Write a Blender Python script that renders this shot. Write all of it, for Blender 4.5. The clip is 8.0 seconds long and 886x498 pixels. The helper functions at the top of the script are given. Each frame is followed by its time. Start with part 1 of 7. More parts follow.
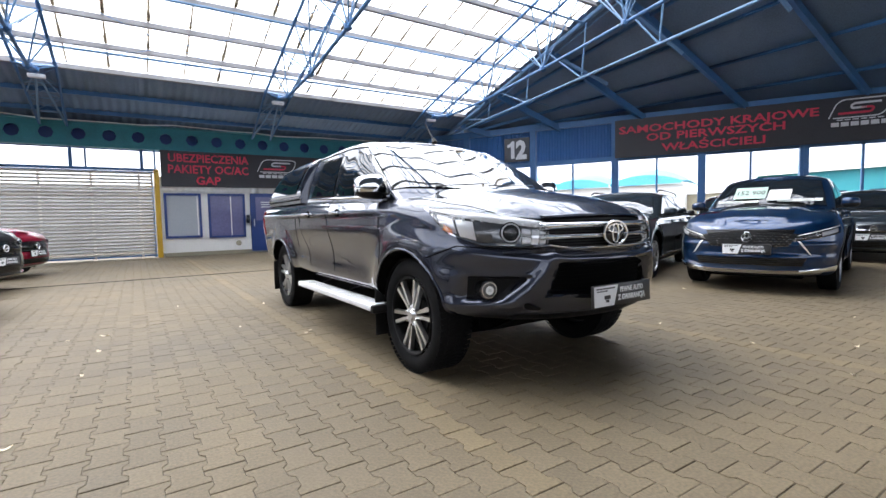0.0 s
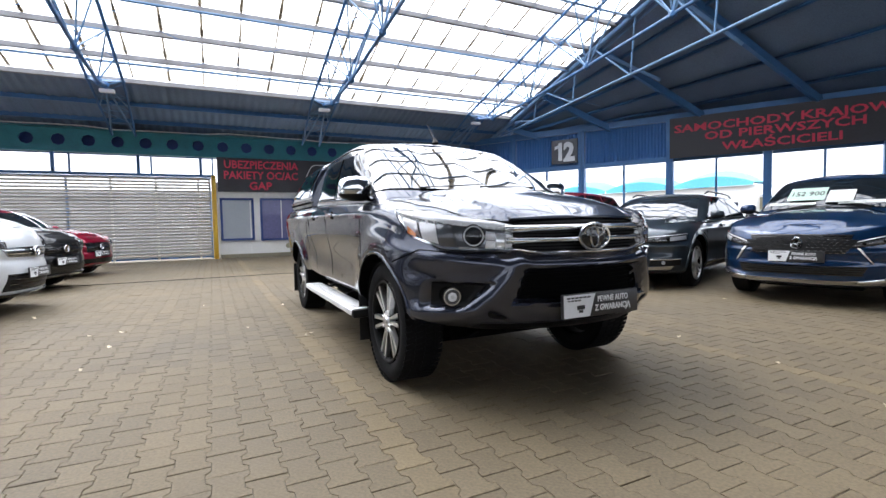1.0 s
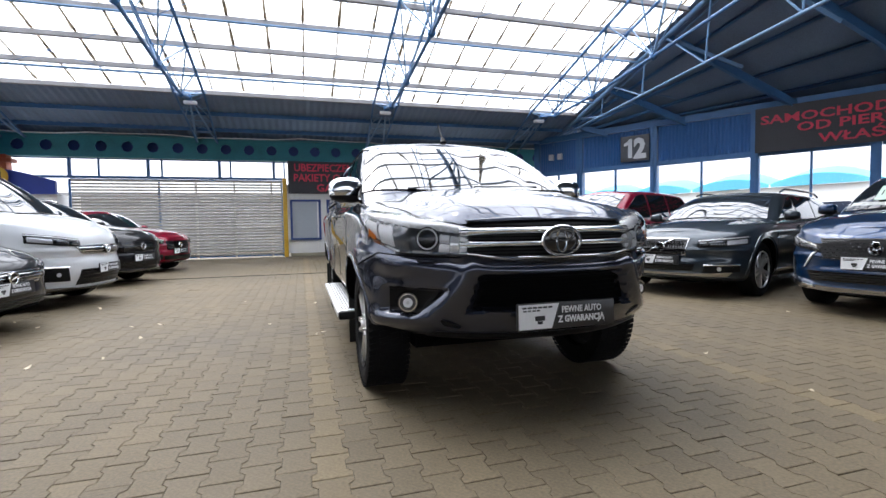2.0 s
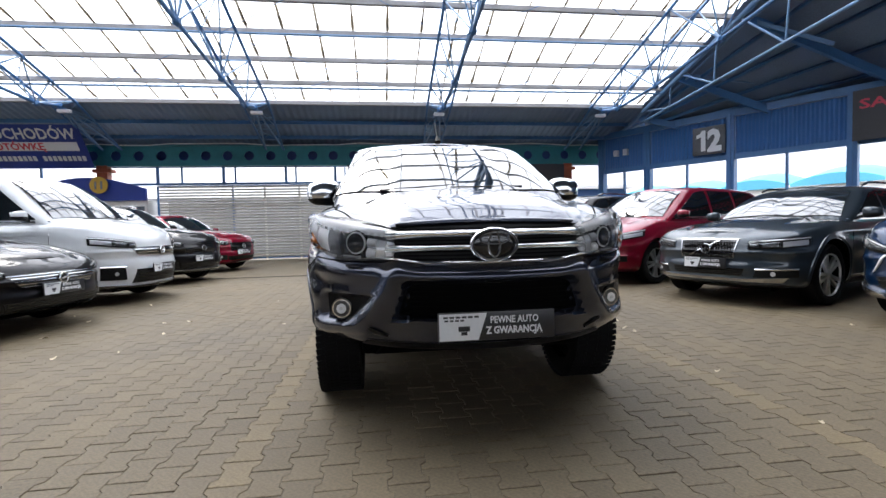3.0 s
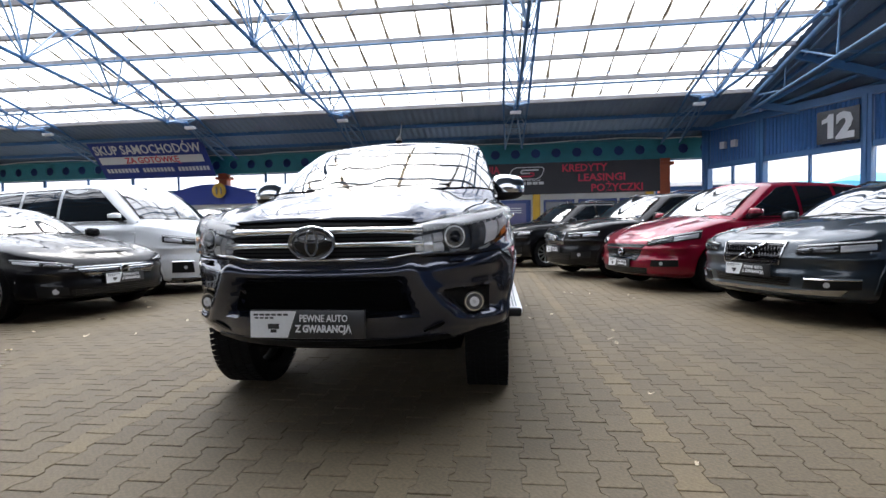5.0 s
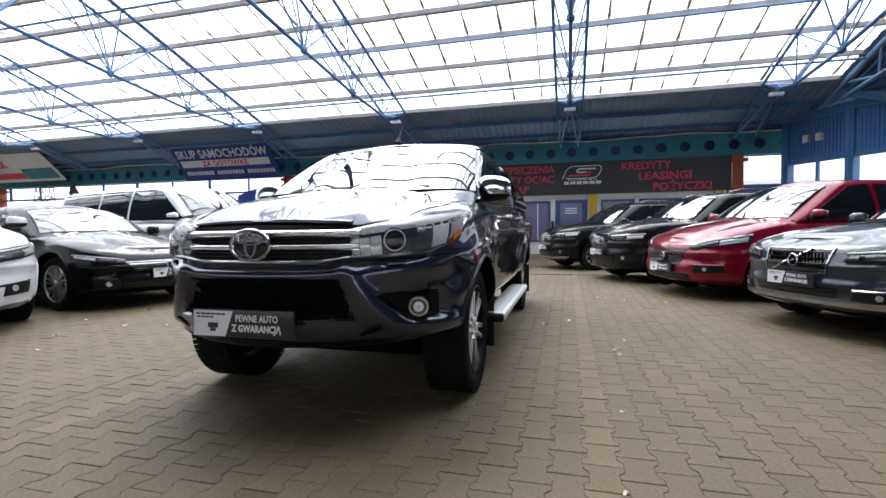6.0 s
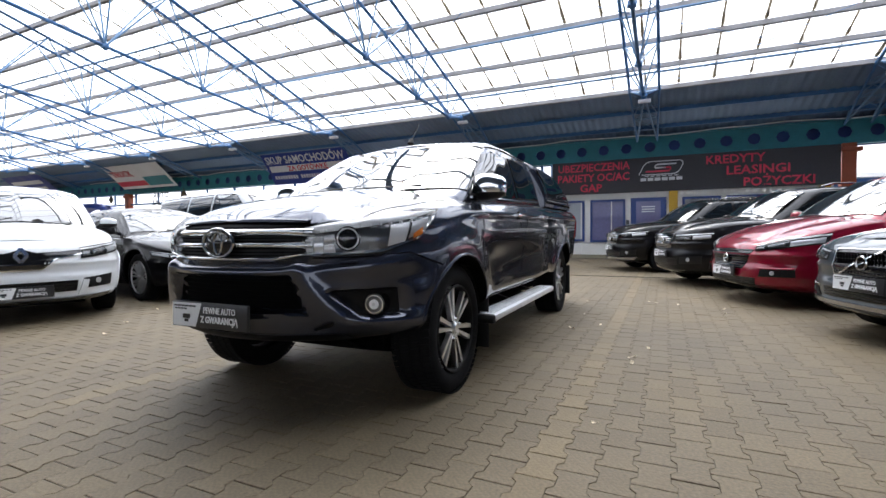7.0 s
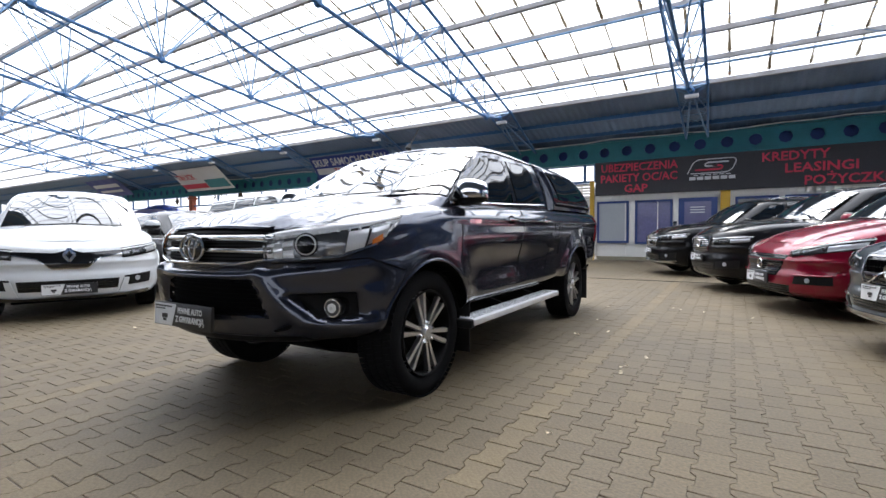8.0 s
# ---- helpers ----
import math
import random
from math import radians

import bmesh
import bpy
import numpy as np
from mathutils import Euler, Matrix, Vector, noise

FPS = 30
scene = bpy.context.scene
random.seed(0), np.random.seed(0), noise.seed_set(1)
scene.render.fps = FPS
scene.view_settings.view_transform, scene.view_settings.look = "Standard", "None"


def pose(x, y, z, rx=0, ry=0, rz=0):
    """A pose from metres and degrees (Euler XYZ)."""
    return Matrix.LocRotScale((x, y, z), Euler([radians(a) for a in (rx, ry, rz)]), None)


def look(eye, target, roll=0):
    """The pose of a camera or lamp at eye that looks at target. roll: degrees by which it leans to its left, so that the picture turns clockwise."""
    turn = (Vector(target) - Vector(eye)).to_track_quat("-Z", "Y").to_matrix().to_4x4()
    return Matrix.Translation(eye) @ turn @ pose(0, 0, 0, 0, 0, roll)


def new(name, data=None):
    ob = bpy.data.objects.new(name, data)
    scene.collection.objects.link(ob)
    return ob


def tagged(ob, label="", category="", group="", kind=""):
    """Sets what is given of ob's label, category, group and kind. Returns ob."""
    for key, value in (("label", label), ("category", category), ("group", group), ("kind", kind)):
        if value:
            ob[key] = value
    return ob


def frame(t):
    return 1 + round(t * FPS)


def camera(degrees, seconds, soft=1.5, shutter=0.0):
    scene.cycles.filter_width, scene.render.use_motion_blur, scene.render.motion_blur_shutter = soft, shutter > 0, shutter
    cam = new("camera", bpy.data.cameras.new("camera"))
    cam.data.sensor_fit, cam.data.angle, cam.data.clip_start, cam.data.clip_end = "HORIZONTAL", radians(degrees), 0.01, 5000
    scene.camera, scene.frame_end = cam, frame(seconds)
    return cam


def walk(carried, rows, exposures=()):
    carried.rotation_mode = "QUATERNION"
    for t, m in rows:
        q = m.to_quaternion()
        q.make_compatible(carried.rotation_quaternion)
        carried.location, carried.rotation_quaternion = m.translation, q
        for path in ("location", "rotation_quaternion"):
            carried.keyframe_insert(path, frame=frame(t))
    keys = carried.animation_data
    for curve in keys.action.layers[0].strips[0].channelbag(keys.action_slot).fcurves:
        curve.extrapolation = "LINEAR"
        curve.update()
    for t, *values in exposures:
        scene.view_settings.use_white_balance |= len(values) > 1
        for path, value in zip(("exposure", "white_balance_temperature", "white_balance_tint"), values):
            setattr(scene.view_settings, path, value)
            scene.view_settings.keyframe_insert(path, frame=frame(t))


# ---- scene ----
cam = camera(86.4, 8.0, 1.5)
PATH = [
    (0, (-2.363, -1.721, 1.015), (-1.276, -0.048, 0.888), -1.2),
    (0.5, (-2.087, -1.758, 1.018), (-1.097, -0.024, 0.901), -1.1),
    (1, (-1.836, -1.861, 0.994), (-0.961, -0.066, 0.889), -1.1),
    (1.5, (-1.545, -1.937, 0.993), (-0.812, -0.079, 0.894), -0.9),
    (3, (-0.5, -2.002, 0.993), (-0.241, -0.02, 0.903), -1.3),
    (3.5, (-0.17, -1.99, 0.978), (-0.038, 0.003, 0.896), -1.3),
    (4, (0.147, -2.002, 0.974), (0.135, -0.004, 0.898), -1.2),
    (5.5, (1.128, -1.894, 0.952), (0.777, 0.074, 0.874), -0.9),
    (6, (1.402, -1.801, 0.968), (0.889, 0.131, 0.893), -0.6),
    (6.5, (1.71, -1.728, 0.97), (1.023, 0.15, 0.899), -0.6),
    (7, (1.991, -1.58, 0.957), (1.141, 0.229, 0.885), -0.6),
    (7.5, (2.238, -1.449, 0.974), (1.264, 0.296, 0.902), -0.7),
    (8, (2.434, -1.379, 0.988), (1.389, 0.325, 0.917), -0.4),
]
walk(cam, [(t, look(eye, target, roll)) for t, eye, target, roll in PATH],
     exposures=[(0, 1.88), (1.5, 1.66), (3, 1.45), (4, 1.39), (6, 1.46), (8, 1.52)])

# ---- light ----
world = bpy.data.worlds.new("overcast_sky")
scene.world = world
world.use_nodes = True
_wn, _wl = world.node_tree.nodes, world.node_tree.links
_sky = _wn.new("ShaderNodeTexSky")
_sky.sky_type = 'NISHITA'
_sky.sun_disc = False
_sky.sun_elevation = radians(54)
_sky.sun_rotation = radians(-28)
_sky.dust_density = 4.0
_sky.air_density = 1.0
_pale = _wn.new("ShaderNodeHueSaturation")
_pale.inputs["Saturation"].default_value = 0.28
_wl.new(_sky.outputs[0], _pale.inputs["Color"])
_veil = _wn.new("ShaderNodeMix")
_veil.data_type = 'RGBA'
_veil.inputs[0].default_value = 0.8
_tc = _wn.new("ShaderNodeTexCoord")
_up = _wn.new("ShaderNodeSeparateXYZ")
_wl.new(_tc.outputs["Generated"], _up.inputs[0])
_cie = _wn.new("ShaderNodeMapRange")
_cie.inputs[3].default_value, _cie.inputs[4].default_value = 3.7, 16.0
_wl.new(_up.outputs["Z"], _cie.inputs[0])
_cloud = _wn.new("ShaderNodeVectorMath")
_cloud.operation = 'SCALE'
_cloud.inputs[0].default_value = (0.93, 0.99, 1.13)
_wl.new(_cie.outputs[0], _cloud.inputs["Scale"])
_wl.new(_cloud.outputs[0], _veil.inputs[7])
_wl.new(_pale.outputs[0], _veil.inputs[6])
_wl.new(_veil.outputs[2], _wn["Background"].inputs["Color"])
_wn["Background"].inputs["Strength"].default_value = 0.15
sun = new("sun", bpy.data.lights.new("sun", 'SUN'))
sun.data.energy = 1.3
sun.data.angle = radians(30)
sun.data.color = (1.0, 0.96, 0.9)
sun.matrix_world = look((0, 0, 30), (7, -13, 10))


# ---- materials ----
def nodes_of(name):
    m = bpy.data.materials.new(name)
    m.use_nodes = True
    return m, m.node_tree.nodes, m.node_tree.links, m.node_tree.nodes["Principled BSDF"]


def surface(name, color, rough=0.6, metal=0.0, var=0.12, scale=6.0, fine=60.0, bump=0.1, coat=0.0, island=0.0, objvar=0.0, spec=0.5):
    """A worn surface: colour and gloss vary at two scales, with a fine relief."""
    m, n, l, p = nodes_of(name)
    tc = n.new("ShaderNodeTexCoord")
    big = n.new("ShaderNodeTexNoise"); big.inputs["Scale"].default_value = scale; big.inputs["Detail"].default_value = 5
    small = n.new("ShaderNodeTexNoise"); small.inputs["Scale"].default_value = fine; small.inputs["Detail"].default_value = 3
    l.new(tc.outputs["Object"], big.inputs["Vector"]); l.new(tc.outputs["Object"], small.inputs["Vector"])
    add = n.new("ShaderNodeMath"); add.operation = 'ADD'
    l.new(big.outputs["Fac"], add.inputs[0]); l.new(small.outputs["Fac"], add.inputs[1])
    ramp = n.new("ShaderNodeMapRange"); ramp.inputs[1].default_value = 0.6; ramp.inputs[2].default_value = 1.4
    ramp.inputs[3].default_value = 1 - var; ramp.inputs[4].default_value = 1 + var
    l.new(add.outputs[0], ramp.inputs[0])
    last = ramp.outputs[0]
    for amount, node, sock in ((island, "ShaderNodeNewGeometry", "Random Per Island"), (objvar, "ShaderNodeObjectInfo", "Random")):
        if amount:
            g = n.new(node)
            r = n.new("ShaderNodeMapRange"); r.inputs[3].default_value = 1 - amount; r.inputs[4].default_value = 1 + amount
            l.new(g.outputs[sock], r.inputs[0])
            mu = n.new("ShaderNodeMath"); mu.operation = 'MULTIPLY'
            l.new(last, mu.inputs[0]); l.new(r.outputs[0], mu.inputs[1]); last = mu.outputs[0]
    mix = n.new("ShaderNodeVectorMath"); mix.operation = 'SCALE'
    mix.inputs[0].default_value = color
    l.new(last, mix.inputs["Scale"])
    l.new(mix.outputs[0], p.inputs["Base Color"])
    rr = n.new("ShaderNodeMapRange"); rr.inputs[3].default_value = max(0.02, rough * 0.8); rr.inputs[4].default_value = min(1, rough * 1.2)
    l.new(big.outputs["Fac"], rr.inputs[0]); l.new(rr.outputs[0], p.inputs["Roughness"])
    p.inputs["Metallic"].default_value = metal
    p.inputs["Specular IOR Level"].default_value = spec
    p.inputs["Coat Weight"].default_value = coat
    p.inputs["Coat Roughness"].default_value = 0.03
    if bump:
        b = n.new("ShaderNodeBump"); b.inputs["Strength"].default_value = bump; b.inputs["Distance"].default_value = 0.004
        l.new(small.outputs["Fac"], b.inputs["Height"]); l.new(b.outputs[0], p.inputs["Normal"])
    return m


def paint(name, color, metal=0.55, rough=0.32):
    """Car paint: flakes under a clear coat, with a thin film of dust."""
    m, n, l, p = nodes_of(name)
    tc = n.new("ShaderNodeTexCoord")
    fl = n.new("ShaderNodeTexVoronoi"); fl.inputs["Scale"].default_value = 900
    dust = n.new("ShaderNodeTexNoise"); dust.inputs["Scale"].default_value = 2.2; dust.inputs["Detail"].default_value = 6
    l.new(tc.outputs["Object"], fl.inputs["Vector"]); l.new(tc.outputs["Object"], dust.inputs["Vector"])
    r = n.new("ShaderNodeMapRange"); r.inputs[3].default_value = 0.85; r.inputs[4].default_value = 1.15
    l.new(fl.outputs["Distance"], r.inputs[0])
    s = n.new("ShaderNodeVectorMath"); s.operation = 'SCALE'; s.inputs[0].default_value = color
    l.new(r.outputs[0], s.inputs["Scale"]); l.new(s.outputs[0], p.inputs["Base Color"])
    c = n.new("ShaderNodeMapRange"); c.inputs[1].default_value = 0.35; c.inputs[2].default_value = 0.75; c.inputs[3].default_value = 0.01; c.inputs[4].default_value = 0.04
    l.new(dust.outputs["Fac"], c.inputs[0]); l.new(c.outputs[0], p.inputs["Coat Roughness"])
    p.inputs["Metallic"].default_value = metal
    p.inputs["Roughness"].default_value = rough
    p.inputs["Coat Weight"].default_value = 1.0
    p.inputs["Coat IOR"].default_value = 1.54
    p.inputs["Specular IOR Level"].default_value = 0.1
    return m


def plain(name, color, rough=0.4, metal=0.0, coat=0.0, spec=0.5):
    m, n, l, p = nodes_of(name)
    p.inputs["Base Color"].default_value = (*color, 1)
    p.inputs["Roughness"].default_value = rough
    p.inputs["Metallic"].default_value = metal
    p.inputs["Coat Weight"].default_value = coat
    p.inputs["Specular IOR Level"].default_value = spec
    return m


def clear(name, tint, rough=0.0, see=1.0, ior=1.5):
    m, n, l, p = nodes_of(name)
    p.inputs["Base Color"].default_value = (*tint, 1)
    p.inputs["Roughness"].default_value = rough
    p.inputs["Transmission Weight"].default_value = see
    p.inputs["IOR"].default_value = ior
    return m


def sheet_plastic():
    """Translucent corrugated roof sheet, with streaks of dirt running down the slope."""
    m, n, l, p = nodes_of("roof_sheet_plastic")
    tc = n.new("ShaderNodeTexCoord")
    mp = n.new("ShaderNodeMapping"); mp.inputs["Scale"].default_value = (3.0, 0.5, 0.5)
    no = n.new("ShaderNodeTexNoise"); no.inputs["Scale"].default_value = 1.3; no.inputs["Detail"].default_value = 6
    l.new(tc.outputs["Object"], mp.inputs["Vector"]); l.new(mp.outputs[0], no.inputs["Vector"])
    r = n.new("ShaderNodeMapRange"); r.inputs[1].default_value = 0.3; r.inputs[2].default_value = 0.75; r.inputs[3].default_value = 0.93; r.inputs[4].default_value = 0.78
    l.new(no.outputs["Fac"], r.inputs[0])
    col = n.new("ShaderNodeCombineColor")
    for i in range(3):
        l.new(r.outputs[0], col.inputs[i])
    tr = n.new("ShaderNodeBsdfTransparent"); l.new(col.outputs[0], tr.inputs["Color"])
    tl = n.new("ShaderNodeBsdfTranslucent"); l.new(col.outputs[0], tl.inputs["Color"])
    mx = n.new("ShaderNodeMixShader"); mx.inputs[0].default_value = 0.35
    l.new(tr.outputs[0], mx.inputs[1]); l.new(tl.outputs[0], mx.inputs[2])
    l.new(mx.outputs[0], n["Material Output"].inputs["Surface"])
    n.remove(p)
    return m


def paver_ground():
    """Far paving: joints and stones by pattern, too far off to tell apart."""
    m, n, l, p = nodes_of("far_paving")
    tc = n.new("ShaderNodeTexCoord")
    br = n.new("ShaderNodeTexBrick")
    br.inputs["Scale"].default_value = 1.0; br.inputs["Brick Width"].default_value = 0.2; br.inputs["Row Height"].default_value = 0.14
    br.inputs["Mortar Size"].default_value = 0.006; br.inputs["Color1"].default_value = (0.11, 0.088, 0.057, 1); br.inputs["Color2"].default_value = (0.096, 0.077, 0.051, 1)
    br.inputs["Mortar"].default_value = (0.07, 0.06, 0.048, 1)
    no = n.new("ShaderNodeTexNoise"); no.inputs["Scale"].default_value = 0.8; no.inputs["Detail"].default_value = 6
    mp = n.new("ShaderNodeMapping"); mp.inputs["Rotation"].default_value = (0, 0, radians(90))
    l.new(tc.outputs["Object"], mp.inputs["Vector"]); l.new(mp.outputs[0], br.inputs["Vector"]); l.new(tc.outputs["Object"], no.inputs["Vector"])
    r = n.new("ShaderNodeMapRange"); r.inputs[3].default_value = 0.72; r.inputs[4].default_value = 1.28
    l.new(no.outputs["Fac"], r.inputs[0])
    s = n.new("ShaderNodeVectorMath"); s.operation = 'SCALE'
    l.new(br.outputs["Color"], s.inputs[0]); l.new(r.outputs[0], s.inputs["Scale"]); l.new(s.outputs[0], p.inputs["Base Color"])
    p.inputs["Roughness"].default_value = 0.75
    return m


M_blue = surface("blue_painted_steel", (0.04, 0.135, 0.31), 0.45, 0.0, 0.18, 3, 40, 0.05)
M_lightblue = surface("pale_blue_painted_steel", (0.12, 0.235, 0.4), 0.4, 0.0, 0.15, 3, 40, 0.05)
M_bluepanel = surface("blue_sheet_metal", (0.024, 0.108, 0.3), 0.5, 0.0, 0.15, 2, 40, 0.05)
M_teal = surface("teal_painted_steel", (0.026, 0.2, 0.245), 0.5, 0.0, 0.2, 3, 50, 0.05)
M_corr = surface("grey_corrugated_steel", (0.13, 0.195, 0.295), 0.55, 0.2, 0.22, 1.2, 30, 0.08)
M_purlin = surface("purlin_steel", (0.24, 0.235, 0.24), 0.6, 0.0, 0.25, 2, 40, 0.06)
M_sign = surface("dark_sign_print", (0.1, 0.08, 0.05), 0.8, 0.0, 0.5, 2.5, 30, 0.1)
M_stain = surface("dirty_glazing_bar", (0.2, 0.165, 0.11), 0.8, 0.0, 0.5, 2.5, 30, 0.1)
_n, _l = M_stain.node_tree.nodes, M_stain.node_tree.links
_tr = _n.new("ShaderNodeBsdfTransparent"); _tr.inputs["Color"].default_value = (0.55, 0.5, 0.42, 1)
_mx = _n.new("ShaderNodeMixShader"); _mx.inputs[0].default_value = 0.5
_l.new(_n["Principled BSDF"].outputs[0], _mx.inputs[1]); _l.new(_tr.outputs[0], _mx.inputs[2])
_l.new(_mx.outputs[0], _n["Material Output"].inputs["Surface"])
M_sheet = sheet_plastic()
M_white = surface("white_painted_panel", (0.72, 0.71, 0.68), 0.45, 0.0, 0.06, 1.5, 30, 0.03)
M_slat = surface("pale_slat_steel", (0.52, 0.5, 0.46), 0.5, 0.0, 0.15, 2, 30, 0.05, objvar=0.1)
M_orange = surface("orange_painted_column", (0.32, 0.064, 0.0192), 0.5, 0.0, 0.2, 3, 40, 0.05)
M_yellow = surface("yellow_painted_steel", (0.48, 0.288, 0.0192), 0.5, 0.0, 0.12, 3, 40, 0.05)
M_frame = surface("dark_blue_frame", (0.0128, 0.0384, 0.16), 0.45, 0.0, 0.1, 3, 40, 0.03)
M_blind = surface("pale_window_blind", (0.32, 0.3456, 0.3712), 0.6, 0.0, 0.06, 1, 30, 0.02)
M_film = surface("violet_window_film", (0.1024, 0.1024, 0.2176), 0.35, 0.0, 0.25, 0.7, 20, 0.0, coat=0.5)
M_darkglass = plain("dark_office_glass", (0.02, 0.025, 0.04), 0.08, 0.0, 0.5)
M_banner = surface("charcoal_banner_vinyl", (0.02, 0.02, 0.026), 0.5, 0.0, 0.25, 1.2, 25, 0.1)
M_red = surface("red_print", (0.52, 0.026, 0.065), 0.5, 0.0, 0.08, 2, 30, 0.0)
M_grey = surface("silver_print", (0.55, 0.56, 0.58), 0.5, 0.0, 0.08, 2, 30, 0.0)
M_bannerblue = surface("blue_banner_vinyl", (0.012, 0.036, 0.25), 0.45, 0.0, 0.15, 1.2, 25, 0.05)
M_print = surface("white_print", (0.62, 0.64, 0.67), 0.5, 0.0, 0.06, 2, 30, 0.0)
M_ground = paver_ground()
M_paver = surface("concrete_paver", (0.116, 0.089, 0.051), 0.7, 0.0, 0.42, 0.55, 70, 0.5, island=0.1)
M_paver1 = surface("concrete_paver_stone", (0.116, 0.089, 0.051), 0.7, 0.0, 0.42, 0.55, 70, 0.5, objvar=0.1)
M_paver_light = surface("pale_paver", (0.144, 0.109, 0.059), 0.7, 0.0, 0.42, 0.55, 70, 0.5, island=0.1)
M_paver_light1 = surface("pale_paver_stone", (0.144, 0.109, 0.059), 0.7, 0.0, 0.42, 0.55, 70, 0.5, objvar=0.1)
M_joint = surface("joint_sand", (0.078, 0.062, 0.042), 0.9, 0.0, 0.35, 2, 80, 0.5)
M_turq = surface("turquoise_stucco", (0.016, 0.2, 0.23), 0.7, 0.0, 0.06, 0.3, 10, 0.02)
M_bluetent = surface("blue_tent_cloth", (0.06, 0.3, 0.42), 0.6, 0.0, 0.12, 0.4, 10, 0.02)
M_leaf = surface("dry_leaf", (0.62, 0.53, 0.38), 0.7, 0.0, 0.3, 20, 60, 0.1, objvar=0.3)
M_lampglass = plain("lamp_housing_white", (0.75, 0.76, 0.78), 0.3)
M_brickred = surface("oxide_red_wall", (0.1536, 0.0384, 0.0288), 0.7, 0.0, 0.2, 2, 40, 0.1)
M_cream = surface("cream_stucco", (0.3, 0.27, 0.19), 0.7, 0.0, 0.1, 1, 20, 0.05)

# ---- mesh tools ----


def mesh_of(bm, name, mats, angle=38):
    bmesh.ops.remove_doubles(bm, verts=bm.verts, dist=1e-5)
    bm.normal_update()
    lim = radians(angle)
    for e in bm.edges:
        e.smooth = not (len(e.link_faces) == 2 and e.calc_face_angle(0) > lim)
    for f in bm.faces:
        f.smooth = True
    me = bpy.data.meshes.new(name)
    bm.to_mesh(me)
    bm.free()
    for m in (mats if isinstance(mats, (list, tuple)) else [mats]):
        me.materials.append(m)
    return me


def part(name, bm, material, parent, label=""):
    """One mesh object under a thing or under a part."""
    ob = new(name, mesh_of(bm, name, material))
    ob.parent = parent
    return tagged(ob, label)


def thing(name, label, category, m=None, group="", kind=""):
    ob = new(name)
    ob.empty_display_size = 0.2
    if m is not None:
        ob.matrix_basis = m
    return tagged(ob, label, category, group, kind)


def solid(name, bm, material, label, category, group="", kind=""):
    return tagged(new(name, mesh_of(bm, name, material)), label, category, group, kind)


def box(bm, c, s, m=None, bevel=0.0):
    r = bmesh.ops.create_cube(bm, size=1.0)
    vs = r["verts"]
    bmesh.ops.scale(bm, vec=s, verts=vs)
    if bevel:
        es = list({e for v in vs for e in v.link_edges})
        g = bmesh.ops.bevel(bm, geom=es, offset=bevel, segments=2, affect='EDGES', profile=0.6)
        vs = list({v for f in g["faces"] for v in f.verts} | {v for v in vs if v.is_valid})
    mt = Matrix.Translation(c)
    bmesh.ops.transform(bm, matrix=(mt if m is None else m @ mt), verts=vs)
    return bm


def rod(bm, a, b, r, seg=8, r2=None):
    a, b = Vector(a), Vector(b)
    d = b - a
    if d.length < 1e-6:
        return bm
    m = Matrix.Translation((a + b) / 2) @ d.to_track_quat('Z', 'Y').to_matrix().to_4x4()
    bmesh.ops.create_cone(bm, cap_ends=True, segments=seg, radius1=r, radius2=r if r2 is None else r2, depth=d.length, matrix=m)
    return bm


def beam(bm, a, b, w, h, up=(0, 0, 1)):
    """A bar of rectangular section from a to b."""
    a, b, up = Vector(a), Vector(b), Vector(up)
    y = (b - a).normalized()
    x = y.cross(up).normalized()
    z = x.cross(y)
    m = Matrix((x, y, z)).transposed().to_4x4()
    m.translation = (a + b) / 2
    bmesh.ops.create_cube(bm, size=1.0, matrix=m @ Matrix.Diagonal((w, (b - a).length, h, 1)))
    return bm


def strip(bm, rows, thick=0.0, close=False):
    """A sheet through rows of points, with thickness along its normals."""
    vs = [[bm.verts.new(p) for p in row] for row in rows]
    fs = []
    for i in range(len(vs) - 1):
        n = len(vs[i])
        for j in range(n if close else n - 1):
            k = (j + 1) % n
            fs.append(bm.faces.new((vs[i][j], vs[i][k], vs[i + 1][k], vs[i + 1][j])))
    if thick:
        bm.normal_update()
        bmesh.ops.solidify(bm, geom=fs, thickness=thick)
    return bm


def lathe(bm, prof, seg=48, axis=None, closed=False):
    """Turns a profile of (radius, along) about the x axis."""
    rings = []
    for i in range(seg):
        a = 2 * math.pi * i / seg
        rings.append([(h, r * math.cos(a), r * math.sin(a)) for r, h in prof])
    rings.append(rings[0])
    vs = [[bm.verts.new(p) for p in ring] for ring in rings[:-1]]
    vs.append(vs[0])
    for i in range(seg):
        for j in range(len(prof) - (0 if closed else 1)):
            k = (j + 1) % len(prof)
            bm.faces.new((vs[i][j], vs[i + 1][j], vs[i + 1][k], vs[i][k]))
    return bm


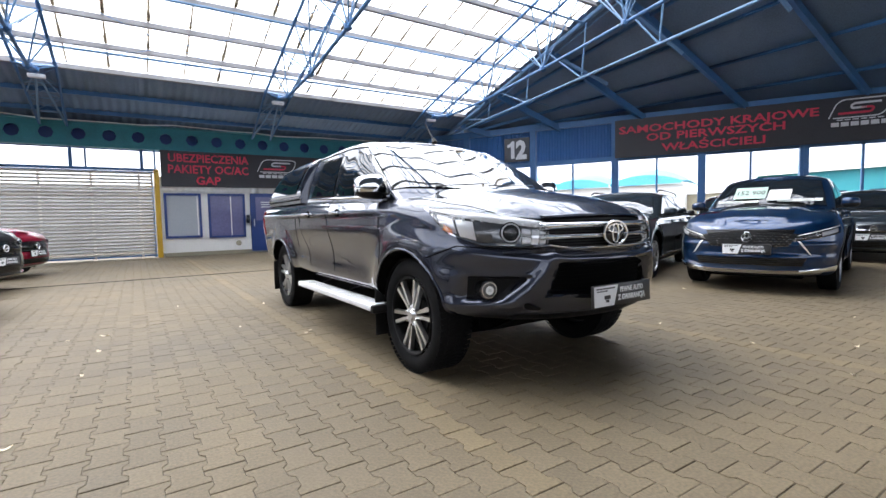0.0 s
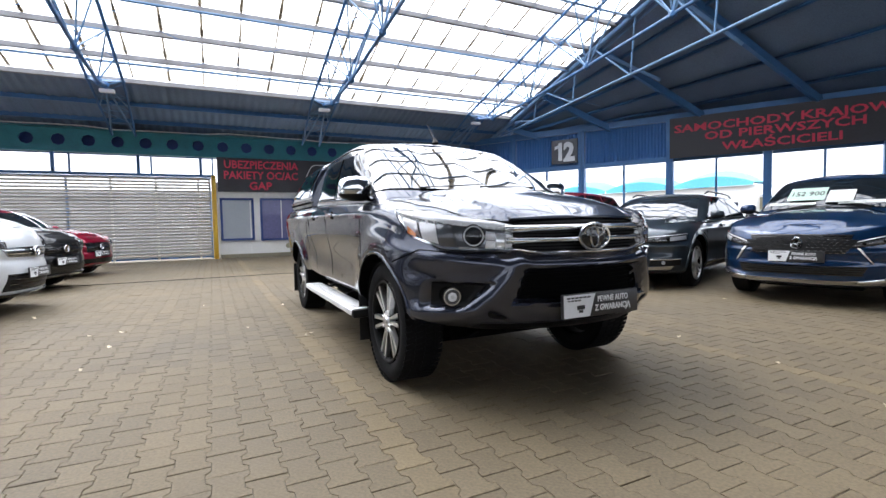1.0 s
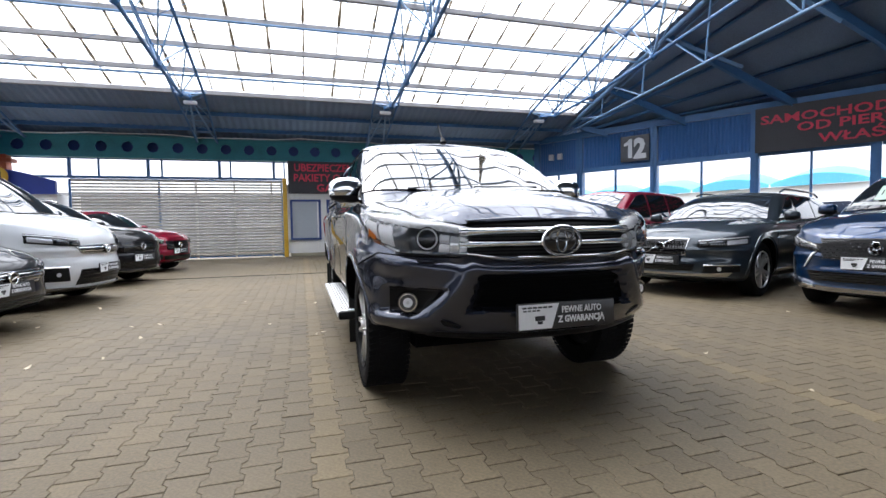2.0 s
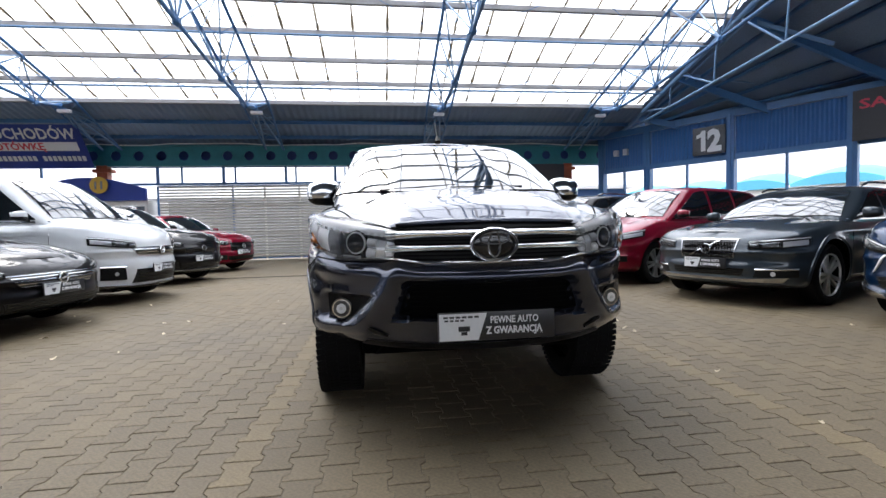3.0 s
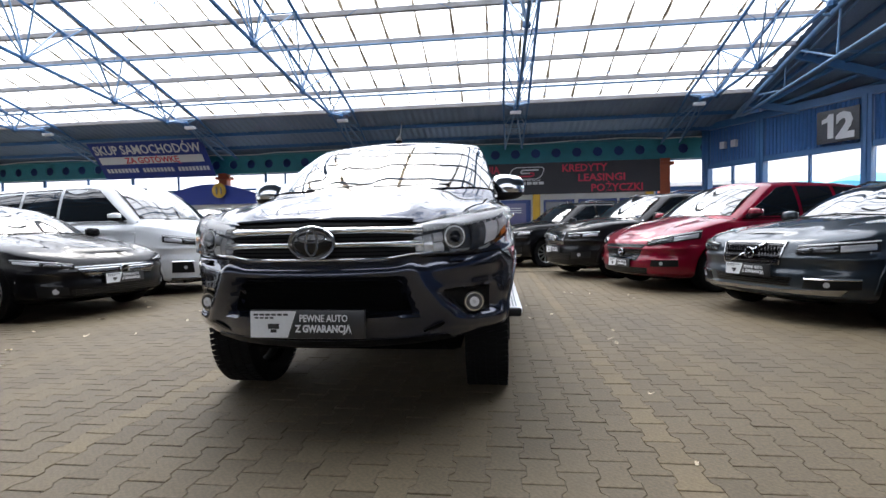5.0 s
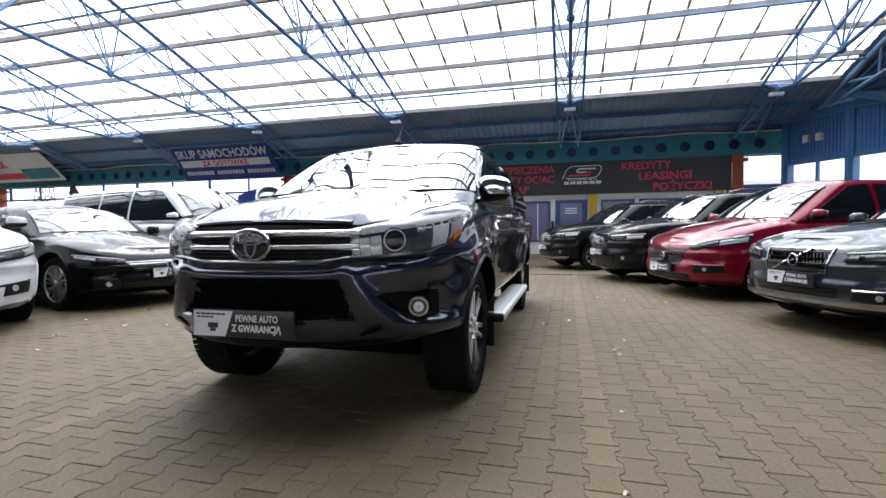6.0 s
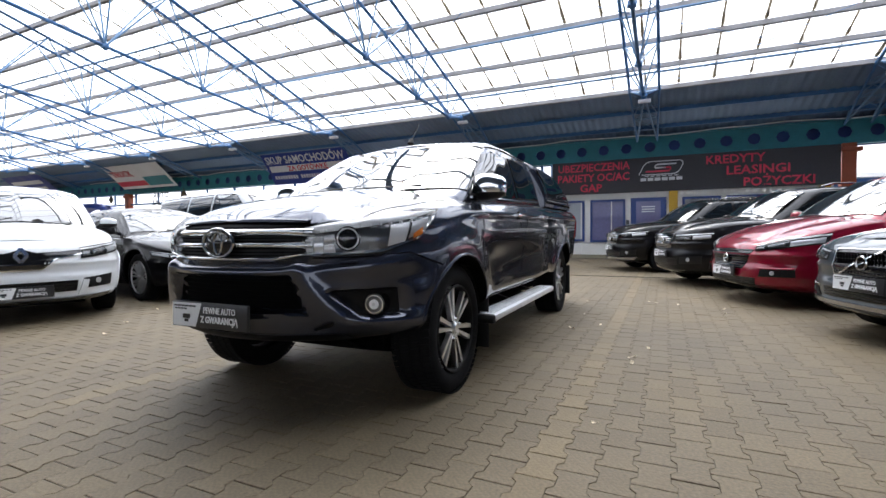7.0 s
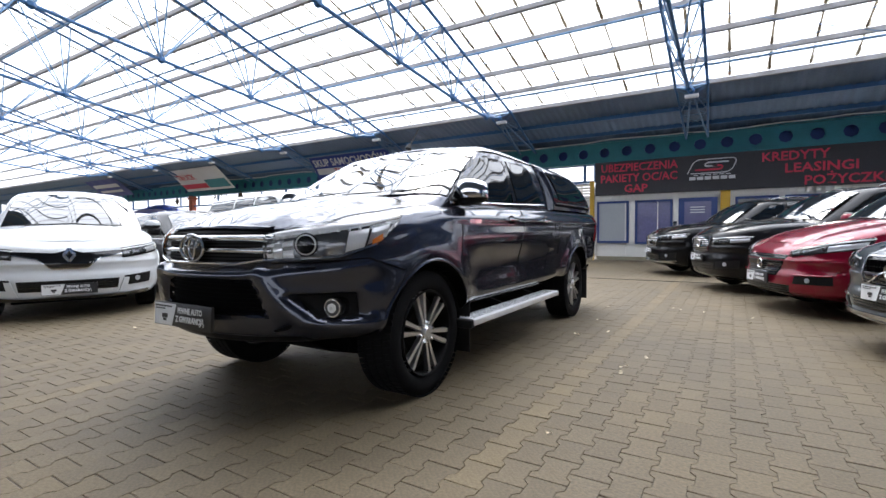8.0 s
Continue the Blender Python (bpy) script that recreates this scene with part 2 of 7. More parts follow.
def lettering(name, text, size, material, parent, m, depth=0.004, align='LEFT', bold=0.0, width=None):
    """Raised letters of the built-in font, reading along x and standing in the xz plane of m."""
    cu = bpy.data.curves.new(name, 'FONT')
    cu.body = text
    cu.size = size
    cu.extrude = depth / 2
    cu.offset = bold
    cu.align_x = align
    cu.resolution_u = 2
    tmp = bpy.data.objects.new(name, cu)
    scene.collection.objects.link(tmp)
    dg = bpy.context.evaluated_depsgraph_get()
    me = bpy.data.meshes.new_from_object(tmp.evaluated_get(dg))
    bpy.data.objects.remove(tmp)
    bpy.data.curves.remove(cu)
    me.materials.clear()
    me.materials.append(material)
    if width:
        xs = [v.co.x for v in me.vertices]
        me.transform(Matrix.Diagonal((width / (max(xs) - min(xs)), 1, 1, 1)))
    me.transform(m @ pose(0, 0, 0, 90, 0, 0))
    ob = new(name, me)
    ob.parent = parent
    return ob


# ---- the hall ----
EAVE = 4.2
SLOPE = 0.29
YB = 15.75          # back beam line
RIDGE_Y = -2.5
GLASS_S = -0.7     # southern edge of the translucent sheets
WALL_P = Vector((11.865, 8.606, 0))
WALL_D = Vector((-0.5, 0.866, 0)).normalized()
WALL_N = Vector((0.866, 0.5, 0)).normalized()
XE = 8.5            # edge of the translucent roof
XL = -60.0


def roof_z(y):
    return EAVE + SLOPE * (15.7 - y) if y > RIDGE_Y else EAVE + SLOPE * (15.7 - RIDGE_Y) - SLOPE * (RIDGE_Y - y)


def wall_pt(s, z, out=0.0):
    p = WALL_P + WALL_D * s + WALL_N * out
    return Vector((p.x, p.y, z))


# ground
bm = bmesh.new()
bmesh.ops.create_grid(bm, x_segments=8, y_segments=8, size=600)
bmesh.ops.translate(bm, vec=(0, 0, -0.035), verts=bm.verts)
solid("ground", bm, M_ground, "brown-grey concrete paving that runs through the covered yard", "paving", kind="structure")


def corrugated(name, corners, pitch, depth, material, label, along=0):
    """A corrugated sheet over four corners a b c d; the ribs run from a-b to d-c."""
    a, b, c, d = [Vector(p) for p in corners]
    nrm = (b - a).cross(d - a).normalized()
    n = max(2, int((b - a).length / pitch)) * 4
    bm = bmesh.new()
    rows = []
    for end0, end1 in ((a, b), (d, c)):
        row = []
        for i in range(n + 1):
            h = (0, 0, 1, 1)[i % 4] * depth
            row.append(end0.lerp(end1, i / n) + nrm * h)
        rows.append(row)
    strip(bm, rows, 0.003)
    return solid(name, bm, material, label, "roof", kind="structure")


y_g = 13.15  # lower edge of the translucent sheets
corrugated("roof_eave", ((XL, 16.4, roof_z(16.4)), (XE + 1.2, 16.4, roof_z(16.4)), (XE + 1.2, y_g, roof_z(y_g)), (XL, y_g, roof_z(y_g))), 0.22, 0.035, M_corr, "grey corrugated steel roof strip above the back beam")
# side roof between the edge of the translucent sheets and the slanting side wall
bm = bmesh.new()
rows = []
NS = 200
for i in range(NS + 1):
    yy = 13.6 - (13.6 + 15) * i / NS * 1.0
    s = (yy - WALL_P.y) / WALL_D.y
    w = wall_pt(s, EAVE + 0.12, 0.35)
    e = Vector((XE - 0.15, yy, roof_z(yy) - 0.02))
    h = 0.035 if (i % 2) else 0.0
    rows.append([e.lerp(w, k / 6) + Vector((0, 0, h)) for k in range(7)])
strip(bm, rows, 0.004)
solid("roof_side", bm, M_corr, "grey corrugated steel roof sloping down to the side wall", "roof", kind="structure")

# translucent roof sheets, one between each pair of purlins
purlin_y = [13.15 - 1.03 * k for k in range(0, 15)] + [RIDGE_Y]
bm = bmesh.new()
strip(bm, [[(XL, 13.15, roof_z(13.15) + 0.09), (XE, 13.15, roof_z(13.15) + 0.09)], [(XL, GLASS_S, roof_z(GLASS_S) + 0.09), (XE, GLASS_S, roof_z(GLASS_S) + 0.09)]])
solid("roof_translucent", bm, M_sheet, "white translucent plastic roof sheets, streaked with dirt", "roof", kind="structure")

# unseen roof, placed to keep overhead light off the pickup's front
for y0, y1 in ((GLASS_S, RIDGE_Y), (RIDGE_Y, -15)):
    corrugated("shade_roof", ((XL, y0, roof_z(y0) + 0.1), (XE + 8, y0, roof_z(y0) + 0.1), (XE + 8, y1, roof_z(y1) + 0.1), (XL, y1, roof_z(y1) + 0.1)), 0.4, 0.035, M_corr, "unseen grey corrugated roof added to block overhead light from the south")

# purlins
for k, y in enumerate(purlin_y + [RIDGE_Y - 1.1]):
    bm = bmesh.new()
    z = roof_z(y)
    beam(bm, (XL, y, z), (XE, y, z), 0.045, 0.11)
    beam(bm, (XL, y + 0.035, z + 0.05), (XE, y + 0.035, z + 0.05), 0.09, 0.012)
    beam(bm, (XL, y + 0.035, z - 0.05), (XE, y + 0.035, z - 0.05), 0.09, 0.012)
    solid("purlin", bm, M_purlin, "grey steel channel purlin under the translucent roof", "purlin", "roof purlins", "structure")
for y in (15.2, 14.2):
    bm = bmesh.new()
    beam(bm, (XL, y, roof_z(y) - 0.07), (XE + 0.6, y, roof_z(y) - 0.07), 0.06, 0.12)
    solid("purlin", bm, M_blue, "dark blue steel purlin under the corrugated eave", "purlin", "roof purlins", "structure")

# glazing bars: short dirty laps between purlins, more or less stained
rng = random.Random(5)
bars = bmesh.new()
x = XE - 0.3
while x > -34:
    for k in range(len(purlin_y) - 2):
        y0, y1 = purlin_y[k], purlin_y[k + 1]
        Z = lambda y: roof_z(y) + 0.075
        w = rng.choice((0.04, 0.048, 0.058))
        beam(bars, (x + rng.uniform(-0.012, 0.012), y0, Z(y0)), (x, y1, Z(y1)), w, 0.01)
        # wedge of dirt gathered above the lower purlin
        if rng.random() < 0.8:
            f = rng.uniform(0.15, 0.65)
            rows, steps = [], 5
            for q in range(steps + 1):
                t = q / steps
                yy = y0 + (y1 - y0) * (0.03 + f * t)
                hw = (0.5 * w + rng.uniform(0.015, 0.045) * (1 - t) ** 0.7) * (0.6 if t == 0 else 1)
                dx = rng.uniform(-0.008, 0.008)
                rows.append([(x + dx - hw, yy, Z(yy) - 0.012), (x + dx + hw, yy, Z(yy) - 0.012)])
            strip(bars, rows)
    x -= 0.84
solid("glazing_bars", bars, M_stain, "dirt-stained laps between the translucent roof sheets", "glazing bar", kind="stuff")


# roof trusses: two upper chords under the sheets and one lower chord, joined by thin rods
def chord_z(y):
    pts = [(13.0, 4.74), (12.2, 4.55), (9.9, 4.66), (7.5, 4.93), (4.5, 5.3), (0.0, 5.9), (-3.0, 6.2)]
    for (a, za), (b, zb) in zip(pts, pts[1:]):
        if y >= b:
            return za + (zb - za) * (y - a) / (b - a)
    return pts[-1][1]


def roof_truss(x):
    t = thing("roof_truss", "blue tubular steel roof truss with a lamp at its lower end", "truss", pose(x, 13, 4.7), "roof trusses", "structure")
    o = Vector((x, 13, 4.7))
    P = lambda dx, y, z: Vector((x + dx, y, z)) - o
    U = lambda s, y: P(0.38 * s, y, roof_z(y) - 0.12)
    D = lambda y: P(0, y, chord_z(y))
    low_y = [12.95, 12.0, 9.95, 7.5, 5.0, 2.5, 0.2, -1.0]
    top_y = [13.0, 11.0, 8.75, 6.3, 3.8, 1.2, -0.6, -1.0]
    for s in (-1, 1):
        bm = bmesh.new()
        for a, b in ((13.1, 6), (6, 0), (0, -1)):
            rod(bm, U(s, a), U(s, b), 0.04)
        part("upper_chord", bm, M_blue, t)
        foot = P(0.3 * s, 15.55, 3.9)
        bm = bmesh.new()
        rod(bm, U(s, 13.1), foot, 0.034)
        part("end_strut", bm, M_blue, t)
        bm = bmesh.new()
        rod(bm, D(12.95), foot, 0.026); rod(bm, D(12.95), U(s, 13.0).lerp(foot, 0.45), 0.016, 6)
        part("end_strut", bm, M_lightblue, t)
    bm = bmesh.new()
    for f in (0.25, 0.5, 0.75):
        a, b = U(-1, 13.1).lerp(P(-0.3, 15.55, 3.9), f), U(1, 13.1).lerp(P(0.3, 15.55, 3.9), f)
        c, d = U(-1, 13.1).lerp(P(-0.3, 15.55, 3.9), f - 0.25), U(1, 13.1).lerp(P(0.3, 15.55, 3.9), f - 0.25)
        rod(bm, a, b, 0.014, 6); rod(bm, c, b, 0.01, 6); rod(bm, d, a, 0.01, 6)
    part("end_lattice", bm, M_lightblue, t)
    bm = bmesh.new()
    for a, b in zip(low_y, low_y[1:]):
        rod(bm, D(a), D(b), 0.042)
    part("lower_chord", bm, M_blue, t)
    for i, yl in enumerate(low_y[:-1]):
        bm = bmesh.new()
        up = [top_y[i], top_y[max(0, i - 1)], 0.5 * (top_y[i] + top_y[max(0, i - 1)])]
        for s in (-1, 1):
            for yt in up:
                rod(bm, D(yl), U(s, yt), 0.02, 6)
        ym, ye = up[2], top_y[min(7, i + 1)]
        rod(bm, U(-1, top_y[i]), U(1, top_y[i]), 0.02, 6)
        rod(bm, U(-1, top_y[i]), U(1, ym), 0.012, 6); rod(bm, U(1, top_y[i]), U(-1, ym), 0.012, 6)
        part("web", bm, M_lightblue, t)
        bm = bmesh.new()
        bmesh.ops.create_icosphere(bm, subdivisions=1, radius=0.1, matrix=Matrix.Translation(D(yl)))
        part("node", bm, M_blue, t)
        for s in (-1, 1):
            bm = bmesh.new()
            bmesh.ops.create_icosphere(bm, subdivisions=1, radius=0.06, matrix=Matrix.Translation(U(s, top_y[i])))
            part("node", bm, M_blue, t)
    bm = bmesh.new()
    box(bm, P(0, 13.15, 4.62), (0.34, 0.14, 0.09), None, 0.02)
    part("flood_lamp", bm, M_lampglass, t, "pale floodlight housing, unlit")
    return t


for x in (6.9, 1.45, -4.15, -9.5, -14.9, -20.3, -25.7, -31.1):
    roof_truss(x)
# longitudinal tie tubes and wind bracing between the trusses
for y in (12.15, 9.95, 7.5, 4.9):
    bm = bmesh.new()
    rod(bm, (-40, y, roof_z(y) - 0.14), (XE, y, roof_z(y) - 0.14), 0.032)
    solid("tie_tube", bm, M_lightblue, "thin blue steel tube tying the trusses together", "tie rod", "tie tubes", "structure")
bm = bmesh.new()
xs = [6.9, 1.45, -4.15, -9.5, -14.9, -20.3]
for a, b in zip(xs, xs[1:]):
    for y0, y1 in ((13.0, 9.95), (9.95, 6.3)):
        rod(bm, (a, y0, roof_z(y0) - 0.16), (b, y1, roof_z(y1) - 0.16), 0.008, 5)
        rod(bm, (b, y0, roof_z(y0) - 0.16), (a, y1, roof_z(y1) - 0.16), 0.008, 5)
solid("wind_bracing", bm, M_blue, "thin crossed steel bracing rods under the roof", "bracing", kind="structure")

# edge truss between translucent roof and side roof
edge = thing("edge_truss", "long blue tubular truss along the edge of the translucent roof", "truss", pose(XE, 14.5, 4.4), kind="structure")
eo = Vector((XE, 14.5, 4.4))
top = lambda y: Vector((XE, y, roof_z(y) - 0.12))
low = lambda y: Vector((XE + 0.1, y, 4.38 + 0.085 * max(0, 14.5 - y)))
bm = bmesh.new(); rod(bm, top(14.6) - eo, top(-1) - eo, 0.075, 12); part("upper_chord", bm, M_lightblue, edge)
bm = bmesh.new(); rod(bm, top(14.6) - eo + Vector((0.16, 0, -0.12)), top(-1) - eo + Vector((0.16, 0, -0.12)), 0.025, 8); part("cable_tray", bm, M_lightblue, edge)
bm = bmesh.new(); rod(bm, low(14.8) - eo, low(-1) - eo, 0.04, 10); part("lower_chord", bm, M_lightblue, edge)
ys = [13.2, 11.2, 8.9, 6.5, 4.0, 1.4]
for i, y in enumerate(ys):
    bm = bmesh.new(); rod(bm, top(y) - eo, low(y - 1.25) - eo, 0.026, 8); part("diagonal", bm, M_lightblue, edge)
    bm = bmesh.new(); rod(bm, low(y - 1.25) - eo, top(y - 1.5) - eo + Vector((0, 0, 0)), 0.026, 8); part("diagonal", bm, M_lightblue, edge)
    bm = bmesh.new()
    beam(bm, top(y) - eo, low(y) - eo + Vector((1.6, -0.9, 0.25)), 0.05, 0.09)
    part("side_brace", bm, M_lightblue, edge)

# rafters and purlins of the side roof
for s in (7.0, 4.8, 2.2, -0.7, -3.6, -6.5, -9.4):
    w = wall_pt(s, EAVE + 0.0, 0.05)
    yt = w.y - 0.2
    bm = bmesh.new()
    beam(bm, w, (XE + 0.05, yt + 1.0, roof_z(yt + 1.0) - 0.15), 0.12, 0.2)
    solid("side_rafter", bm, M_blue, "dark blue steel rafter under the side roof", "rafter", "side rafters", "structure")
for f in (0.2, 0.42, 0.64, 0.84):
    bm = bmesh.new()
    pts = []
    for yy in (13.2, 9, 5, 1, -5):
        s = (yy - WALL_P.y) / WALL_D.y
        pts.append(Vector((XE, yy, roof_z(yy) - 0.09)).lerp(wall_pt(s, EAVE + 0.04, 0.3), f))
    for a, b in zip(pts, pts[1:]):
        beam(bm, a, b, 0.06, 0.1)
    solid("side_purlin", bm, M_blue, "blue steel purlin under the side roof", "purlin", "side purlins", "structure")

# ---- side wall ----
cols = [7.75, 5.9, 3.2, 0.3, -2.35, -5.02, -7.75]
R_wall = Matrix((-WALL_D, WALL_N, Vector((0, 0, 1)))).transposed().to_4x4()


def wall_box(bm, s0, s1, z0, z1, t0, t1):
    c = wall_pt((s0 + s1) / 2, (z0 + z1) / 2, (t0 + t1) / 2)
    m = R_wall.copy(); m.translation = c
    bmesh.ops.create_cube(bm, size=1.0, matrix=m @ Matrix.Diagonal((abs(s1 - s0), abs(t1 - t0), abs(z1 - z0), 1)))


for s in cols:
    bm = bmesh.new()
    wall_box(bm, s - 0.11, s + 0.11, -0.04, EAVE + 0.1, -0.06, 0.2)
    wall_box(bm, s - 0.13, s + 0.13, -0.04, 0.02, -0.1, 0.24)
    wall_box(bm, s - 0.02, s + 0.02, 0.02, EAVE + 0.05, -0.085, -0.06)
    solid("wall_column", bm, M_blue, "blue steel column between tall windows", "column", "wall columns", "structure")
bm = bmesh.new(); wall_box(bm, 7.9, -24.6, EAVE, EAVE + 0.22, -0.05, 0.25); solid("eave_beam", bm, M_blue, "blue steel eave beam on the side wall", "beam", kind="structure")
for k, (a, b) in enumerate(zip(cols, cols[1:])):
    a2, b2 = a - 0.115, b + 0.115
    w = thing("window_%d" % (k + 1), "tall clear window in a blue steel frame below a blue corrugated panel", "window", pose(*wall_pt((a2 + b2) / 2, 0)), "side windows", "structure")
    o = wall_pt((a2 + b2) / 2, 0)

    def wp(name, *spans, mat=M_blue, label=""):
        bm = bmesh.new()
        for sp in spans:
            wall_box(bm, *sp)
        bmesh.ops.translate(bm, vec=-o, verts=bm.verts)
        return part(name, bm, mat, w, label)

    mid = (a2 + b2) / 2
    wp("window_frame", (a2, b2, 2.9, 3.06, 0, 0.14), (a2, b2, 0.52, 0.62, 0, 0.14))
    wp("mullion", (mid - 0.03, mid + 0.03, 0.62, 2.9, 0.02, 0.12))
    wp("wall_sheet", (a2, b2, -0.04, 0.52, 0.04, 0.12), mat=M_brickred, label="oxide red plinth wall")
    for i, (u, v) in enumerate(((a2, mid + 0.03), (mid - 0.03, b2))):
        pane = wp("pane", (u, v, 0.62, 2.9, 0.065, 0.075), mat=bpy.data.materials.get("window_pane") or clear("window_pane", (1, 1, 1), 0.0, 1.0, 1.1))
        pane.visible_shadow = False
    # corrugated panel above
    bm = bmesh.new()
    n = int(abs(a2 - b2) / 0.1)
    rows = []
    for z in (3.06, EAVE - 0.005):
        rows.append([wall_pt(a2 + (b2 - a2) * i / (2 * n), z, 0.03 if (i // 1) % 2 else 0.06) - o for i in range(2 * n + 1)])
    strip(bm, rows, 0.003)
    part("panel", bm, M_bluepanel, w, "blue corrugated sheet panel")

# out of view: solid wall added to cut window light from this side
bm = bmesh.new(); wall_box(bm, -7.87, -24.6, -0.04, EAVE, 0.0, 0.16); solid("unseen_side_wall", bm, M_bluepanel, "unseen blue wall added past the windows to block side light", "wall", kind="structure")

for s in (7.1, 6.72):
    bm = bmesh.new(); wall_box(bm, s - 0.08, s + 0.08, 3.5, 3.72, -0.09, 0.03); solid("junction_box", bm, M_grey, "small pale grey electrical box on the blue wall", "electrical box", "electrical boxes")

# number sign on the side wall
sg = thing("number_sign", "square dark sign board with a silver number twelve", "sign", None)
m = R_wall.copy()
m.translation = wall_pt(3.8, 3.56, -0.13)
sg.matrix_basis = m
bm = bmesh.new(); box(bm, (0, 0.02, 0), (0.98, 0.04, 0.88), None, 0.01); part("board", bm, surface("sign_board", (0.05, 0.055, 0.065), 0.4, 0, 0.5, 3, 20, 0), sg)
bm = bmesh.new()
f = bm.faces.new([bm.verts.new((x - 0.22, -0.016, z)) for x, z in ((0.0, -0.32), (0.14, -0.32), (0.14, 0.33), (0.03, 0.33), (-0.02, 0.25), (-0.14, 0.2), (-0.14, 0.09), (0.0, 0.13))])
bmesh.ops.solidify(bm, geom=[f], thickness=0.012)
part("numeral", bm, M_print, sg)
lettering("numeral", "2", 0.9, M_print, sg, pose(0.18, -0.01, -0.32), 0.012, 'CENTER', 0.045, 0.42)

# long banner with red lettering on the side wall
bn = thing("wall_banner", "long charcoal vinyl banner with red lettering over the windows", "banner", None)
m = R_wall.copy()
m.translation = wall_pt(0.28, 2.97, -0.16)
bn.matrix_basis = m
bm = bmesh.new()
rngb = random.Random(3)
rows = []
for j in range(7):
    rows.append([(0.0 + 8.0 * i / 60, 0.01 * math.sin(i * 0.7 + j * 0.5) + rngb.uniform(-0.006, 0.006), 1.27 * j / 6) for i in range(61)])
strip(bm, rows, 0.004)
part("cloth", bm, M_banner, bn)
for text, x, z, w in (("SAMOCHODY KRAJOWE", 0.13, 0.8, 5.45), ("OD PIERWSZYCH", 0.98, 0.5, 3.8), ("WŁAŚCICIELI", 1.47, 0.14, 2.85)):
    lettering("letters", text, 0.335, M_red, bn, pose(x, -0.022, z), 0.004, 'LEFT', 0.007, w)


def emblem_shape(parent, m, w, h):
    """A slanted rounded frame round a bent band, and bars below in place of the name."""
    def ribbon(name, pts, thick, mat):
        bm = bmesh.new()
        rows = []
        for k, (x, z) in enumerate(pts):
            a, b = pts[max(0, k - 1)], pts[min(len(pts) - 1, k + 1)]
            t = Vector(((b[0] - a[0]) * w, (b[1] - a[1]) * h)).normalized()
            q = Vector(((x + 0.16 * z) * w, z * h))
            rows.append([(q.x - t.y * thick * h, -0.002, q.y + t.x * thick * h), (q.x + t.y * thick * h, -0.002, q.y - t.x * thick * h)])
        strip(bm, rows, 0.003)
        bmesh.ops.transform(bm, matrix=m, verts=bm.verts)
        part(name, bm, mat, parent)

    turn = lambda cx, cz, r, a0, a1: [(cx + 0.42 * r * math.cos(radians(a0 + (a1 - a0) * k / 8)), cz + r * math.sin(radians(a0 + (a1 - a0) * k / 8))) for k in range(9)]
    ribbon("emblem_frame", [(-0.5, -0.5)] + turn(-0.34, 0.14, 0.36, 180, 90) + turn(0.36, 0.14, 0.36, 90, 0) + turn(0.36, -0.14, 0.36, 0, -90) + [(-0.42, -0.5)], 0.035, M_grey)
    ribbon("emblem_band", [(0.34, 0.26)] + turn(-0.12, 0.13, 0.13, 90, 270) + [(0.0, 0.0), (0.12, 0.0)], 0.06, M_grey)
    ribbon("emblem_band", [(0.02, 0.0)] + turn(0.2, -0.13, 0.13, 90, -90) + [(-0.36, -0.26)], 0.06, M_red)
    for i in range(6):
        bm = bmesh.new()
        box(bm, (-0.55 * w + (i + 0.5) * 0.183 * w, -0.004, -0.86 * h), (0.15 * w, 0.004, 0.24 * h))
        box(bm, (-0.45 * w + (i + 0.5) * 0.15 * w, -0.004, -0.62 * h), (0.11 * w, 0.003, 0.06 * h))
        bmesh.ops.transform(bm, matrix=m, verts=bm.verts)
        part("name_bar", bm, M_grey, parent)


emblem_shape(bn, pose(6.5, -0.045, 0.92), 1.2, 0.5)

# ---- back side: beam, columns, gate, office ----
bm = bmesh.new()
hole_r, pitch, zc = 0.175, 0.735, 3.72
x0b, x1b = -40.0, XE + 0.1
n = int((x1b - x0b) / pitch)
for i in range(n):
    xc = x0b + (i + 0.5) * pitch
    ring = [(xc + hole_r * math.cos(a), zc + hole_r * math.sin(a)) for a in [2 * math.pi * k / 8 for k in range(8)]]
    L, R, B, T = xc - pitch / 2, xc + pitch / 2, 3.38, 4.06
    outer = [(R, zc), (R, T), (xc, T), (L, T), (L, zc), (L, B), (xc, B), (R, B)]
    for y in (YB - 0.02,):
        vi = [bm.verts.new((p[0], y, p[1])) for p in ring]
        vo = [bm.verts.new((p[0], y, p[1])) for p in outer]
        for k in range(8):
            q = (k + 1) % 8
            bm.faces.new((vi[k], vo[k], vo[q], vi[q]))
bmesh.ops.remove_doubles(bm, verts=bm.verts, dist=1e-4)
bmesh.ops.solidify(bm, geom=bm.faces[:], thickness=0.03)
box(bm, ((x0b + x1b) / 2, YB, 3.37), (x1b - x0b, 0.24, 0.03))
box(bm, ((x0b + x1b) / 2, YB, 4.07), (x1b - x0b, 0.24, 0.03))
solid("castellated_beam", bm, M_teal, "long teal steel beam with a row of round openings", "beam", kind="structure")
# added backing: its dark colour stands in for shade in the openings
bm = bmesh.new(); box(bm, ((x0b + x1b) / 2, YB + 0.35, 3.78), (x1b - x0b, 0.03, 0.86)); solid("beam_backing", bm, M_frame, "dark blue backing added so the teal beam's openings look dark", "sheet", kind="structure")
bm = bmesh.new()
pts = [Vector((-30 + i * 0.8, YB - 0.16, 4.1 + 0.035 * math.sin(i * 0.9) + 0.02 * math.sin(i * 2.3))) for i in range(49)]
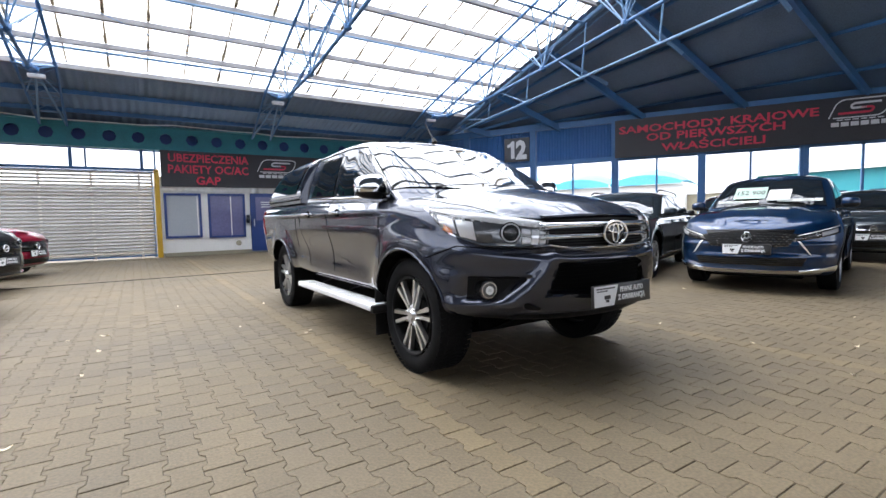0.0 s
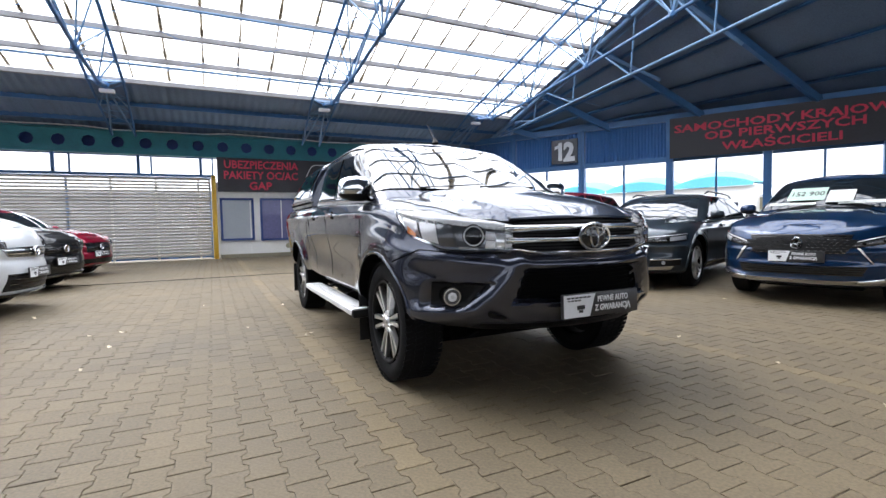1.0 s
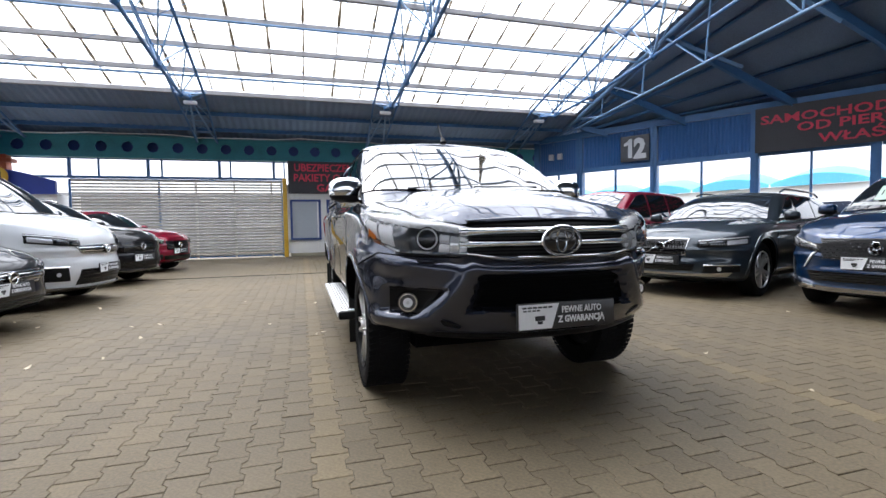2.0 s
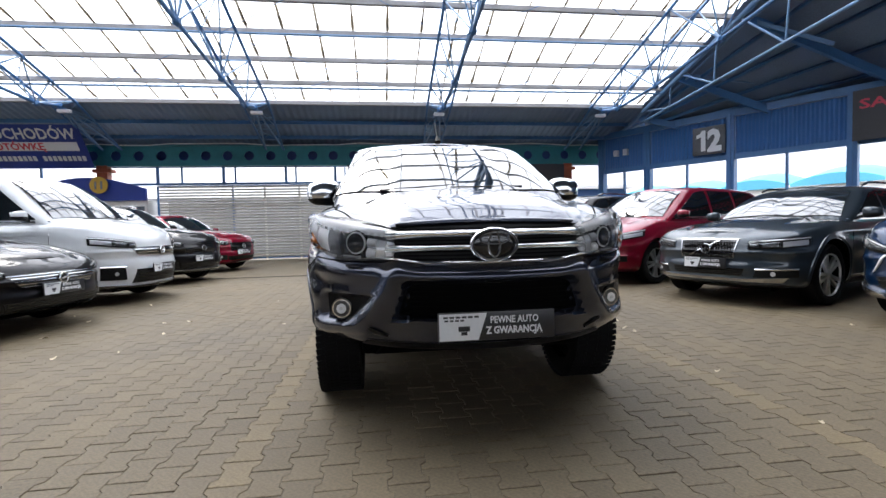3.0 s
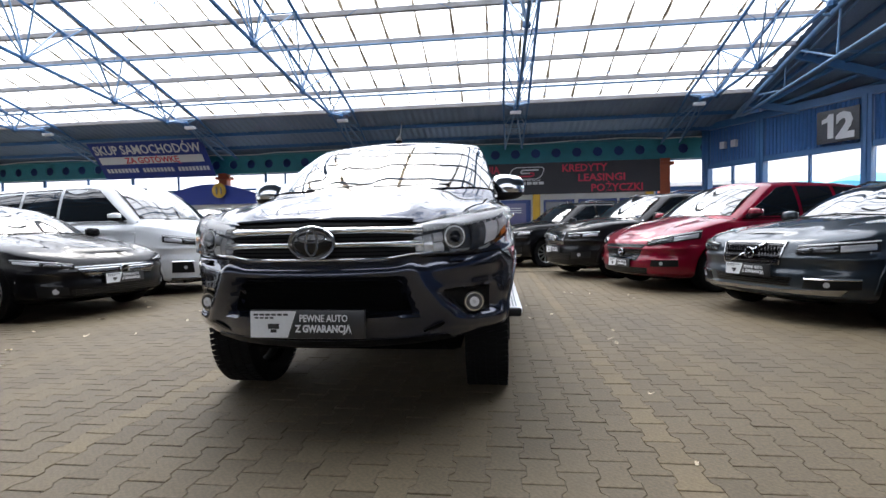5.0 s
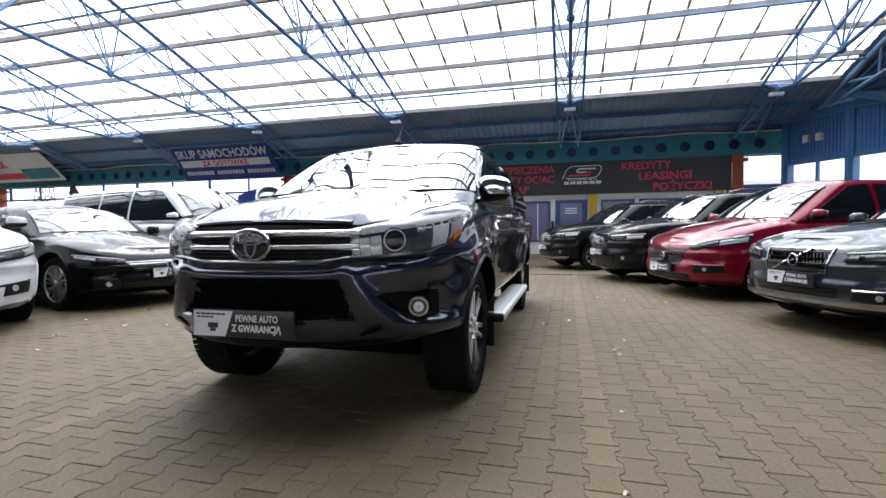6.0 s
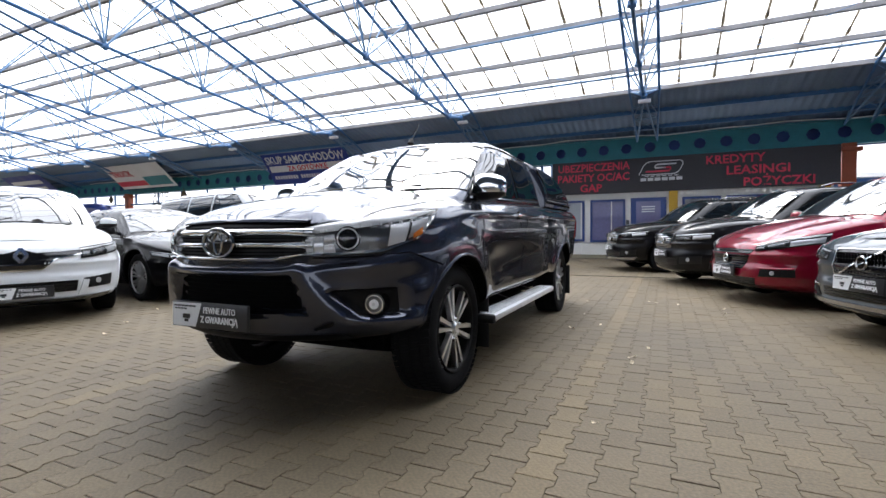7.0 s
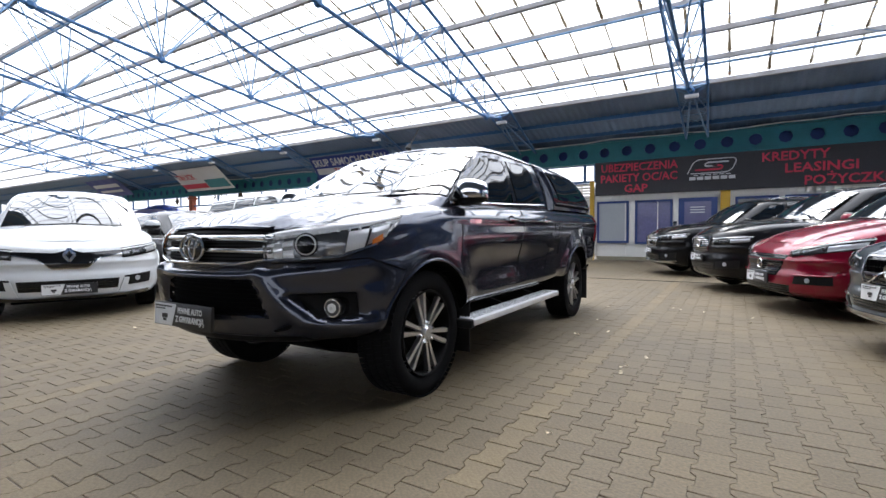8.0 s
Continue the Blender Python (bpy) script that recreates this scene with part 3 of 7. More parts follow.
cu = bpy.data.curves.new("cable", 'CURVE')
cu.dimensions, cu.bevel_depth, cu.bevel_resolution = '3D', 0.018, 1
line = cu.splines.new('POLY')
line.points.add(len(pts) - 1)
for q, p in zip(line.points, pts):
    q.co = (*p, 1)
tmp = bpy.data.objects.new("cable", cu)
scene.collection.objects.link(tmp)
me = bpy.data.meshes.new_from_object(tmp.evaluated_get(bpy.context.evaluated_depsgraph_get()))
bpy.data.objects.remove(tmp); bpy.data.curves.remove(cu)
bm.from_mesh(me); bpy.data.meshes.remove(me)
solid("cable", bm, M_white, "white cable hanging along the top of the teal beam", "cable")
for x in (6.75, -9.9, -26.5):
    bm = bmesh.new()
    box(bm, (x, YB, 1.68), (0.34, 0.3, 3.4), None, 0.01)
    box(bm, (x, YB, 3.2), (0.6, 0.34, 0.12), None, 0.02)
    solid("orange_column", bm, M_orange, "orange painted steel column carrying the teal beam", "column", "orange columns", "structure")

# clerestory frame under the beam
bm = bmesh.new()
box(bm, (-24, YB + 0.05, 2.74), (44.6, 0.1, 0.08))
solid("transom_rail", bm, M_blue, "blue steel rail under the strip of windows", "rail", kind="structure")
for i, x in enumerate((-1.75, -2.1, -3.5, -3.85, -5.6, -6.0, -7.4, -8.2, -11.9, -13.9, -15.9, -17.9, -19.9, -21.9, -23.9, -25.9, -27.9, -29.9, -31.9, -33.9, -35.9, -37.9)):
    bm = bmesh.new()
    w = 0.09 if i % 2 else 0.05
    box(bm, (x, YB + 0.05, 3.07), (w, 0.08, 0.58))
    solid("transom_post", bm, M_blue, "slim blue post in the strip of windows", "post", "transom posts", "structure")

# slatted gate
gate = thing("slatted_gate", "tall gate of pale horizontal steel slats in a blue frame", "gate", pose(-5.0, YB - 0.02, 0))
for x, mt in ((-8.2, M_blue), (-5.7, M_blue), (-4.6, M_slat), (-3.4, M_slat), (-2.2, M_slat), (-1.86, M_lightblue)):
    bm = bmesh.new(); box(bm, (x + 5.0, 0.03, 1.33), (0.06, 0.05, 2.66)); part("post", bm, mt, gate)
for z in (0.06, 1.0, 1.95, 2.66):
    bm = bmesh.new(); box(bm, (0, 0.05, z), (6.4, 0.04, 0.05)); part("rail", bm, M_blue if z > 2 or z < 0.1 else M_slat, gate)
slat = bmesh.new(); box(slat, (0, 0, 0), (6.3, 0.012, 0.068), pose(0, 0, 0, 28, 0, 0))
slat_me = mesh_of(slat, "slat", M_slat)
for i in range(26):
    ob = new("slat", slat_me); ob.parent = gate
    ob.location = (0.0, -0.005, 0.12 + i * 0.1)
    ob.rotation_euler = (rng.uniform(-0.06, 0.06), rng.uniform(-0.0015, 0.0015), 0)

bm = bmesh.new(); box(bm, (-7.9, 16.3, 1.05), (0.95, 0.04, 0.34), None, 0.005); box(bm, (-7.9, 16.33, 0.45), (0.06, 0.04, 0.9))
solid("blue_board", bm, M_bannerblue, "small blue board on a post behind the slatted gate", "board")

# office cabin under the banner
YO = 15.45
office = thing("office_cabin", "white office cabin with blue-framed windows and a blue door", "office", pose(2.4, YO, 0))
bm = bmesh.new()
box(bm, (-0.05, 1.27, 1.32), (8.05, 2.5, 2.4), None, 0.01)
part("wall", bm, M_white, office)
for i in range(9):
    bm = bmesh.new(); box(bm, (-4.05 + i * 1.0, -0.006, 1.32), (0.03, 0.02, 2.36)); part("panel_strip", bm, M_white, office)
bm = bmesh.new(); box(bm, (-0.05, 1.2, 0.06), (7.9, 2.4, 0.12)); part("base", bm, surface("cabin_base", (0.22, 0.2, 0.14), 0.8), office)


def cabin_window(x0, x1, z0, z1, fill, label):
    bm = bmesh.new()
    c = ((x0 + x1) / 2 - 2.4)
    t = 0.07
    for cx, sx, cz, sz in ((x0 - 2.4 + t / 2, t, (z0 + z1) / 2, z1 - z0), (x1 - 2.4 - t / 2, t, (z0 + z1) / 2, z1 - z0)):
        box(bm, (cx, -0.02, cz), (sx, 0.06, sz))
    for cz in (z0 + t / 2, z1 - t / 2):
        box(bm, (c, -0.021, cz), (x1 - x0 - 2 * t, 0.06, t))
    fr = part("window", bm, M_frame, office, "dark blue window frame")
    bm = bmesh.new(); box(bm, (c, -0.005, (z0 + z1) / 2), (x1 - x0 - 2 * t + 0.01, 0.02, z1 - z0 - 2 * t + 0.01)); part("pane", bm, fill, fr, label)


cabin_window(-1.58, -0.54, 0.58, 2.0, M_blind, "pane with a pale blind")
cabin_window(-0.34, 0.79, 0.55, 2.0, M_film, "pane with violet film")
cabin_window(2.5, 3.58, 0.6, 2.0, M_darkglass, "dark pane")
cabin_window(3.72, 5.05, 0.6, 2.0, M_darkglass, "dark pane")
cabin_window(5.15, 6.05, 0.6, 2.0, M_darkglass, "dark pane")
bm = bmesh.new(); box(bm, (1.5 - 2.4, -0.02, 1.04), (1.08, 0.06, 1.96), None, 0.01); dr = part("door", bm, M_frame, office, "blue cabin door with a glazed upper half")
bm = bmesh.new(); box(bm, (1.5 - 2.4, -0.054, 1.5), (0.74, 0.012, 0.8)); part("pane", bm, M_film, dr)
bm = bmesh.new(); rod(bm, (1.06 - 2.4, -0.09, 0.9), (1.06 - 2.4, -0.09, 1.15), 0.015); part("door_handle", bm, M_grey, dr)
bm = bmesh.new()
for zz in (1.72, 1.64, 1.56):
    box(bm, (1.5 - 2.4, -0.064, zz), (0.4, 0.006, 0.03))
part("notice_bar", bm, M_print, dr)
bm = bmesh.new(); box(bm, (0.87 - 2.4, -0.05, 1.15), (0.1, 0.1, 0.28), None, 0.01); part("letter_box", bm, M_darkglass, office, "small black box beside the door")
bm = bmesh.new(); rod(bm, (0.55 - 2.4, -0.03, 0.35), (0.55 - 2.4, 0.01, 0.35), 0.09, 16); part("vent", bm, M_cream, office, "round yellowish vent")
for x in (-1.74, 2.24, 6.15):
    bm = bmesh.new(); box(bm, (x, YO - 0.06, 1.36), (0.14 if x < 0 else 0.26, 0.12, 2.72), None, 0.008)
    solid("yellow_post", bm, M_yellow, "yellow painted steel post at the office cabin", "post", "yellow posts", "structure")

bk = thing("office_banner", "wide charcoal vinyl banner with red lettering above the office cabin", "banner", pose(-1.62, YO - 0.14, 2.2))
bm = bmesh.new()
strip(bm, [[(8.1 * i / 60, 0.014 * math.sin(i * 0.8 + j * 0.6) + rngb.uniform(-0.004, 0.004), 1.12 * j / 6) for i in range(61)] for j in range(7)], 0.004)
part("cloth", bm, M_banner, bk)
for text, x, z, w in (("UBEZPIECZENIA", 0.2, 0.78, 2.35), ("PAKIETY OC/AC", 0.18, 0.43, 2.35), ("GAP", 0.95, 0.08, 0.72), ("KREDYTY", 4.75, 0.78, 1.55), ("LEASINGI", 5.3, 0.43, 1.6), ("POŻYCZKI", 5.75, 0.06, 1.75)):
    lettering("letters", text, 0.36, M_red, bk, pose(x, -0.03, z), 0.004, 'LEFT', 0.007, w)
emblem_shape(bk, pose(3.5, -0.035, 0.76), 1.15, 0.42)
# scalloped white fringe under the banner
bm = bmesh.new()
box(bm, (0, 0, 0), (0.13, 0.01, 0.13))
fringe_me = mesh_of(bm, "fringe", M_white)
for i in range(40):
    ob = new("fringe", fringe_me); ob.parent = bk; ob.location = (0.1 + i * 0.2, 0.06, -0.06)


def roof_banner(name, x0, x1, zt, zb, yt, yb, mat, label):
    """A banner leaning from the roof purlins down to the beam."""
    t = thing(name, label, "banner", pose(x0, yb, zb), "roof banners")
    bm = bmesh.new()
    L = x1 - x0
    strip(bm, [[(L * i / 24, (yt - yb) * j / 5 + 0.02 * math.sin(i + j), (zt - zb) * j / 5) for i in range(25)] for j in range(6)], 0.004)
    part("cloth", bm, mat, t)
    tilt = math.degrees(math.atan2(yt - yb, zt - zb))
    return t, pose(0, -0.05, 0, -tilt, 0, 0), L, math.hypot(yt - yb, zt - zb)


t, m, L, H = roof_banner("purchase_banner", -14.4, -9.8, 4.46, 3.24, 14.2, 15.05, M_bannerblue, "blue vinyl banner with white lettering hung under the roof")
lettering("letters", "SKUP SAMOCHODÓW", 0.5, M_print, t, m @ pose(0.15, 0, 1.0), 0.004, 'LEFT', 0.01, L - 0.3)
bm = bmesh.new(); box(bm, (L / 2, 0, 0.74), (L - 0.4, 0.006, 0.3)); bmesh.ops.transform(bm, matrix=m, verts=bm.verts); part("white_band", bm, M_print, t)
lettering("letters", "ZA GOTÓWKĘ", 0.32, M_red, t, m @ pose(1.25, -0.008, 0.63), 0.004, 'LEFT', 0.008, 2.2)
for x, w in ((0.25, 1.35), (1.75, 1.3), (3.2, 1.3)):
    for q in range(9):
        bm = bmesh.new(); box(bm, (x + w * (q + 0.5) / 9, 0, 0.32), (w / 9 * 0.7, 0.006, 0.17)); bmesh.ops.transform(bm, matrix=m, verts=bm.verts); part("number_bar", bm, M_print, t)
t, m, L, H = roof_banner("truck_banner", -25.8, -21.2, 4.65, 3.55, 13.9, 15.1, M_print, "white and green vinyl banner with red lettering hung under the roof")
lettering("letters", "TRUCK", 0.55, M_red, t, m @ pose(0.3, 0, 0.85), 0.004, 'LEFT', 0.007, 1.7)
bm = bmesh.new(); box(bm, (1.3, 0, 0.35), (2.4, 0.006, 0.34)); bmesh.ops.transform(bm, matrix=m, verts=bm.verts); part("red_band", bm, M_red, t)
bm = bmesh.new(); box(bm, (3.5, 0, 0.45), (1.9, 0.006, 0.6)); bmesh.ops.transform(bm, matrix=m, verts=bm.verts); part("green_band", bm, M_teal, t)
t, m, L, H = roof_banner("far_banner", -36.5, -32.2, 4.7, 3.7, 13.9, 15.1, M_bannerblue, "blue vinyl banner far along the hall")
bm = bmesh.new(); box(bm, (2.1, 0, 0.95), (3.4, 0.006, 0.3)); box(bm, (2.1, 0, 0.45), (3.0, 0.006, 0.2)); bmesh.ops.transform(bm, matrix=m, verts=bm.verts); part("text_bar", bm, M_print, t)


def booth(x0, x1, number):
    """A blue sales booth with a domed fascia and a yellow number disc."""
    c = (x0 + x1) / 2
    t = thing("sales_booth", "blue sales booth with a curved fascia and a yellow number disc", "booth", pose(c, 15.2, 0), "sales booths")
    L = x1 - x0
    bm = bmesh.new()
    rows = [[(-L / 2 + L * i / 20, 0, 2.15) for i in range(21)], [(-L / 2 + L * i / 20, 0, 2.55 + 0.38 * math.sin(math.pi * i / 20)) for i in range(21)]]
    strip(bm, rows, 0.12)
    part("fascia", bm, M_bannerblue, t, "blue arched fascia")
    bm = bmesh.new(); box(bm, (0, 0.9, 1.08), (L, 1.6, 2.14)); part("wall", bm, M_white, t)
    for i in range(3):
        bm = bmesh.new(); box(bm, (-L / 2 + L * (i + 0.5) / 3, 0.09, 1.35), (L / 3 - 0.2, 0.03, 1.2)); part("window", bm, M_darkglass, t)
    d = L / 2 * 0.25
    bm = bmesh.new(); rod(bm, (d, -0.16, 2.66), (d, -0.13, 2.66), 0.28, 28); part("disc", bm, M_yellow, t, "yellow disc")
    lettering("numerals", number, 0.36, M_darkglass, t, pose(d, -0.18, 2.53), 0.006, 'CENTER', 0.012)


booth(-12.0, -8.35, "11")
booth(-17.3, -13.2, "10")
bm = bmesh.new()
strip(bm, [[(-32.4 + 4.4 * i / 16, 15.0 + y, 2.45 + (0.12 + 0.4 * h) * math.sin(math.pi * i / 16) ** 0.7) for i in range(17)] for y, h in ((0, 0.3), (0.5, 0.9), (1.0, 1.0), (1.8, 0.5))], 0.02)
for xx in (-32.3, -28.1):
    rod(bm, (xx, 15.1, 0), (xx, 15.1, 2.5), 0.03)
solid("canopy", bm, M_bannerblue, "low rounded blue canopy far along the hall", "canopy")

# yard beyond the glass
tb = thing("turquoise_building", "long low turquoise building with a pale roof edge", "building", pose(38, 2, 0))
bm = bmesh.new(); box(bm, (0, 0, 1.75), (8, 24, 3.5)); part("wall", bm, M_turq, tb)
bm = bmesh.new(); box(bm, (0, 0, 3.62), (8.6, 24.6, 0.24)); part("roof", bm, M_white, tb)
for i in range(9):
    bm = bmesh.new(); box(bm, (-4.02, -10.4 + i * 2.6, 1.6), (0.06, 1.5, 1.3)); part("window", bm, M_darkglass, tb)
cb = thing("cream_building", "low cream building behind the windows", "building", pose(40, 19, 0))
bm = bmesh.new(); box(bm, (0, 0, 1.3), (8, 8, 2.6)); part("wall", bm, M_cream, cb)
bm = bmesh.new(); box(bm, (0, 0, 2.7), (8.4, 8.4, 0.2)); part("roof", bm, M_white, cb)
mk = thing("market_hall", "long white market hall with a row of rounded light blue roofs", "building", None)
mk.matrix_basis = pose(30.1, 33.4, 0, 0, 0, -71)
bm = bmesh.new(); box(bm, (0, 3, 1.75), (29, 6, 3.5)); part("wall", bm, M_white, mk)
for k in range(5):
    bm = bmesh.new()
    x0 = -14.5 + k * 5.8
    strip(bm, [[(x0 + 5.7 * q / 12, y, 3.5 + 0.85 * h * (0.35 + 1.0 * math.sin(math.pi * q / 12) ** 0.8)) for q in range(13)] for y, h in ((-0.45, 0.0), (-0.4, 0.7), (1.2, 1.15), (3, 1.3), (6.4, 0.6))], 0.04)
    part("roof", bm, M_bluetent, mk, "rounded light blue roof")
    bm = bmesh.new(); box(bm, (x0 + 2.85, -0.03, 1.5), (3.6, 0.06, 1.5)); part("window", bm, M_darkglass, mk)

kk = thing("blue_kiosk", "low blue slatted kiosk with a white roof edge", "kiosk", pose(8.6, 18.6, 0))
bm = bmesh.new(); box(bm, (0, 0.6, 1.3), (4.4, 1.2, 2.6)); part("wall", bm, M_bluepanel, kk)
bm = bmesh.new(); box(bm, (0, 0.5, 2.68), (4.7, 1.7, 0.16)); part("roof", bm, M_white, kk)
for i in range(12):
    bm = bmesh.new(); box(bm, (0, -0.02, 0.2 + 0.2 * i), (4.4, 0.05, 0.03)); part("slat", bm, M_blue, kk)

# added backdrop: dims the bright gaps between the gate's slats
bm = bmesh.new(); box(bm, (-6, 21, 1.3), (16, 0.2, 2.6)); solid("gate_backdrop", bm, surface("grey_gate_backdrop", (0.24, 0.24, 0.24), 0.8, 0.0, 0.35, 0.6, 12, 0.1), "grey backdrop added behind the gate to dim the gaps between its slats", "wall", kind="structure")

# walls that close the hall behind the camera
M_sheetwall = surface("dark_sheet_wall", (0.09, 0.095, 0.105), 0.6, 0.0, 0.25, 1.0, 20, 0.05)
# unseen wall in two strips; the gap is added to light front faces
for z0, z1 in ((-0.04, 2.3), (4.2, 4.7)):
    bm = bmesh.new(); box(bm, (-23, -15, (z0 + z1) / 2), (76, 0.2, z1 - z0)); solid("slot_wall", bm, M_sheetwall, "unseen dark grey wall with a slot added to light front faces", "wall", kind="structure")
for k in range(14):
    bm = bmesh.new(); box(bm, (15 - 5.4 * k, -15, 3.25), (0.25, 0.22, 1.9)); solid("slot_column", bm, M_blue, "unseen blue column added across the light slot", "column", "south columns", "structure")
bm = bmesh.new(); box(bm, (-60, 0.4, 4.5), (0.2, 31, 9.0)); solid("wall_west", bm, M_corr, "grey sheet wall at the far end of the hall", "wall", kind="structure")

# ---- vehicles ----
from mathutils.bvhtree import BVHTree

M_grey_paint = paint("graphite_metallic_paint", (0.038, 0.044, 0.066), 0.7, 0.22)
M_blue_paint = paint("deep_blue_paint", (0.003, 0.022, 0.07), 0.5, 0.3)
M_black_paint = paint("black_paint", (0.002, 0.002, 0.003), 0.0, 0.4)
M_black_paint.node_tree.nodes["Principled BSDF"].inputs["Coat IOR"].default_value = 1.34
M_red_paint = paint("ruby_red_paint", (0.2, 0.002, 0.018), 0.3, 0.3)
M_white_paint = paint("white_paint", (0.64, 0.658, 0.672), 0.0, 0.35)
M_slate_paint = paint("slate_grey_paint", (0.03, 0.041, 0.052), 0.5, 0.32)
M_tint = plain("tinted_glass", (0.006, 0.008, 0.01), 0.02, 0.0, 0.0, 0.5)
M_screen = plain("windscreen_glass", (0.012, 0.015, 0.017), 0.015, 0.0, 1.0, 1.0)
for _m in (M_tint, M_screen):
    _m.node_tree.nodes["Principled BSDF"].inputs["IOR"].default_value = 1.75 if _m is M_tint else 1.65
    _m.node_tree.nodes["Principled BSDF"].inputs["Coat IOR"].default_value = 1.45
M_chrome = plain("chrome", (0.82, 0.83, 0.84), 0.08, 1.0)
M_satin = surface("satin_aluminium", (0.42, 0.425, 0.435), 0.22, 1.0, 0.1, 8, 80, 0.05)
M_bar = plain("satin_chrome", (0.84, 0.85, 0.86), 0.2, 1.0)
M_step = surface("step_aluminium", (0.8, 0.81, 0.82), 0.45, 0.6, 0.1, 8, 80, 0.05)
M_alloy = plain("machined_alloy", (0.62, 0.625, 0.635), 0.32, 1.0)
M_black = surface("black_plastic", (0.006, 0.006, 0.0066), 0.5, 0.0, 0.2, 10, 200, 0.15, spec=0.25)
M_gloss = plain("gloss_black", (0.008, 0.008, 0.009), 0.12, 0.0, 0.5)
M_rubber = surface("tyre_rubber", (0.0055, 0.0055, 0.006), 0.8, 0.0, 0.25, 8, 120, 0.25, spec=0.12)
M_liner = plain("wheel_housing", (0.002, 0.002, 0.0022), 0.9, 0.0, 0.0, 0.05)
M_reflector = plain("lamp_reflector", (0.72, 0.73, 0.75), 0.22, 0.6)
M_lamp = plain("headlamp_lens", (0.82, 0.83, 0.86), 0.3, 0.2, 1.0)
M_lamp_white = plain("lamp_strip", (0.8, 0.81, 0.83), 0.2, 0.15, 1.0)
M_inner = plain("lamp_interior", (0.55, 0.56, 0.59), 0.28, 0.5, 1.0)
M_smoke = plain("smoked_lamp_interior", (0.12, 0.125, 0.135), 0.2, 0.6, 1.0)
M_redlens = plain("red_lens", (0.28, 0.008, 0.01), 0.1, 0.0, 1.0)
M_amber = plain("amber_lens", (0.7, 0.2, 0.03), 0.15, 0.0, 1.0)
M_paper = surface("white_paper", (0.5, 0.52, 0.5), 0.7, 0.0, 0.06, 8, 60, 0.0)
M_mint = surface("mint_paper", (0.36, 0.48, 0.41), 0.7, 0.0, 0.06, 8, 60, 0.0)
M_plate = surface("plate_black", (0.02, 0.02, 0.022), 0.3, 0.0, 0.1, 8, 60, 0.0)
M_plate_w = surface("plate_white", (0.82, 0.83, 0.84), 0.4, 0.0, 0.05, 8, 60, 0.0)


def lamp_cover():
    """Thin clear plastic over a lamp: see-through, with a polished face."""
    m, n, l, p = nodes_of("lamp_cover")
    tr = n.new("ShaderNodeBsdfTransparent")
    gl = n.new("ShaderNodeBsdfGlossy"); gl.inputs["Roughness"].default_value = 0.02
    fr = n.new("ShaderNodeFresnel"); fr.inputs["IOR"].default_value = 1.5
    mx = n.new("ShaderNodeMixShader")
    l.new(fr.outputs[0], mx.inputs[0]); l.new(tr.outputs[0], mx.inputs[1]); l.new(gl.outputs[0], mx.inputs[2])
    l.new(mx.outputs[0], n["Material Output"].inputs["Surface"])
    n.remove(p)
    return m


M_cover = lamp_cover()
M_pocket = plain("matt_black_pocket", (0.006, 0.006, 0.0065), 0.6, 0.0, 0.0, 0.2)


def ease(a, b, x):
    t = min(1.0, max(0.0, (x - a) / (b - a)))
    return t * t * (3 - 2 * t)


def near_line(px, pz, pts):
    best = 9.0
    for (ax, az), (bx, bz) in zip(pts, pts[1:]):
        ux, uz = bx - ax, bz - az
        t = min(1, max(0, ((px - ax) * ux + (pz - az) * uz) / (ux * ux + uz * uz)))
        best = min(best, math.hypot(px - ax - t * ux, pz - az - t * uz))
    return best


def table(tab, x, soft=0.0):
    """A value read off a line of (x, value); soft rounds its corners."""
    if soft:
        return sum(table(tab, x + soft * k) for k in (-1, -0.5, 0, 0.5, 1)) / 5
    if x <= tab[0][0]:
        return tab[0][1]
    for (a, u), (b, v) in zip(tab, tab[1:]):
        if x <= b:
            return u + (v - u) * (x - a) / (b - a)
    return tab[-1][1]


def smooth_level(levels, v):
    for i in range(len(levels) - 1):
        if v <= levels[i + 1][0] or i == len(levels) - 2:
            p1, p2 = levels[i], levels[i + 1]
            p0, p3 = levels[max(0, i - 1)], levels[min(len(levels) - 1, i + 2)]
            t = (v - p1[0]) / (p2[0] - p1[0])
            out = []
            for k in (1, 2, 3):
                m1 = (p2[k] - p0[k]) / max(1e-6, p2[0] - p0[0]) * (p2[0] - p1[0])
                m2 = (p3[k] - p1[k]) / max(1e-6, p3[0] - p1[0]) * (p2[0] - p1[0])
                h = (2 * t ** 3 - 3 * t ** 2 + 1) * p1[k] + (t ** 3 - 2 * t ** 2 + t) * m1 + (-2 * t ** 3 + 3 * t ** 2) * p2[k] + (t ** 3 - t ** 2) * m2
                out.append(h)
            return out


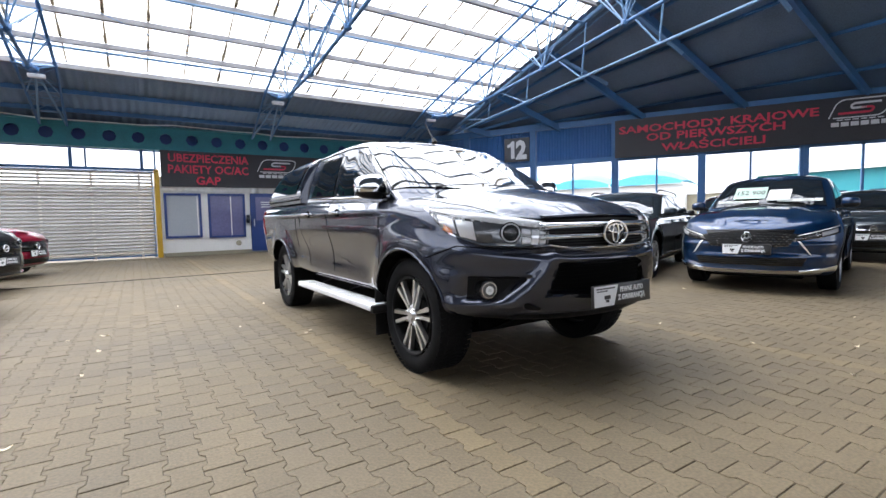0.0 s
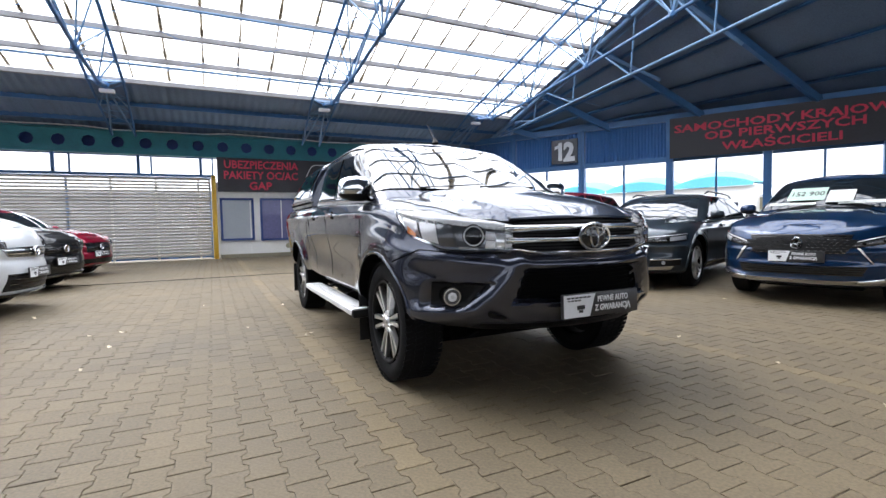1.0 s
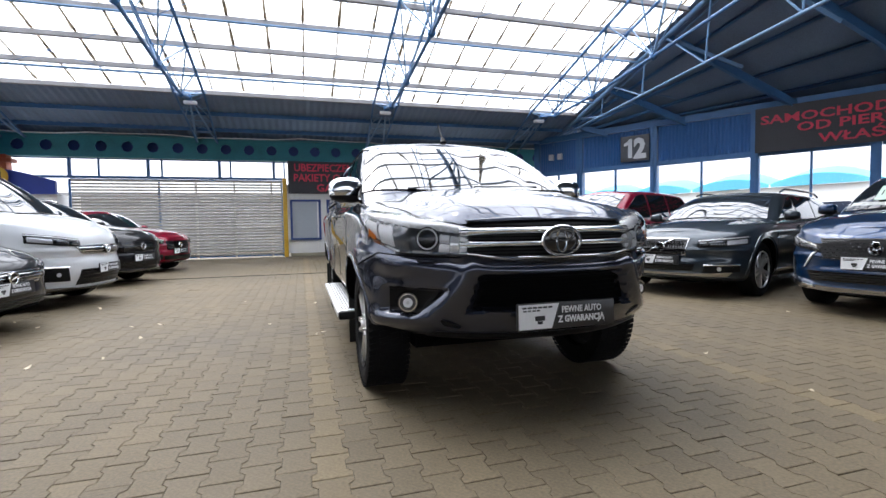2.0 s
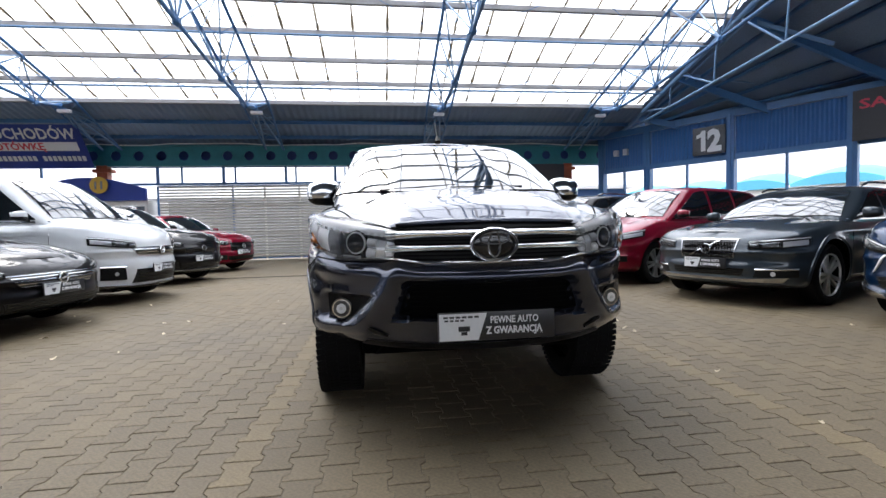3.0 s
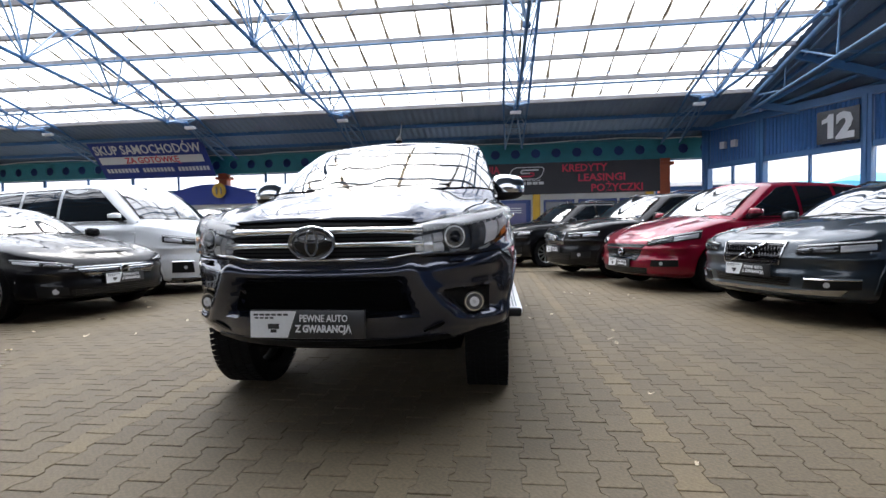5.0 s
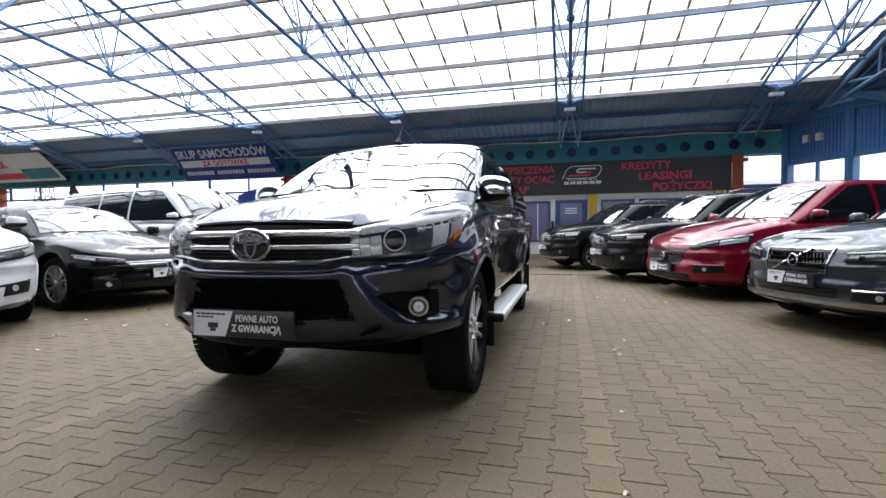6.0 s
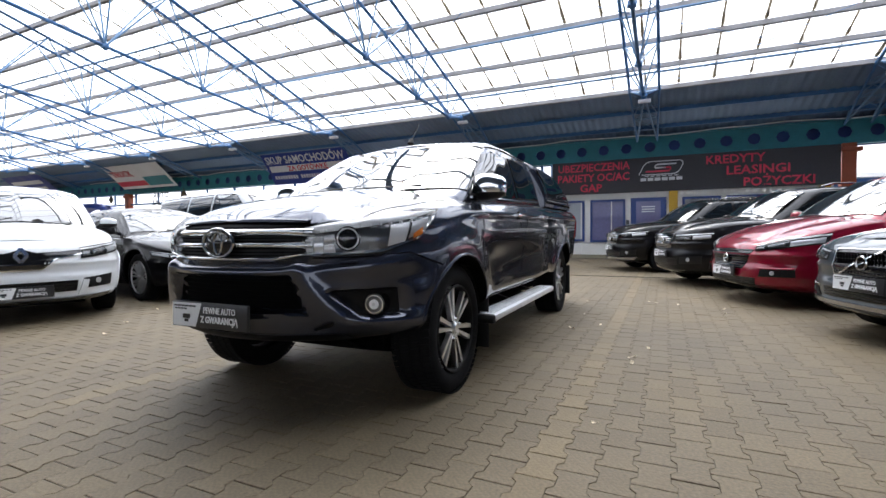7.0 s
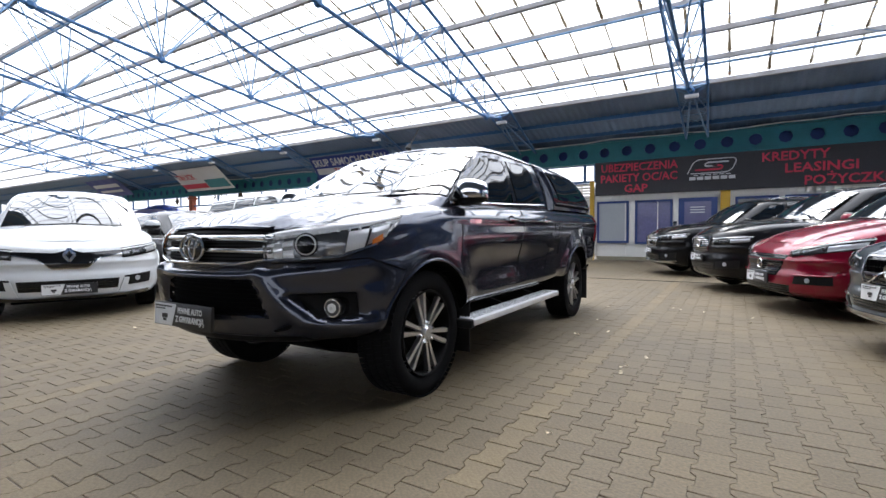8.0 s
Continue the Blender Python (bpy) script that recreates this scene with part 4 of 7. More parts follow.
def hull(bm, levels, ztop, zbot, lf=0.6, pf=2.4, lr=0.4, pr=3.0, wide=((0, 1), (9, 1)), crown=((0, 0.03), (9, 0.03)), nlev=20, nf=14, ns=26, nr=9, mt=12, soft=0.12):
    """A closed car-like shell: levels of (height share, half width, front, rear), swept round the plan."""
    n = nf + ns + nr
    rings = []
    for j in range(nlev):
        v = j / (nlev - 1)
        W, yf, yr = smooth_level(levels, v)
        half = []
        for i in range(n + 1):
            if i <= nf:
                th = math.pi / 2 * i / nf
                x, y = math.sin(th) ** (2 / pf), yf + lf * (1 - max(0, math.cos(th)) ** (2 / pf))
            elif i <= nf + ns:
                x, y = 1.0, yf + lf + (yr - lr - yf - lf) * (i - nf) / ns
            else:
                th = math.pi / 2 * (n - i) / nr
                x, y = math.sin(th) ** (2 / pr), yr - lr * (1 - max(0, math.cos(th)) ** (2 / pr))
            zb, zt = table(zbot, y, soft), table(ztop, y, soft)
            half.append(Vector((W * x * table(wide, y, soft), y, zb + (zt - zb) * v)))
        rings.append(half)
    vr = [[bm.verts.new(p) for p in h] for h in rings]
    vl = [[bm.verts.new((-p.x, p.y, p.z)) for p in h] for h in rings]
    for j in range(nlev - 1):
        for i in range(n):
            bm.faces.new((vr[j][i], vr[j][i + 1], vr[j + 1][i + 1], vr[j + 1][i]))
            bm.faces.new((vl[j][i + 1], vl[j][i], vl[j + 1][i], vl[j + 1][i + 1]))
    wmax = max(p.x for p in rings[-1]) or 1
    for j, sign in ((nlev - 1, 1), (0, 0)):
        grid = []
        for i in range(n + 1):
            p = rings[j][i]
            row = []
            for k in range(mt + 1):
                q = 1 - 2 * k / mt
                if k == 0:
                    row.append(vr[j][i])
                elif k == mt:
                    row.append(vl[j][i])
                else:
                    row.append(bm.verts.new((p.x * q, p.y, p.z + sign * table(crown, p.y, soft) * (1 - q * q) * min(1, 1.6 * p.x / wmax))))
            grid.append(row)
        for i in range(n):
            for k in range(mt):
                f = (grid[i][k], grid[i + 1][k], grid[i + 1][k + 1], grid[i][k + 1])
                bm.faces.new(f if sign else f[::-1])
    bmesh.ops.remove_doubles(bm, verts=bm.verts, dist=2e-4)
    bmesh.ops.dissolve_degenerate(bm, edges=bm.edges, dist=1e-4)
    bmesh.ops.recalc_face_normals(bm, faces=bm.faces)
    return bm


def cut_wheels(bm, wheels, r, depth, half):
    """Cuts the wheel housings out of a shell; returns the cut bmesh, with the housings as material 1."""
    me = bpy.data.meshes.new("tmp")
    bm.to_mesh(me); bm.free()
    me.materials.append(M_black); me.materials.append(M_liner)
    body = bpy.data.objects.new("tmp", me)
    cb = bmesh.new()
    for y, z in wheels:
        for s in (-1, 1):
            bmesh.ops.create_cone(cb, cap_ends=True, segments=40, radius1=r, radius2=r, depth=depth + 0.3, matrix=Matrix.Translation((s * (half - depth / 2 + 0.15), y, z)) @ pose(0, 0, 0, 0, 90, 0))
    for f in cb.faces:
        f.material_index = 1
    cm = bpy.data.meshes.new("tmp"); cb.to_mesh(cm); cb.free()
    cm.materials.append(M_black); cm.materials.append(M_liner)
    cutter = bpy.data.objects.new("tmp", cm)
    for o in (body, cutter):
        scene.collection.objects.link(o)
    md = body.modifiers.new("cut", 'BOOLEAN')
    md.operation, md.object, md.solver = 'DIFFERENCE', cutter, 'EXACT'
    dg = bpy.context.evaluated_depsgraph_get()
    out = bpy.data.meshes.new_from_object(body.evaluated_get(dg))
    res = bmesh.new(); res.from_mesh(out)
    for o in (body, cutter):
        bpy.data.objects.remove(o)
    for m in (me, cm, out):
        bpy.data.meshes.remove(m)
    return res


def resample(pts, n):
    pts = [Vector(p) for p in pts]
    ds = [0.0]
    for a, b in zip(pts, pts[1:]):
        ds.append(ds[-1] + (b - a).length)
    out = []
    for i in range(n + 1):
        d = ds[-1] * i / n
        k = 0
        while k < len(ds) - 2 and ds[k + 1] < d:
            k += 1
        t = (d - ds[k]) / max(1e-9, ds[k + 1] - ds[k])
        out.append(pts[k].lerp(pts[k + 1], t))
    return out


class Car:
    """A vehicle in its own frame: nose at y = 0 looking along -y, wheels on z = 0."""

    def __init__(self, name, label, category, m, group="", body_label=""):
        self.top = thing(name, label, category, m, group)
        self.bvh = None

    def shell(self, bm, mat, label=""):
        self.bvh = BVHTree.FromBMesh(bm)
        return part("body", bm, [mat, M_liner], self.top, label)

    def panel(self, name, lo, up, d, mat, off=0.004, th=0.012, nu=14, nv=4, parent=None, label="", bulge=0.0, bvh=None, smooth=False, dome=0.0, flare=0.0):
        """A piece laid on the shell: its outline is carried along d on to the surface, and stands off by its thickness."""
        d = Vector(d).normalized()
        bvh = bvh or self.bvh
        lo, up = resample(lo, nu), resample(up, nu)
        rows = []
        curve = None
        if smooth:
            # one even sheet of glass through the points where the outline meets the shell
            known = []
            for j in range(nv + 1):
                for i in range(nu + 1):
                    p = lo[i].lerp(up[i], j / nv)
                    h = bvh.ray_cast(p - d * 2.5, d)
                    if h[0] is not None:
                        known.append((2 * i / nu - 1, 2 * j / nv - 1, (h[0] - p).dot(d)))
            known = np.array(known)
            terms = lambda u, v: np.array([1, u, u * u, u ** 4, u ** 6, v, v * v, u * v, u * u * v, u ** 4 * v])
            fit = np.linalg.lstsq(np.array([terms(u, v) for u, v, w in known]), known[:, 2], rcond=None)[0]
            curve = lambda u, v: float(terms(u, v) @ fit)
        for j in range(nv + 1):
            row = []
            for i in range(nu + 1):
                p = lo[i].lerp(up[i], j / nv)
                if curve:
                    row.append(p + d * (curve(2 * i / nu - 1, 2 * j / nv - 1) - off * 1.6 - dome * (1 - (2 * j / nv - 1) ** 2)))
                    continue
                h = bvh.ray_cast(p - d * 2.5, d)
                if h[0] is None:
                    h = bvh.find_nearest(p)
                q, n = h[0], h[1]
                if n.dot(d) > 0:
                    n = -n
                row.append(q + (n - d).normalized() * (off + bulge * (1 - (2 * j / nv - 1) ** 2) + flare * (1 - j / nv) ** 1.6))
            rows.append(row)
        bm = bmesh.new()
        vs = [[bm.verts.new(p) for p in r] for r in rows]
        for j in range(nv):
            for i in range(nu):
                bm.faces.new((vs[j][i], vs[j][i + 1], vs[j + 1][i + 1], vs[j + 1][i]))
        rim = [vs[0][i] for i in range(nu + 1)] + [vs[j][nu] for j in range(1, nv + 1)] + [vs[nv][i] for i in range(nu - 1, -1, -1)] + [vs[j][0] for j in range(nv - 1, 0, -1)]
        back = [bm.verts.new(v.co + d * (th + off)) for v in rim]
        for k in range(len(rim)):
            q = (k + 1) % len(rim)
            bm.faces.new((rim[q], rim[k], back[k], back[q]))
        bm.normal_update()
        s = sum(f.normal.dot(d) for f in list(bm.faces)[: nu * nv])
        if s > 0:
            bmesh.ops.reverse_faces(bm, faces=bm.faces)
        return part(name, bm, mat, parent or self.top, label)

    def side(self, name, lo, up, mat, **kw):
        """The same piece on both flanks; points are (y, z)."""
        return [self.panel(name, [(0, y, z) for y, z in lo], [(0, y, z) for y, z in up], (-s, 0, 0), mat, **kw) for s in (1, -1)]

    def seam(self, pts, w=0.006):
        for s in (1, -1):
            lo = [(0, y - w / 2, z) for y, z in pts]
            up = [(0, y + w / 2, z) for y, z in pts]
            self.panel("seam", lo, up, (-s, 0, 0), M_liner, off=0.0015, th=0.004, nu=10, nv=1)

    def spot(self, p, d):
        d = Vector(d).normalized()
        h = self.bvh.ray_cast(Vector(p) - d * 2.5, d)
        return h[0] if h[0] is not None else self.bvh.find_nearest(Vector(p))[0]


def tyre_mesh(r, w, rim_r, blocks):
    bm = bmesh.new()
    h = w / 2
    lathe(bm, [(rim_r, -h * 0.8), (rim_r + 0.02, -h * 0.95), (rim_r + (r - rim_r) * 0.5, -h * 1.0), (r - 0.03, -h * 0.93), (r - 0.008, -h * 0.78), (r - 0.008, h * 0.78), (r - 0.03, h * 0.93), (rim_r + (r - rim_r) * 0.5, h * 1.0), (rim_r + 0.02, h * 0.95), (rim_r, h * 0.8)], 56)
    if blocks:
        for i in range(blocks):
            a = 2 * math.pi * i / blocks
            for x, sx, da in ((-h * 0.78, h * 0.4, 0), (-h * 0.26, h * 0.42, 0.5), (h * 0.26, h * 0.42, 0.2), (h * 0.78, h * 0.4, 0.7)):
                aa = a + da * 2 * math.pi / blocks
                box(bm, (x, 0, r - 0.006), (sx, 2 * math.pi * r / blocks * 0.8, 0.0045), pose(0, 0, 0, math.degrees(aa), 0, 0) @ pose(0, 0, 0, 0, 0, 12))
    return mesh_of(bm, "tyre", M_rubber)


def rim_mesh(r, style):
    """A rim with its outer face at +x: dark barrel, bright spokes and lip."""
    bm = bmesh.new()
    dark = bmesh.new()
    lathe(dark, [(r, -0.1), (r * 0.96, -0.1), (r * 0.93, 0.02), (r * 0.94, 0.05), (r, 0.06)], 48)
    lathe(dark, [(0.001, -0.03), (r * 0.93, -0.05)], 40)
    lathe(dark, [(0.001, 0.0), (r * 0.52, 0.0), (r * 0.54, -0.02)], 32)
    lathe(dark if style == "split" else bm, [(r * 1.0, 0.055), (r * 0.985, 0.064), (r * 0.95, 0.06), (r * 0.935, 0.045)], 56)
    n, twin, w0, w1 = {"split": (6, 0.15, 0.009, 0.0135), "ten": (10, 0.0, 0.012, 0.017), "five": (5, 0.2, 0.013, 0.02), "multi": (9, 0.14, 0.006, 0.009)}[style]
    for i in range(n):
        for s in ((-1, 1) if twin else (0,)):
            a = 2 * math.pi * i / n + s * twin
            c, q = math.cos(a), math.sin(a)
            a0 = 2 * math.pi * i / n + s * twin * (1.45 if style == "split" else 1.5)
            c0, q0 = math.cos(a0), math.sin(a0)
            p0, p1 = Vector((0.045, c0 * r * 0.18, q0 * r * 0.18)), Vector((0.052, c * r * 0.95, q * r * 0.95))
            t = (p1 - p0).normalized()
            e = t.cross(Vector((1, 0, 0)))
            vs = []
            for p, w in ((p0, w0), (p1, w1)):
                for dx in (0.0, -0.03):
                    for k in (-1, 1):
                        vs.append(bm.verts.new(p + e * k * (w if dx == 0 else w * 1.25) + Vector((dx, 0, 0))))
            for f in ((0, 1, 5, 4), (2, 6, 7, 3), (0, 4, 6, 2), (1, 3, 7, 5)):
                bm.faces.new([vs[k] for k in f])
    lathe(bm, [(0.001, 0.062), (r * 0.1, 0.062), (r * 0.12, 0.055), (r * 0.2, 0.045), (r * 0.22, 0.01)], 24)
    bmesh.ops.recalc_face_normals(bm, faces=bm.faces)
    bmesh.ops.recalc_face_normals(dark, faces=dark.faces)
    return mesh_of(bm, "rim", M_alloy), mesh_of(dark, "barrel", M_pocket)


def add_wheels(car, wb, fo, x, r, w, rim_r, style, steer=0, blocks=0):
    ty = tyre_mesh(r, w, rim_r, blocks)
    rm, br = rim_mesh(rim_r, style)
    nut = bmesh.new()
    rod(nut, (0.04, 0, 0), (0.06, 0, 0), 0.01, 6)
    bo = mesh_of(nut, "wheel_nut", M_chrome)
    for y in (fo, fo + wb):
        for s in (-1, 1):
            wh = new("wheel")
            wh.parent = car.top
            wh.matrix_basis = pose(s * (x - w / 2), y, r - 0.004, 0, 0, (0 if s > 0 else 180) + (steer if y == fo else 0)) @ pose(0, 0, 0, 17 * (1 + s) + y * 11, 0, 0)
            k = w / 2 - 0.07
            for name, me, dx in (("tyre", ty, 0), ("rim", rm, k), ("barrel", br, k)):
                ob = new(name, me); ob.parent = wh; ob.location = (dx, 0, 0)
            for i in range(6 if style == "split" else 0):
                a = 2 * math.pi * (i + 0.5) / 6
                ob = new("wheel_nut", bo); ob.parent = wh; ob.location = (k, 0.06 * math.cos(a), 0.06 * math.sin(a))


_board = {}


def plate_board(car, z, tilt=6, x=0.0, y=None):
    """The dealer's board in place of a number plate: white field, slogan and bars."""
    p = car.spot((x, 0, z), (0, 1, 0))
    yy = p.y - 0.03 if y is None else y
    m = pose(x, yy, z, -tilt, 0, 0)
    bm = bmesh.new(); box(bm, (0, 0, 0), (0.52, 0.018, 0.125), None, 0.004)
    bmesh.ops.transform(bm, matrix=m, verts=bm.verts)
    b = part("plate_board", bm, M_plate, car.top, "black plate board with a white field")
    bm = bmesh.new()
    vs = [bm.verts.new(q) for q in ((-0.256, -0.0105, -0.058), (-0.085, -0.0105, -0.058), (-0.045, -0.0105, 0.058), (-0.256, -0.0105, 0.058))]
    f = bm.faces.new(vs)
    bmesh.ops.solidify(bm, geom=[f], thickness=-0.003)
    bmesh.ops.transform(bm, matrix=m, verts=bm.verts)
    part("white_field", bm, M_plate_w, b)
    bars = [(-0.228 + k * 0.027, 0.043, 0.02, 0.008) for k in range(6)] + [(-0.225 + k * 0.023, 0.029, 0.016, 0.007) for k in range(4)] + [(-0.148, -0.008, 0.05, 0.022), (-0.148, -0.028, 0.026, 0.014)]
    for bx, bz, bw, bh in bars:
        bm = bmesh.new(); box(bm, (bx, -0.0145, bz), (bw, 0.002, bh))
        bmesh.ops.transform(bm, matrix=m, verts=bm.verts)
        part("print_bar", bm, M_plate, b)
    lettering("slogan", "PEWNE AUTO", 0.043, M_plate_w, b, m @ pose(-0.032, -0.0115, 0.012), 0.002, 'LEFT', 0.0008, 0.215)
    lettering("slogan", "Z GWARANCJĄ", 0.043, M_plate_w, b, m @ pose(-0.05, -0.0115, -0.033), 0.002, 'LEFT', 0.0016, 0.255)
    return b


def mirror(car, x, y, z, mat, cap=None, size=(0.115, 0.06, 0.075)):
    for s in (1, -1):
        bm = bmesh.new()
        bmesh.ops.create_uvsphere(bm, u_segments=20, v_segments=12, radius=1)
        for v in bm.verts:
            c = v.co
            k = (abs(c.x) ** 3.2 + abs(c.z) ** 3.2 + abs(c.y) ** 2.4) ** (-1 / 3.0)
            v.co = Vector((c.x * k * size[0], max(c.y * k, -1) * size[1], c.z * k * size[2] * (1.0 - 0.12 * c.x * s)))
            v.co.y += 0.25 * abs(v.co.x)
        top = bmesh.new()
        for f in list(bm.faces):
            pass
        bmesh.ops.translate(bm, vec=(s * x, y, z), verts=bm.verts)
        low = bm.copy()
        for b, keep in ((bm, 1), (low, -1)):
            bmesh.ops.bisect_plane(b, geom=b.verts[:] + b.edges[:] + b.faces[:], plane_co=(0, 0, z - size[2] * (0.45 if cap else 0.15)), plane_no=(0, 0, keep), clear_inner=True)
        top.free()
        mi = part("mirror", bm, cap or mat, car.top, "chrome mirror cap" if cap else "")
        part("mirror_base", low, M_black, mi)
        bm = bmesh.new()
        beam(bm, (s * (x - size[0] * 0.7), y + 0.03, z - 0.04), (s * (x - size[0] - 0.1), y + 0.05, z - 0.07), 0.05, 0.035)
        part("mirror_arm", bm, M_black, mi)
        bm = bmesh.new(); box(bm, (s * x, y + size[1] * 0.95 + 0.02, z), (size[0] * 1.6, 0.006, size[2] * 1.4), None, 0.002)
        part("mirror_glass", bm, M_chrome, mi)


def handles(car, spots, z, mat):
    for y in spots:
        for s in (1, -1):
            p = car.spot((0, y, z), (-s, 0, 0))
            bm = bmesh.new()
            box(bm, (p.x + s * 0.028, y, z), (0.022, 0.2, 0.03), None, 0.009)
            box(bm, (p.x + s * 0.01, y - 0.07, z), (0.03, 0.03, 0.024)); box(bm, (p.x + s * 0.01, y + 0.075, z), (0.03, 0.03, 0.024))
            h = part("door_handle", bm, mat, car.top)
            # near-black oval on the skin: painted shade of the cup behind the handle
            bm = bmesh.new()
            bmesh.ops.create_uvsphere(bm, u_segments=14, v_segments=8, radius=1, matrix=Matrix.Translation((p.x, y, z)) @ Matrix.Diagonal((0.006, 0.07, 0.034, 1)))
            part("recess_shade", bm, M_liner, h)


def arc(cy, cz, r, a0, a1, n=20):
    return [(cy + r * math.cos(radians(a0 + (a1 - a0) * i / n)), cz + r * math.sin(radians(a0 + (a1 - a0) * i / n))) for i in range(n + 1)]


# ---- the pickup ----
FO, WB = 0.98, 3.085
BLADE = [(0.43, 0.79), (0.475, 0.71), (0.53, 0.62), (0.6, 0.537), (0.7, 0.512), (0.9, 0.512)]


def truck_relief(co, n):
    """How far the pickup's skin stands out from its plain shell."""
    x, y, z = abs(co.x), co.y, co.z
    front = 1 - ease(0.5, 0.78, y)
    nx = max(0.0, abs(n.x) - 0.15) / 0.85
    d = 0.0
    if front > 0 and n.z < 0.75:
        # wide intake
        hw = 0.395 + (0.755 - z) * 0.3
        d -= 0.06 * front * ease(-0.012, 0.016, hw - x) * ease(0.572, 0.592, z) * (1 - ease(0.738, 0.762, z))
        # pocket of the fog lamp
        f = ((x - 0.555) * 0.12 + (z - 0.675) * 0.11) / 0.163
        d -= 0.055 * front * ease(-0.006, 0.018, f) * ease(0.54, 0.562, z) * (1 - ease(0.662, 0.69, z)) * (1 - ease(0.77, 0.81, x))
        # blade between intake and pocket, running out below the pocket to the corner
        q = near_line(x, z, BLADE)
        d += 0.026 * front * math.exp(-(q / 0.042) ** 2)
        # band under the grille
        d += 0.007 * front * math.exp(-((z - 0.785) / 0.02) ** 2) * (1 - ease(0.42, 0.6, x))
        # hollow of the corner above the pocket
        d -= 0.004 * front * math.exp(-((z - 0.735) / 0.04) ** 2) * ease(0.5, 0.62, x)
    # swelling round the wheels
    for cy in (FO, FO + WB):
        r = math.hypot(y - cy, z - 0.385)
        d += 0.03 * nx * (1 - ease(0.44, 0.64, r)) * ease(0.36, 0.43, r)
    # flanks: hollow doors, shoulder line and sill
    mid = ease(1.35, 1.65, y) * (1 - ease(3.3, 3.6, y))
    d -= 0.014 * nx * mid * math.exp(-((z - 0.74) / 0.13) ** 2)
    d += 0.01 * nx * mid * math.exp(-((z - 0.535) / 0.035) ** 2)
    d += 0.012 * nx * ease(0.9, 1.4, y) * math.exp(-((z - 1.085) / 0.03) ** 2)
    d -= 0.008 * nx * ease(1.2, 1.6, y) * math.exp(-((z - 1.15) / 0.025) ** 2)
    # bonnet: raised middle and a rounded wing beside it
    if n.z > 0.5 and y < 1.5:
        along = ease(0.14, 0.34, y) * (1 - ease(1.1, 1.3, y))
        d += 0.02 * along * (1 - ease(0.36 + 0.1 * y, 0.47 + 0.1 * y, x))
        d -= 0.01 * along * math.exp(-((x - 0.6) / 0.06) ** 2)
    return d


